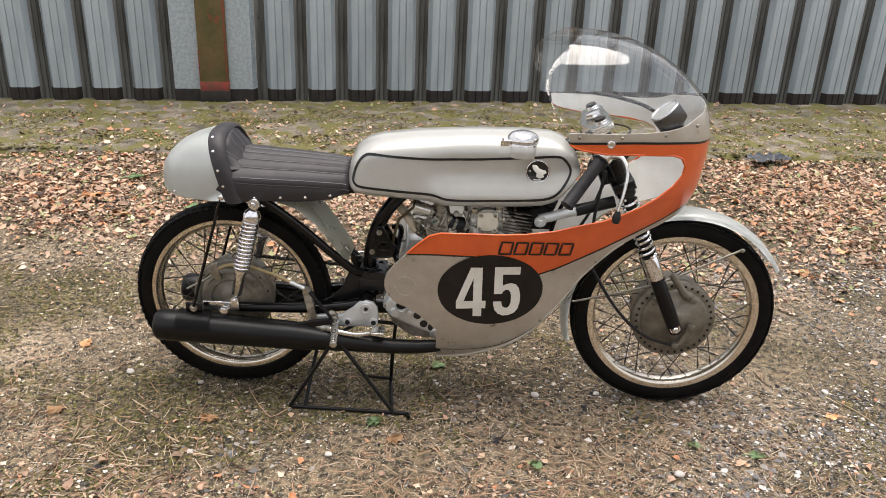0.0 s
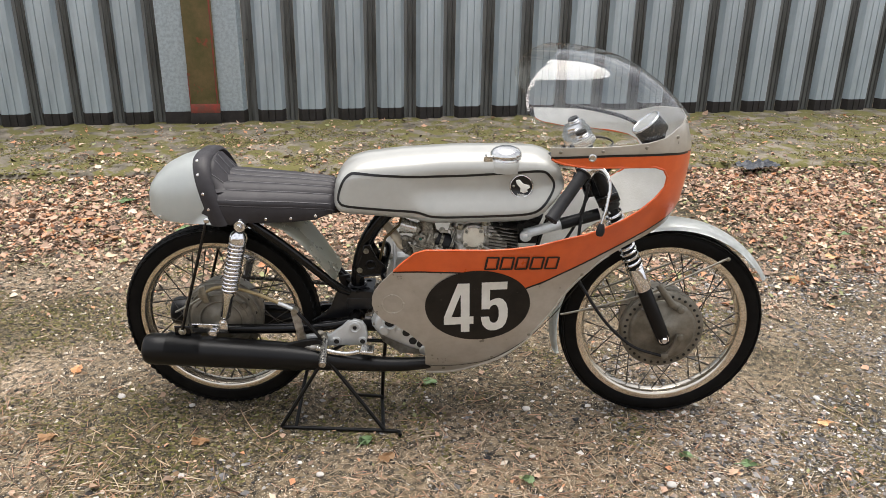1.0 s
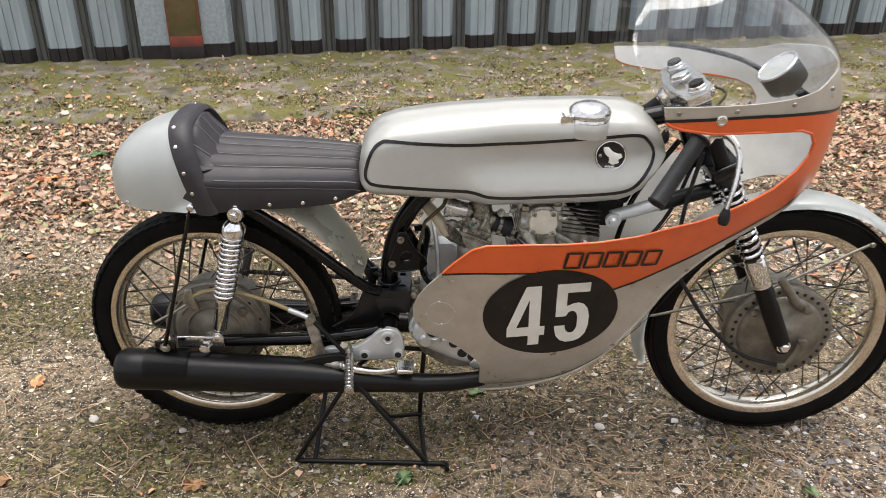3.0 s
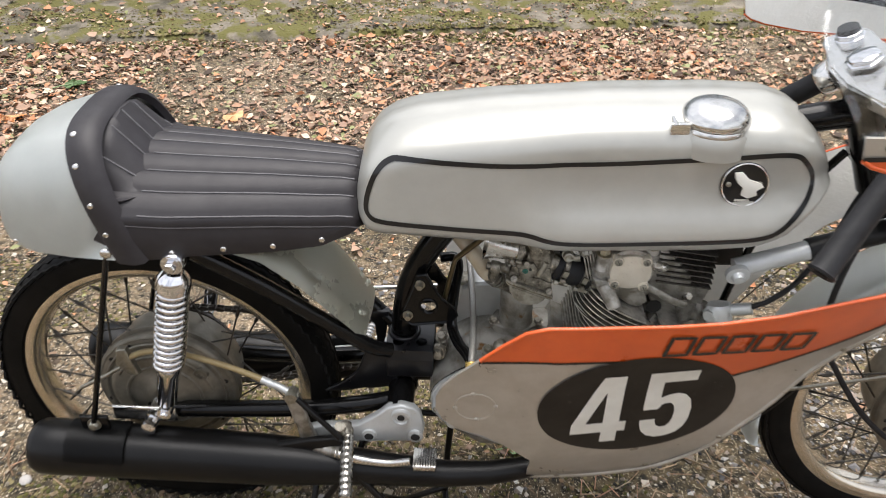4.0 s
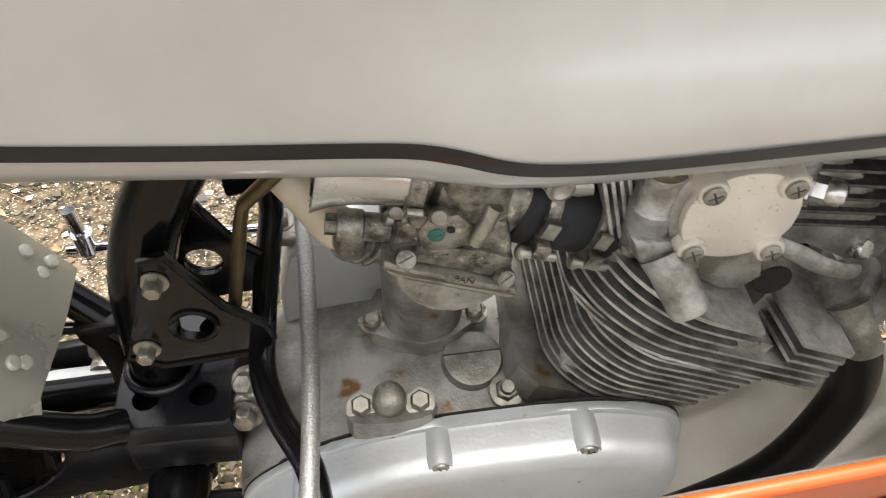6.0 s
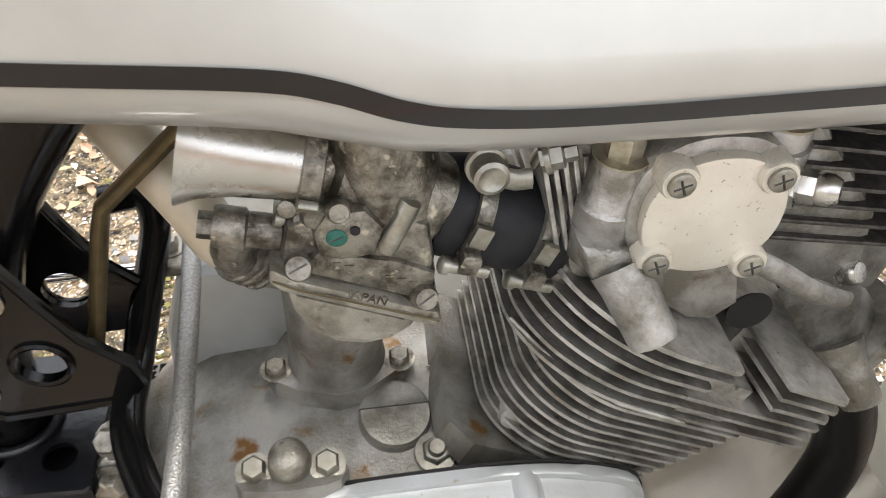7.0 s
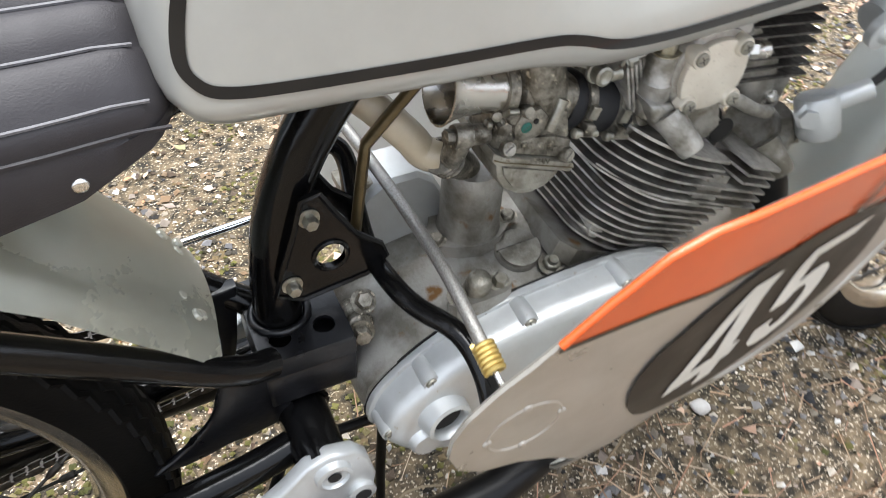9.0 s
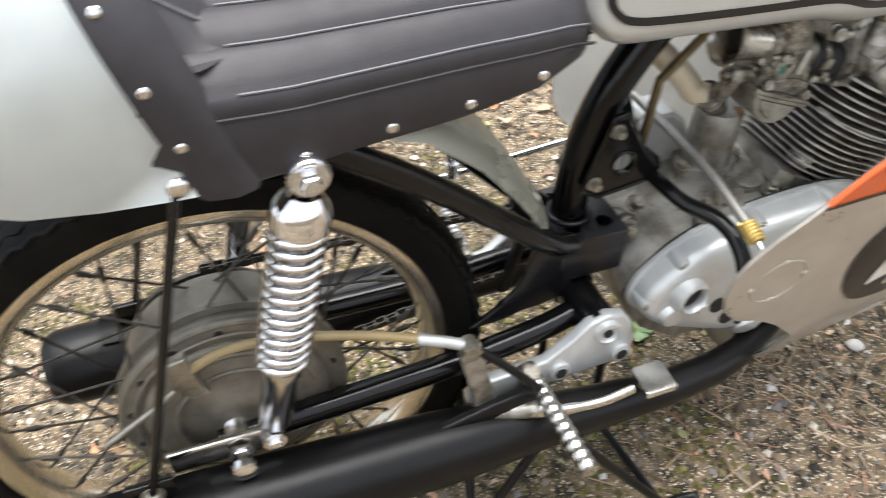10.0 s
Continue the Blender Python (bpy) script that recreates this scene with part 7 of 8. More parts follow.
bm = bmesh.new()
lathe(bm, [(0.0172, -0.018), (0.0172, -0.016)], ctr, w, 28)
part("trumpet_bore", bm, DARK, trumpet)


def clamp(c, ax, r0, wd, lug_dir):
    """A worm clamp: band with raised edges, bright tag, screw block and screw."""
    u, v, w = axis_frame(ax)
    d = Vector(lug_dir).normalized()
    d = (d - w * d.dot(w)).normalized()
    side = w.cross(d)
    bm = bmesh.new()
    lathe(bm, [(r0 - 0.0008, 0), (r0 + 0.0012, 0.0006), (r0 + 0.0012, wd - 0.0006), (r0 - 0.0008, wd)], c - w * wd / 2, w, 36)
    band_ob = part("hose_clamp", bm, CARB, carb, "weathered steel hose clamp")
    bm = bmesh.new()
    q = c + d * (r0 + 0.001)
    m = Matrix((w, side, d)).transposed().to_4x4()
    box(bm, (-wd * 0.46, -0.0075, -0.001), (wd * 0.46, 0.004, 0.0028), 0.0008, Matrix.Translation(q + side * -0.004) @ m)
    part("clamp_tag", bm, BOLT, carb, "bright clamp tag")
    bm = bmesh.new()
    box(bm, (-wd * 0.5, 0.002, -0.001), (wd * 0.5, 0.013, 0.0065), 0.0018, Matrix.Translation(q) @ m)
    part("clamp_block", bm, CARB, carb)
    bm = bmesh.new()
    tube(bm, [q + side * 0.012 + d * 0.003 - w * 0.008, q + side * 0.010 + d * 0.0035 + w * 0.010], 0.0030, 10)
    lathe(bm, [(0.0042, 0), (0.0042, 0.003), (0.003, 0.004), (0, 0.004)], q + side * 0.012 + d * 0.003 - w * 0.008, -w, 12)
    part("clamp_screw", bm, BOLT, carb)
    return band_ob


JA = Vector((0.935, 0.0, -0.355)).normalized()
JC = Vector((0.0165, 0.0, 0.5600))
clamp(ctr + Vector((0.003, 0, -0.001)), (0.975, -0.02, -0.22), 0.0192, 0.009, (0, -0.75, -0.65))
clamp(JC, JA, 0.0240, 0.0085, (0, -1.0, -0.05))
clamp(JC + JA * 0.0315, JA, 0.0240, 0.0085, (0, -1.0, -0.05))
bm = bmesh.new()
lathe(bm, [(0.0222, -0.016), (0.0242, -0.013), (0.0242, -0.007), (0.0228, -0.004), (0.0228, 0.006), (0.0238, 0.010), (0.0238, 0.021), (0.0228, 0.026), (0.0228, 0.036), (0.0242, 0.040), (0.0235, 0.045)], JC, JA, 36)
part("rubber_joint", bm, GRIP, carb, "black rubber carburettor joint")
bm = bmesh.new()
lathe(bm, [(0.0235, 0), (0.0250, 0.002), (0.0250, 0.007), (0.019, 0.012), (0.019, 0.024)], JC + JA * 0.0445, JA, 30)
part("inlet_stub", bm, CAST, carb)
bm = bmesh.new()
lathe(bm, [(0.0205, -0.002), (0.0222, 0.002), (0.0222, 0.008), (0.0205, 0.010)], JC - JA * 0.026, JA, 32)
part("spigot_ring", bm, CARB, carb)
bm = bmesh.new()
lathe(bm, [(0.0060, 0.0), (0.0060, 0.006)], (-0.0985, CY - 0.011, 0.5690), (1, 0, -0.2), 6)
lathe(bm, [(0.0085, 0.006), (0.0092, 0.008), (0.0092, 0.019), (0.0078, 0.020), (0.0078, 0.034)], (-0.0985, CY - 0.011, 0.5690), (1, 0, -0.2), 20)
part("banjo_bolt", bm, CARB, carb, "dark union with hexagon end")
bm = bmesh.new()
tube(bm, smooth_path([(-0.084, CY - 0.010, 0.565), (-0.088, CY - 0.006, 0.550), (-0.087, CY + 0.002, 0.538)], 4), 0.0088, 14)
part("fuel_union", bm, CARB, carb)
bolts("bowl_screw", [(-0.0580, CY - 0.0285, 0.5585)], (0, -0.9, 0.5), CARB, carb, 0.0060, 0.0055, "slot")
bolts("bowl_screw", [(-0.0065, CY - 0.0255, 0.5355)], (0.2, -0.9, 0.4), CARB, carb, 0.0058, 0.0075, "slot")
bolts("jet_screw", [(-0.0680, CY - 0.0135, 0.5625), (-0.0420, CY - 0.0262, 0.5710)], NEAR, GREEN, carb, 0.0044, 0.0018, "slot")
bm = bmesh.new()
lathe(bm, [(0.0042, 0), (0.0042, 0.019), (0.0036, 0.021), (0, 0.021)], (-0.0130, CY - 0.0245, 0.5815), (-0.0098, -0.003, -0.0190), 14)
lathe(bm, [(0.0046, -0.002), (0.0046, 0.003), (0, 0.003)], (-0.0130, CY - 0.0240, 0.5825), (0.0098, 0.003, 0.0190), 14)
part("throttle_stop", bm, BOLT, carb, "bright throttle stop screw")
bm = bmesh.new()
lathe(bm, [(0.0062, 0), (0.0062, 0.007), (0.0045, 0.009), (0, 0.009)], (-0.0500, CY - 0.016, 0.5790), NEAR, 14)
lathe(bm, [(0.0052, 0), (0.0052, 0.009), (0.004, 0.011), (0, 0.011)], (-0.0415, CY - 0.017, 0.5805), (0.1, -1, 0.3), 12)
lathe(bm, [(0.0038, 0), (0.0038, 0.007), (0, 0.008)], (-0.0600, CY - 0.012, 0.5780), (-0.2, -1, 0.3), 12)
part("adjuster", bm, CARB, carb)
bm = bmesh.new()
lathe(bm, [(0.0022, 0), (0.0022, 0.001)], (-0.0345, CY - 0.0268, 0.5745), NEAR, 12)
part("air_hole", bm, DARK, carb)
bm = bmesh.new()
slab(bm, [(-0.050, 0.559), (-0.040, 0.557), (-0.026, 0.560), (-0.022, 0.574), (-0.030, 0.584), (-0.046, 0.583), (-0.052, 0.573)], CY - 0.0270, CY - 0.01, 0.0035)
part("side_casting", bm, CARB, carb, sharp=40)
bm = bmesh.new()
slab(bm, [(-0.060, 0.5535), (-0.003, 0.5310), (-0.001, 0.548), (-0.018, 0.556), (-0.05, 0.563)], CY - 0.0265, CY - 0.015, 0.002)
part("maker_plate", bm, CARB, carb, sharp=40)
# throttle lever and cable stop over the joint
bm = bmesh.new()
lathe(bm, [(0.0088, 0), (0.0088, 0.003), (0.0074, 0.0035), (0.0074, 0.012), (0.0055, 0.013), (0.0035, 0.0115), (0, 0.0115)], (0.019, -0.018, 0.5955), (0.05, -1, 0.1), 20)
tube(bm, [(0.019, -0.025, 0.5955), (0.030, -0.0262, 0.5930), (0.0365, -0.026, 0.5935)], 0.0050, 8, flat=0.7)
part("throttle_lever", bm, BOLT, carb, "zinc throttle spindle and lever")
bm = bmesh.new()
tube(bm, [(0.0375, -0.022, 0.598), (0.0415, -0.023, 0.608), (0.0445, -0.022, 0.618)], 0.0040, 8, flat=0.5)
lathe(bm, [(0.0060, 0), (0.0060, 0.009), (0.004, 0.010), (0.004, 0.015)], (0.040, -0.023, 0.601), (1, -0.2, 0.35), 6)
lathe(bm, [(0.0072, 0), (0.0072, 0.0025)], (0.0415, -0.0235, 0.6015), (1, -0.2, 0.35), 14)
part("cable_stop", bm, BOLT, carb, "zinc cable stop")
# raised marks on the bowl flange
fc = bpy.data.curves.new("mark", "FONT")
fc.body, fc.size, fc.extrude, fc.align_x = "JAPAN", 0.0062, 0.0004, "CENTER"
mk = new("mark", fc)
mk.data.materials.append(CARB)
mk.parent = carb
mk.matrix_basis = pose(-0.031, CY - 0.0311, 0.5385, 90, 21.5, 0)
bm = bmesh.new()
for k, (x, z) in enumerate(((-0.0445, 0.5535), (-0.0395, 0.5515), (-0.0225, 0.5445), (-0.0175, 0.5425), (-0.0125, 0.5405))):
    box(bm, (x, CY - 0.0272, z), (x + 0.0038, CY - 0.026, z + 0.0042))
part("raised_bar", bm, CARB, carb)
oc = bpy.data.curves.new("mark", "FONT")
oc.body, oc.size, oc.extrude = "OIL", 0.0075, 0.0004
ol = new("mark", oc)
ol.data.materials.append(DECK)
ol.parent = engine
ol.matrix_basis = Matrix.Translation((0.012, 0.028, 0.4115)) @ TOPN.to_track_quat("Z", "Y").to_matrix().to_4x4() @ pose(0, 0, 0, 0, 0, 100)
for j in range(3):
    bm = bmesh.new()
    for k in range(7):
        box(bm, (-0.0012, -0.0015, 0), (0.0018, 0.0012, 0.0005), 0, Matrix.Translation((0.0195 + 0.0052 * j, 0.028 - 0.0046 * k, 0.4112 - 0.0014 * k)))
    part("raised_bar", bm, DECK, engine)

# front of the head: exhaust port, union, and the box beyond it
bm = bmesh.new()
slab(bm, [(0.19, 0.505), (0.205, 0.495), (0.232, 0.500), (0.242, 0.535), (0.225, 0.585), (0.18, 0.615)], -0.010, 0.085, 0.007)
part("head_front", bm, CAST, head, sharp=40)
bm = bmesh.new()
lathe(bm, [(0.026, 0), (0.024, 0.018), (0.033, 0.02), (0.033, 0.028), (0.02, 0.03), (0, 0.03)], (0.208, -0.002, 0.485), (0.75, -0.1, -0.65), 26)
part("exhaust_port", bm, CAST, head)
bolts("port_nut", [(0.240, -0.026, 0.478), (0.216, -0.027, 0.452)], (0.75, -0.1, -0.65), BOLT, head, 0.006, 0.010)
bm = bmesh.new()
lathe(bm, [(0.0165, 0), (0.019, 0.004), (0.019, 0.034), (0.016, 0.038), (0, 0.038)], (0.2495, -0.030, 0.520), (0.1, -0.35, -0.93), 26)
lathe(bm, [(0.0125, 0), (0.0125, 0.020), (0.009, 0.021), (0.009, 0.05)], (0.248, -0.032, 0.508), (0.85, -0.3, 0.35), 20)
lathe(bm, [(0.013, 0), (0.013, 0.006), (0.009, 0.008), (0.009, 0.014), (0, 0.014)], (0.240, -0.036, 0.507), (-0.6, -0.75, 0.1), 6)
part("tacho_drive", bm, COVER, engine, "grey alloy tachometer drive with union")
# black block added where only shade shows between tank and engine
bm = bmesh.new()
box(bm, (-0.10, 0.012, 0.628), (0.27, 0.062, 0.672), 0.01)
part("tank_tunnel", bm, MATTE, frame_ob, "black block added for the shade under the tank")
# exhaust down pipes, cables, damper, coils behind
for side in (-1, 1):
    bm = bmesh.new()
    tube(bm, smooth_path([(0.215, C + side * 0.034, 0.452), (0.240, C + side * 0.04, 0.425), (0.250, C + side * 0.046, 0.365), (0.218, C + side * 0.056, 0.285), (0.15, C + side * 0.062, 0.237), (0.11, C + side * 0.06, 0.221)], 5), 0.0165, 18)
    part("down_pipe", bm, MATTE, engine, "black exhaust down pipe")
bm = bmesh.new()
tube(bm, smooth_path([(0.288, -0.045, 0.525), (0.32, -0.04, 0.538), (0.36, -0.02, 0.56), (0.40, 0.0, 0.62), (0.44, 0.02, 0.71), (0.53, 0.02, 0.83)], 5), 0.0042, 10)
part("tacho_cable", bm, GRIP, bike, "black cable")
bm = bmesh.new()
tube(bm, [(0.250, -0.052, 0.602), (0.352, -0.040, 0.628)], 0.0140, 18)
lathe(bm, [(0.0165, 0), (0.0165, 0.008), (0.010, 0.009), (0.007, 0.016), (0, 0.017)], (0.252, -0.060, 0.600), (0, -1, -0.2), 20)
damper = part("steering_damper", bm, COVER, bike, "alloy steering damper with black sleeve")
bm = bmesh.new()
tube(bm, [(0.349, -0.0405, 0.6275), (0.455, -0.03, 0.656)], 0.0165, 16)
part("sleeve", bm, MATTE, damper)
bm = bmesh.new()
box(bm, (0.175, 0.05, 0.53), (0.30, 0.10, 0.672), 0.008)
tube(bm, [(0.18, 0.05, 0.640), (0.26, 0.05, 0.620)], 0.026, 18)
tube(bm, [(0.25, 0.03, 0.64), (0.30, 0.03, 0.62)], 0.022, 14)
part("ignition_coil", bm, MATTE, engine, "black ignition coil under the tank")
bm = bmesh.new()
tube(bm, smooth_path([(0.40, C + 0.021, 0.74), (0.33, C + 0.035, 0.62), (0.30, C + 0.035, 0.53), (0.27, C + 0.035, 0.36)], 5), 0.006, 12)
part("down_tube", bm, FRAME, frame_ob)
# flat strap bent from the trumpet to the gusset, braided line with brass spring
bm = bmesh.new()
strap = [(-0.098, 0.016, 0.622), (-0.1047, 0.0215, 0.594), (-0.146, 0.0215, 0.5535), (-0.1495, 0.019, 0.541), (-0.1632, 0.0112, 0.481), (-0.168, 0.010, 0.462)]
tube(bm, strap, 0.0056, 8, flat=0.75)
part("steel_strap", bm, RUSTY, engine, "bent bronze-coloured steel strap")
bm = bmesh.new()
tube(bm, smooth_path([(-0.118, -0.122, 0.4665), (-0.1165, -0.080, 0.474), (-0.1166, -0.034, 0.4806), (-0.1195, 0.03, 0.4855), (-0.124, 0.09, 0.490), (-0.13, 0.15, 0.495)], 4), 0.0053, 12)
line_ob = part("braided_line", bm, BRAID, bike, "braided steel line with brass spring end")
bm = bmesh.new()
p0, p1 = Vector((-0.1182, -0.141, 0.4610)), Vector((-0.1178, -0.119, 0.4672))
u, v, w = axis_frame(p1 - p0)
tube(bm, [p0 + w * 0.023 * k / 72 + (u * math.cos(k * 2 * math.pi / 12) + v * math.sin(k * 2 * math.pi / 12)) * 0.0072 for k in range(73)], 0.0021, 7)
part("brass_spring", bm, BRASS, line_ob, "yellow brass spring")
bm = bmesh.new()
tube(bm, smooth_path([(-0.118, -0.138, 0.4615), (-0.1165, -0.150, 0.4555), (-0.111, -0.155, 0.4495), (-0.109, -0.160, 0.4535)], 4), 0.0025, 8)
part("hook", bm, POLISH, line_ob)

# ---- controls, pivot, pegs, chain, bars ----
for side in (-1, 1):
    bm = bmesh.new()
    lathe(bm, [(0.026, 0), (0.026, 0.008), (0.0225, 0.010), (0.0225, 0.075)], (-0.233, C + side * 0.018, 0.312), (0, side, 0), 26)
    part("pivot_tube", bm, FRAME, frame_ob, "black swinging arm pivot tube")
    bm = bmesh.new()
    hang = [(-0.392, 0.256), (-0.388, 0.274), (-0.365, 0.283), (-0.30, 0.288), (-0.268, 0.312), (-0.25, 0.330), (-0.229, 0.336), (-0.208, 0.330), (-0.197, 0.314), (-0.192, 0.285), (-0.196, 0.264), (-0.212, 0.255), (-0.29, 0.252), (-0.38, 0.247)]
    y0 = C + side * 0.093
    slab(bm, hang, y0 - 0.0075, y0 + 0.0075, 0.003)
    h = part("footrest_hanger", bm, COVER, bike, "cast alloy footrest hanger")
    bm = bmesh.new()
    lathe(bm, [(0.0165, 0), (0.0155, 0.006), (0.012, 0.007), (0.011, 0.004), (0, 0.004)], (-0.229, y0 + side * 0.0075, 0.313), (0, side, 0), 24)
    part("hanger_boss", bm, COVER, h)
    for x, z in ((-0.207, 0.270), (-0.283, 0.268)):
        bm = bmesh.new()
        lathe(bm, [(0.0125, 0), (0.0125, 0.004), (0.009, 0.005)], (x, y0 + side * 0.0075, z), (0, side, 0), 20)
        part("hanger_boss", bm, COVER, h)
    for x, z, r in ((-0.229, 0.313, 0.006), (-0.207, 0.270, 0.0075), (-0.283, 0.268, 0.0075)):
        bm = bmesh.new()
        lathe(bm, [(r, 0), (r, 0.001)], (x, y0 + side * (0.0118 if r < 0.007 else 0.0122), z), (0, side, 0), 16)
        part("bolt_recess", bm, DARK, h)
    # footpeg
    a, b = Vector((-0.318, C + side * 0.10, 0.276)), Vector((-0.306, C + side * 0.226, 0.258))
    bm = bmesh.new()
    n = 64
    tube(bm, [a.lerp(b, k / n) for k in range(n + 1)], [0.0075 if k < 7 else 0.0104 + 0.0005 * math.sin(k * 1.1) for k in range(n)] + [0.0085], 14)
    part("footpeg", bm, SPUN, h, "knurled alloy footpeg")
    bm = bmesh.new()
    lathe(bm, [(0.0125, 0), (0.0135, 0.004), (0.0135, 0.02), (0.011, 0.024)], (-0.322, C + side * 0.092, 0.279), (0.05, side, -0.1), 18)
    lathe(bm, [(0.009, 0), (0.009, 0.02)], (-0.328, C + side * 0.112, 0.285), (0.1, side * 0.3, 1), 12)
    part("peg_clamp", bm, CARB, h)

bm = bmesh.new()
slab(bm, [(-0.408, 0.362), (-0.400, 0.376), (-0.386, 0.374), (-0.380, 0.345), (-0.374, 0.305), (-0.364, 0.27), (-0.372, 0.25), (-0.39, 0.252), (-0.396, 0.30)], -0.102, -0.09, 0.003)
tube(bm, [(-0.384, -0.098, 0.262), (-0.355, -0.104, 0.258), (-0.325, -0.116, 0.262)], 0.0105, 12)
lev = part("brake_lever_arm", bm, CAST, bike, "grey alloy rear brake linkage arm")
bm = bmesh.new()
lathe(bm, [(0.010, 0), (0.010, 0.02)], (-0.397, -0.107, 0.370), (0, 1, 0), 16)
part("clevis", bm, BOLT, lev)
bm = bmesh.new()
lathe(bm, [(0.0085, 0), (0.0085, 0.014), (0, 0.016)], (-0.347, -0.108, 0.247), (0, -0.6, -0.4), 14)
part("pivot_bolt", bm, BOLT, lev)
bm = bmesh.new()
tube(bm, smooth_path([(-0.335, -0.118, 0.262), (-0.30, -0.121, 0.253), (-0.25, -0.124, 0.249), (-0.212, -0.125, 0.257)], 4), [0.0085] * 6 + [0.007] * 7, 12, flat=0.7)
pedal = part("brake_pedal", bm, POLISH, lev, "polished alloy brake pedal")
bm = bmesh.new()
box(bm, (-0.207, -0.146, 0.259), (-0.170, -0.106, 0.269), 0.003)
pad = part("pedal_pad", bm, POLISH, pedal, "ribbed alloy pedal pad")
bm = bmesh.new()
for k in range(8):
    box(bm, (-0.2045 + k * 0.0042, -0.144, 0.2692), (-0.2022 + k * 0.0042, -0.108, 0.2712))
tagged(part("pad_rib", bm, POLISH, pedal), kind="stuff")
bm = bmesh.new()
tube(bm, smooth_path([(-0.665, -0.062, 0.405), (-0.62, -0.066, 0.425), (-0.56, -0.072, 0.424), (-0.49, -0.078, 0.405), (-0.44, -0.082, 0.384)], 5), 0.0048, 10)
cab = part("brake_cable", bm, CABLE, bike, "tan sheathed rear brake cable")
bm = bmesh.new()
tube(bm, [(-0.446, -0.0815, 0.386), (-0.418, -0.088, 0.378), (-0.40, -0.094, 0.372)], 0.0062, 10)
part("ferrule", bm, COVER, cab)
bm = bmesh.new()
tube(bm, smooth_path([(-0.388, -0.103, 0.368), (-0.365, -0.11, 0.345), (-0.34, -0.113, 0.315), (-0.325, -0.115, 0.295)], 5), 0.0048, 10)
part("return_spring", bm, MATTE, cab)
# drum arm, spindle spacer and details on the rear plate
bm = bmesh.new()
slab(bm, [(-0.682, 0.395), (-0.676, 0.425), (-0.660, 0.428), (-0.655, 0.40), (-0.648, 0.375), (-0.664, 0.372)], -0.068, -0.056, 0.002)
tube(bm, [(-0.66, -0.062, 0.398), (-0.70, -0.066, 0.372), (-0.75, -0.07, 0.345)], 0.0035, 8)
part("cam_lever", bm, BOLT, rdrum, "zinc brake cam lever")
bm = bmesh.new()
lathe(bm, [(0.022, 0), (0.02, 0.012), (0.0125, 0.02), (0.0125, 0.05)], (RX, -0.03, RZ + 0.004), NEAR, 22)
part("axle_spacer", bm, POLISH, rdrum)
bm = bmesh.new()
tube(bm, [(RX + 0.008 + 0.082 * math.cos(t), -0.0385, RZ + 0.012 + 0.082 * math.sin(t)) for t in np.linspace(0.2, 2.6, 24)], 0.0028, 8)
lathe(bm, [(0.013, 0), (0.011, 0.006), (0.006, 0.0065), (0.006, 0.004), (0, 0.004)], (RX + 0.075, -0.036, RZ + 0.06), NEAR, 20)
part("plate_rib", bm, DRUM, rdrum)
for rr, yy in ((0.112, -0.026), (0.101, -0.0295), (0.062, -0.042)):
    bm = bmesh.new()
    tube(bm, [(RX + 0.008 + rr * math.cos(t), yy, RZ + 0.012 + rr * math.sin(t)) for t in np.linspace(0, 2 * math.pi, 56, endpoint=False)], 0.0028, 7, closed=True)
    part("drum_ring", bm, DRUM, rdrum)
# front plate: torque arm, cam levers
bm = bmesh.new()
tube(bm, [(FX - 0.035, -0.052, FZ + 0.155), (FX + 0.01, -0.056, FZ + 0.095), (FX + 0.035, -0.058, FZ + 0.078)], [0.009, 0.011, 0.009], 10, flat=0.45)
lathe(bm, [(0.010, 0), (0.010, 0.012), (0.006, 0.014), (0, 0.014)], (FX + 0.035, -0.054, FZ + 0.08), NEAR, 18)
part("torque_arm", bm, DRUM, fdrum, "grey alloy torque arm")
bm = bmesh.new()
slab(bm, [(FX + 0.032, FZ + 0.0), (FX + 0.052, FZ + 0.0), (FX + 0.046, FZ - 0.03), (FX + 0.022, FZ - 0.068), (FX + 0.008, FZ - 0.064), (FX + 0.026, FZ - 0.028)], -0.064, -0.054, 0.002)
lathe(bm, [(0.0105, 0), (0.0105, 0.010), (0.005, 0.012), (0, 0.012)], (FX + 0.042, -0.058, FZ - 0.008), NEAR, 16)
box(bm, (FX - 0.006, -0.066, FZ - 0.078), (FX + 0.014, -0.052, FZ - 0.062), 0.002)
part("cam_lever", bm, DRUM, fdrum)
bm = bmesh.new()
lathe(bm, [(0.012, 0), (0.011, 0.006), (0.006, 0.0065), (0.006, 0.004), (0, 0.004)], (FX - 0.076, -0.046, FZ + 0.062), NEAR, 18)
part("plate_plug", bm, DRUM, fdrum)
bm = bmesh.new()
tube(bm, smooth_path([(FX - 0.003, -0.06, FZ - 0.07), (FX - 0.09, -0.062, FZ - 0.04), (FX - 0.17, -0.064, FZ + 0.03), (FX - 0.235, -0.06, FZ + 0.12), (FX - 0.27, -0.05, FZ + 0.19), (0.40, -0.06, 0.62), (0.41, -0.09, 0.76)], 5), 0.0045, 10)
part("brake_cable", bm, GRIP, bike, "black front brake cable")

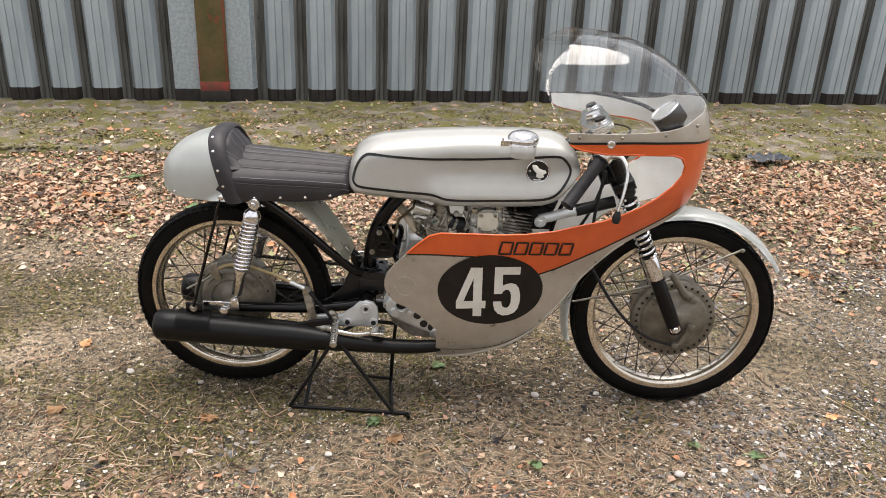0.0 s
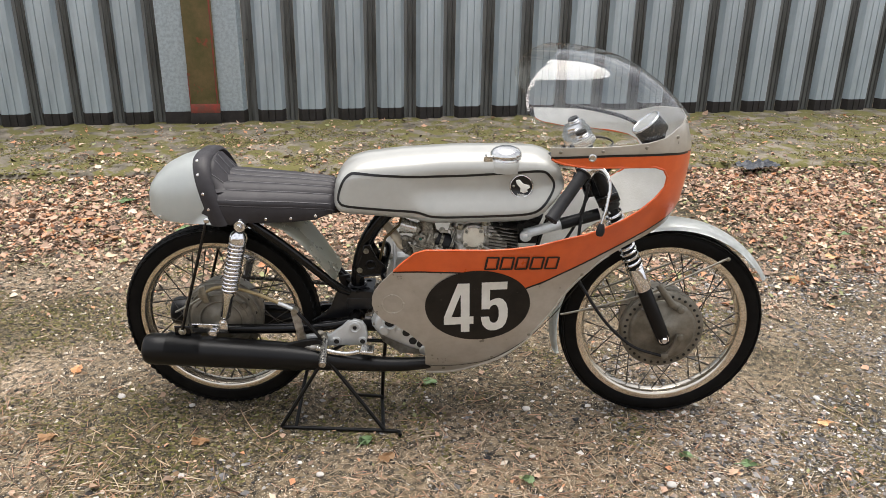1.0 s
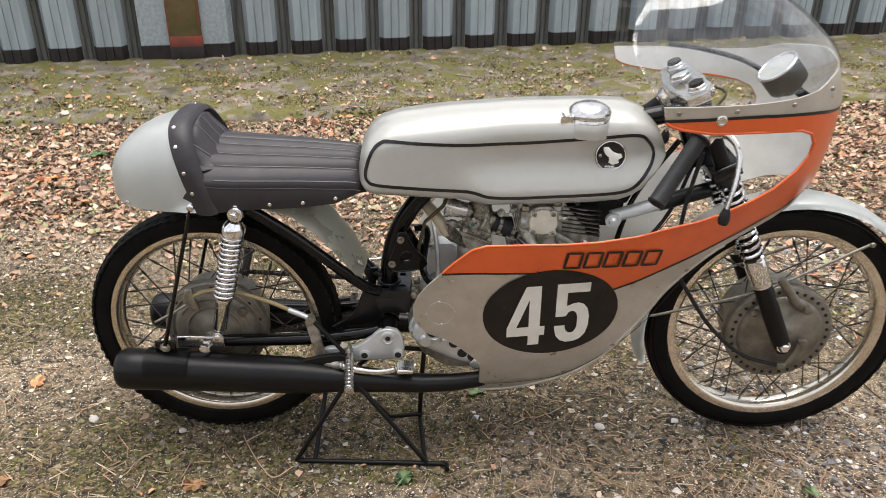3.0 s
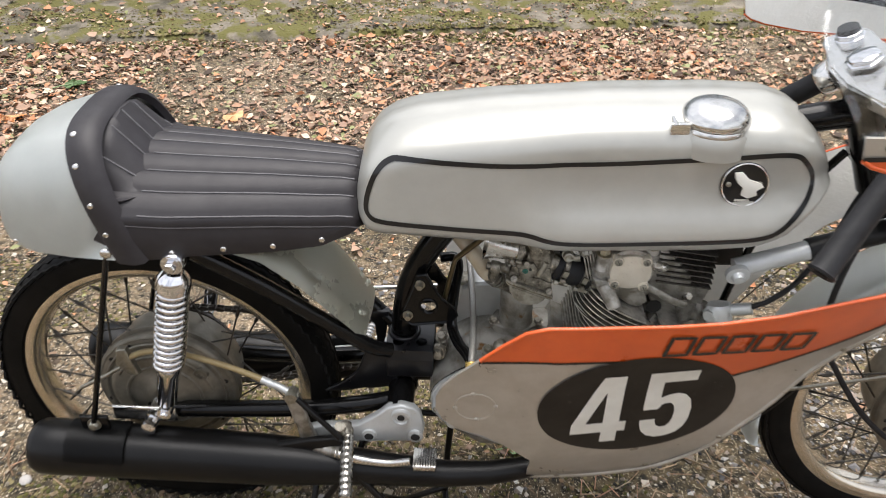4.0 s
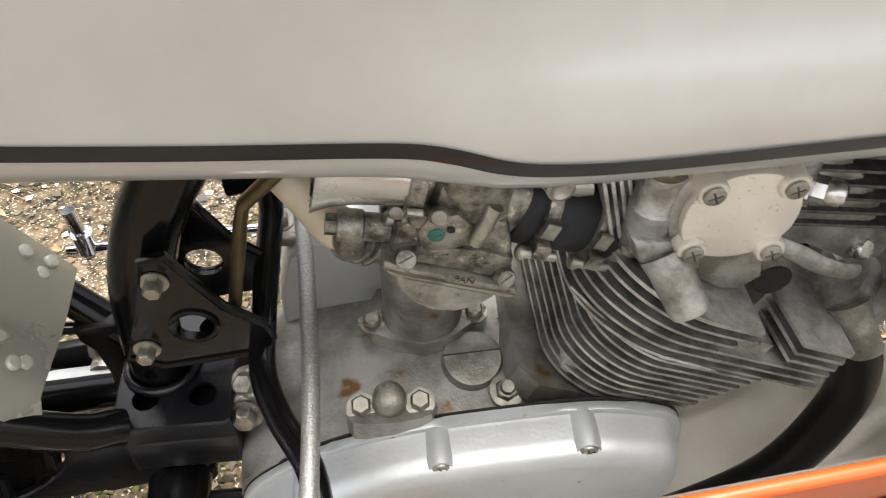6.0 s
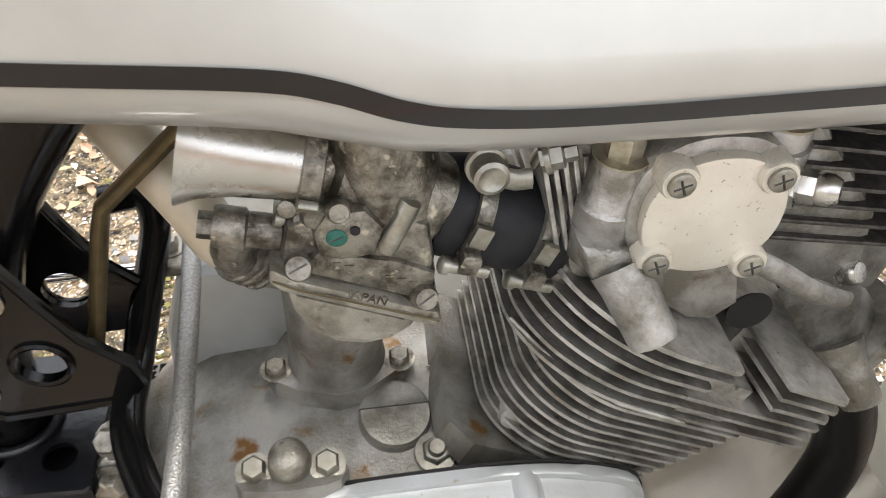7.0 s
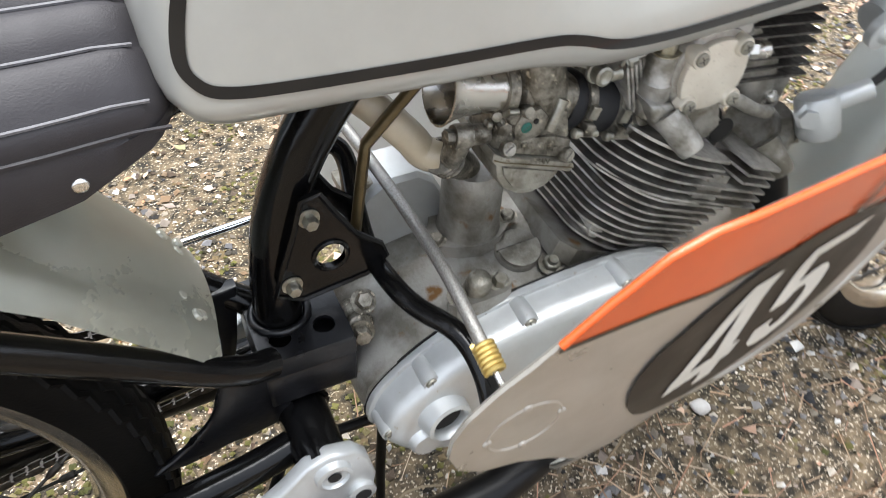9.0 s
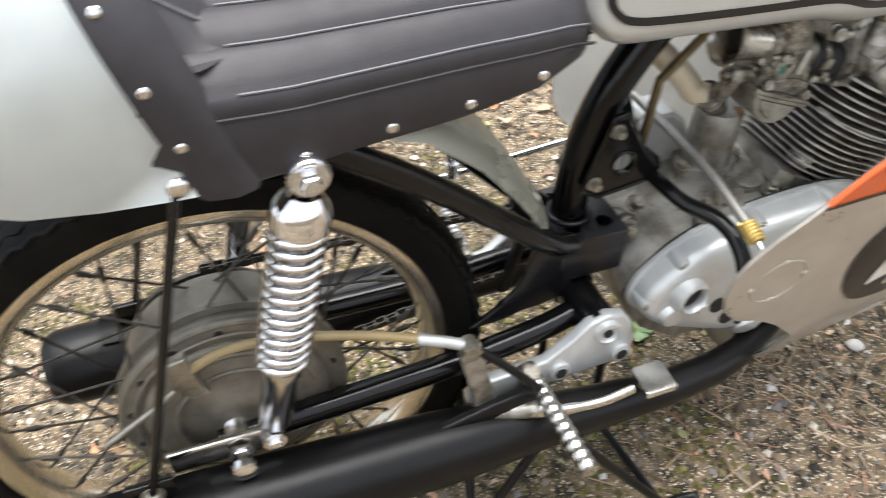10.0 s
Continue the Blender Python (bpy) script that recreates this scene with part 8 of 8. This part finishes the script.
# chain and sprocket on the far side
bm = bmesh.new()
lathe(bm, [(0.03, -0.003), (0.094, -0.003), (0.094, 0.003), (0.03, 0.003)], (RX, C + 0.072, RZ), (0, 1, 0), 48)
part("sprocket", bm, CHAIN, rear, "dark steel rear sprocket")
bm = bmesh.new()
for z0, z1 in ((RZ + 0.097, 0.362), (RZ - 0.097, 0.292)):
    for k in range(34):
        f0, f1 = k / 34, (k + 0.78) / 34
        xa, xb = RX + (-0.15 - RX) * f0, RX + (-0.15 - RX) * f1
        za, zb = z0 + (z1 - z0) * f0, z0 + (z1 - z0) * f1
        for d in ((-0.005, -0.0035), (0.0035, 0.005)) if k % 2 else ((-0.0032, -0.002), (0.002, 0.0032)):
            slab(bm, [(xa, za - 0.0042), (xb, zb - 0.0042), (xb + 0.002, zb), (xb, zb + 0.0042), (xa, za + 0.0042), (xa - 0.002, za)], C + 0.072 + d[0], C + 0.072 + d[1])
        lathe(bm, [(0.0026, -0.0055), (0.0026, 0.0055)], (xb + 0.001, C + 0.072, zb), (0, 1, 0), 6)
tagged(part("chain", bm, CHAIN, bike, "oily drive chain"), kind="stuff")
# gear linkage on the far side
bm = bmesh.new()
tube(bm, [(-0.335, 0.175, 0.372), (-0.15, 0.165, 0.395)], 0.0045, 8)
lathe(bm, [(0.009, 0), (0.009, 0.02)], (-0.318, 0.175, 0.372), (0, 0, 1), 14)
tube(bm, [(-0.318, 0.175, 0.38), (-0.322, 0.178, 0.415)], 0.006, 8)
part("gear_linkage", bm, CHROME, bike, "chromed gear linkage rod")
bm = bmesh.new()
slab(bm, [(p.x, p.y) for p in smooth_path([(-0.278, 0.405, 0), (-0.25, 0.37, 0), (-0.244, 0.318, 0), (-0.30, 0.306, 0), (-0.365, 0.297, 0), (-0.335, 0.318, 0), (-0.308, 0.345, 0), (-0.292, 0.385, 0)], 4, closed=True)], C - 0.034, C - 0.026, 0.003)
part("arm_brace", bm, LUGM, frame_ob, "black pressed swinging arm brace")

# yokes, clip-ons, levers, tachometer
def fork_at(z, y):
    f = (z - (FZ - 0.006)) / FORK.z
    return Vector((FX - 0.008 + FORK.x * f, y, z))


bm = bmesh.new()
ctr = fork_at(0.872, C)
m = Matrix.Translation(ctr) @ pose(0, 0, 0, 0, -25, 0)
yk = [(-0.03, -0.112), (0.012, -0.114), (0.03, -0.09), (0.022, -0.045), (0.03, -0.03), (0.03, 0.03), (0.022, 0.045), (0.03, 0.09), (0.012, 0.114), (-0.03, 0.112), (-0.034, 0.08), (-0.048, 0.03), (-0.048, -0.03), (-0.034, -0.08)]
lo = [bm.verts.new(m @ Vector((x, y, -0.011))) for x, y in yk]
hi = [bm.verts.new(m @ Vector((x, y, 0.011))) for x, y in yk]
bm.faces.new(lo[::-1]), bm.faces.new(hi)
for k in range(len(yk)):
    bm.faces.new((lo[k], lo[(k + 1) % len(yk)], hi[(k + 1) % len(yk)], hi[k]))
bmesh.ops.bevel(bm, geom=bm.edges[:], offset=0.004, segments=2, affect="EDGES")
yoke = part("top_yoke", bm, POLISH, bike, "polished alloy top fork yoke", sharp=40)
for y, r in ((C - 0.084, 0.017), (C, 0.021), (C + 0.084, 0.017)):
    bm = bmesh.new()
    lathe(bm, [(r * 1.15, 0.010), (r * 1.15, 0.013), (r, 0.014), (r, 0.020), (r * 0.8, 0.022), (0, 0.022)], ctr + Vector((-0.012 if r > 0.02 else 0, y - C, 0)), FORK, 6 if r > 0.02 else 20)
    part("yoke_nut", bm, CHROME, yoke, "chromed fork cap")
bm = bmesh.new()
low = fork_at(0.715, C)
box(bm, (-0.03, -0.11, -0.014), (0.03, 0.11, 0.014), 0.006, Matrix.Translation(low) @ pose(0, 0, 0, 0, -25, 0))
tube(bm, [fork_at(0.70, C) + Vector((-0.03, 0, 0)), fork_at(0.865, C) + Vector((-0.02, 0, 0))], 0.026, 18)
part("steering_head", bm, FRAME, frame_ob, "black steering head and lower yoke")
for side in (-1, 1):
    cl = fork_at(0.822, C + side * 0.084)
    bm = bmesh.new()
    lathe(bm, [(0.026, -0.014), (0.0275, -0.012), (0.0275, 0.012), (0.026, 0.014)], cl, FORK, 24)
    lathe(bm, [(0.012, 0), (0.012, 0.03)], cl + Vector((-0.02, side * 0.026, -0.004)), (0.25, side, -0.35), 14)
    clip = part("clip_on", bm, POLISH, bike, "polished clip-on handlebar clamp")
    g0, g1 = Vector((0.392, C + side * 0.135, 0.800)), Vector((0.302, C + side * 0.205, 0.690))
    bm = bmesh.new()
    tube(bm, [cl + Vector((-0.005, side * 0.02, 0.0)), g0, g1], 0.0105, 14)
    part("bar", bm, POLISH, clip)
    bm = bmesh.new()
    d = (g1 - g0).normalized()
    tube(bm, [g0, g0 + d * 0.006, g0 + d * 0.0065, g0.lerp(g1, 0.5), g1 - d * 0.006, g1 - d * 0.003, g1], [0.022, 0.022, 0.0165, 0.0165, 0.0168, 0.0185, 0.017], 20)
    grip = part("grip", bm, GRIP, clip, "black rubber handlebar grip")
    bm = bmesh.new()
    lathe(bm, [(0.009, 0), (0.009, 0.001)], g1 + d * 0.0002, d, 16)
    part("grip_end", bm, DARK, grip)
    bm = bmesh.new()
    lathe(bm, [(0.0235, -0.011), (0.0245, -0.009), (0.0245, 0.009), (0.0235, 0.011)], g0 - d * 0.008, d, 24)
    part("throttle_housing", bm, POLISH, clip)
    bm = bmesh.new()
    tube(bm, smooth_path([g0 + Vector((0.012, side * 0.0, 0.006)), (0.432, C + side * 0.165, 0.815), (0.448, C + side * 0.198, 0.79), (0.441, C + side * 0.222, 0.74), (0.429, C + side * 0.231, 0.69)], 5), [0.010, 0.010, 0.010, 0.0095, 0.009, 0.0085, 0.008, 0.0075, 0.007, 0.007, 0.0065, 0.0065, 0.0065, 0.006, 0.006, 0.006, 0.006, 0.006, 0.006, 0.006, 0.006], 12, flat=0.6)
    lvr = part("brake_lever", bm, POLISH, clip, "polished control lever")
    bm = bmesh.new()
    lathe(bm, [(0, -0.014), (0.009, -0.010), (0.0115, 0.0), (0.010, 0.010), (0.006, 0.022), (0, 0.023)], (0.428, C + side * 0.232, 0.671), (0.1, 0, 1), 18)
    part("lever_ball", bm, GRIP, lvr, "black rubber lever end")
    bm = bmesh.new()
    tube(bm, smooth_path([(0.44, C + side * 0.16, 0.812), (0.47, C + side * 0.13, 0.83), (0.50, C + side * 0.07, 0.83), (0.46, C + side * 0.03, 0.80), (0.42, C + side * 0.03, 0.74)], 5), 0.0028, 8)
    part("control_cable", bm, GRIP, bike, "black control cable")

ta = Vector((-0.66, 0, 0.75)).normalized()
tb = Vector((0.602, C, 0.868))
bm = bmesh.new()
lathe(bm, [(0.020, -0.014), (0.030, -0.004), (0.0405, 0.002), (0.0415, 0.008), (0.0415, 0.046), (0.040, 0.048), (0, 0.048)], tb, ta, 40)
tacho = part("tachometer", bm, GRIP, bike, "black round tachometer with bright rim")
bm = bmesh.new()
u, v, w = axis_frame(ta)
tube(bm, [tb + w * 0.049 + (u * math.cos(t) + v * math.sin(t)) * 0.0405 for t in np.linspace(0, 2 * math.pi, 44, endpoint=False)], 0.0034, 8, closed=True)
part("bezel", bm, CHROME, tacho, "chromed bezel")
bm = bmesh.new()
lathe(bm, [(0.0385, 0.0485), (0.0385, 0.0492), (0, 0.0492)], tb, ta, 36)
part("dial", bm, DIALGLASS, tacho, "pale grey glazed dial")
bm = bmesh.new()
tube(bm, [tb + w * 0.0015, tb - w * 0.03 + Vector((0.03, 0, -0.01)), Vector((0.665, C, 0.83))], 0.010, 12)
tube(bm, smooth_path([(0.40, C + 0.20, 0.905), (0.47, C + 0.185, 0.898), (0.55, C + 0.13, 0.885), (0.60, C + 0.03, 0.862)], 5), 0.0055, 10)
part("instrument_bracket", bm, FRAME, tacho, "black instrument bracket stay")

# ---- the stand under the footpeg ----
stand = thing("paddock_stand", (-0.27, -0.08, 0.0), "thin black welded steel rod stand under the footpeg", "stand")
rods = [
    ("base_rod", [(-0.451, -0.138, 0.006), (-0.11, -0.147, 0.006), (-0.096, -0.150, 0.006), (-0.094, -0.168, 0.006)]),
    ("near_leg", [(-0.448, -0.138, 0.008), (-0.322, -0.130, 0.222), (-0.298, -0.130, 0.222), (-0.142, -0.146, 0.008)]),
    ("rear_leg", [(-0.405, -0.136, 0.010), (-0.385, -0.06, 0.13), (-0.372, 0.02, 0.20)]),
    ("front_leg", [(-0.163, 0.02, 0.004), (-0.158, 0.02, 0.12), (-0.15, 0.02, 0.215)]),
    ("cross_brace", [(-0.163, 0.018, 0.02), (-0.235, -0.055, 0.07), (-0.262, -0.128, 0.172)]),
    ("side_brace", [(-0.163, 0.02, 0.008), (-0.145, -0.145, 0.008)]),
    ("top_rod", [(-0.31, -0.13, 0.222), (-0.30, -0.06, 0.224), (-0.25, 0.02, 0.22), (-0.15, 0.02, 0.215)]),
]
for nm, pts in rods:
    bm = bmesh.new()
    tube(bm, pts, 0.0058, 8)
    part(nm, bm, MATTE, stand)
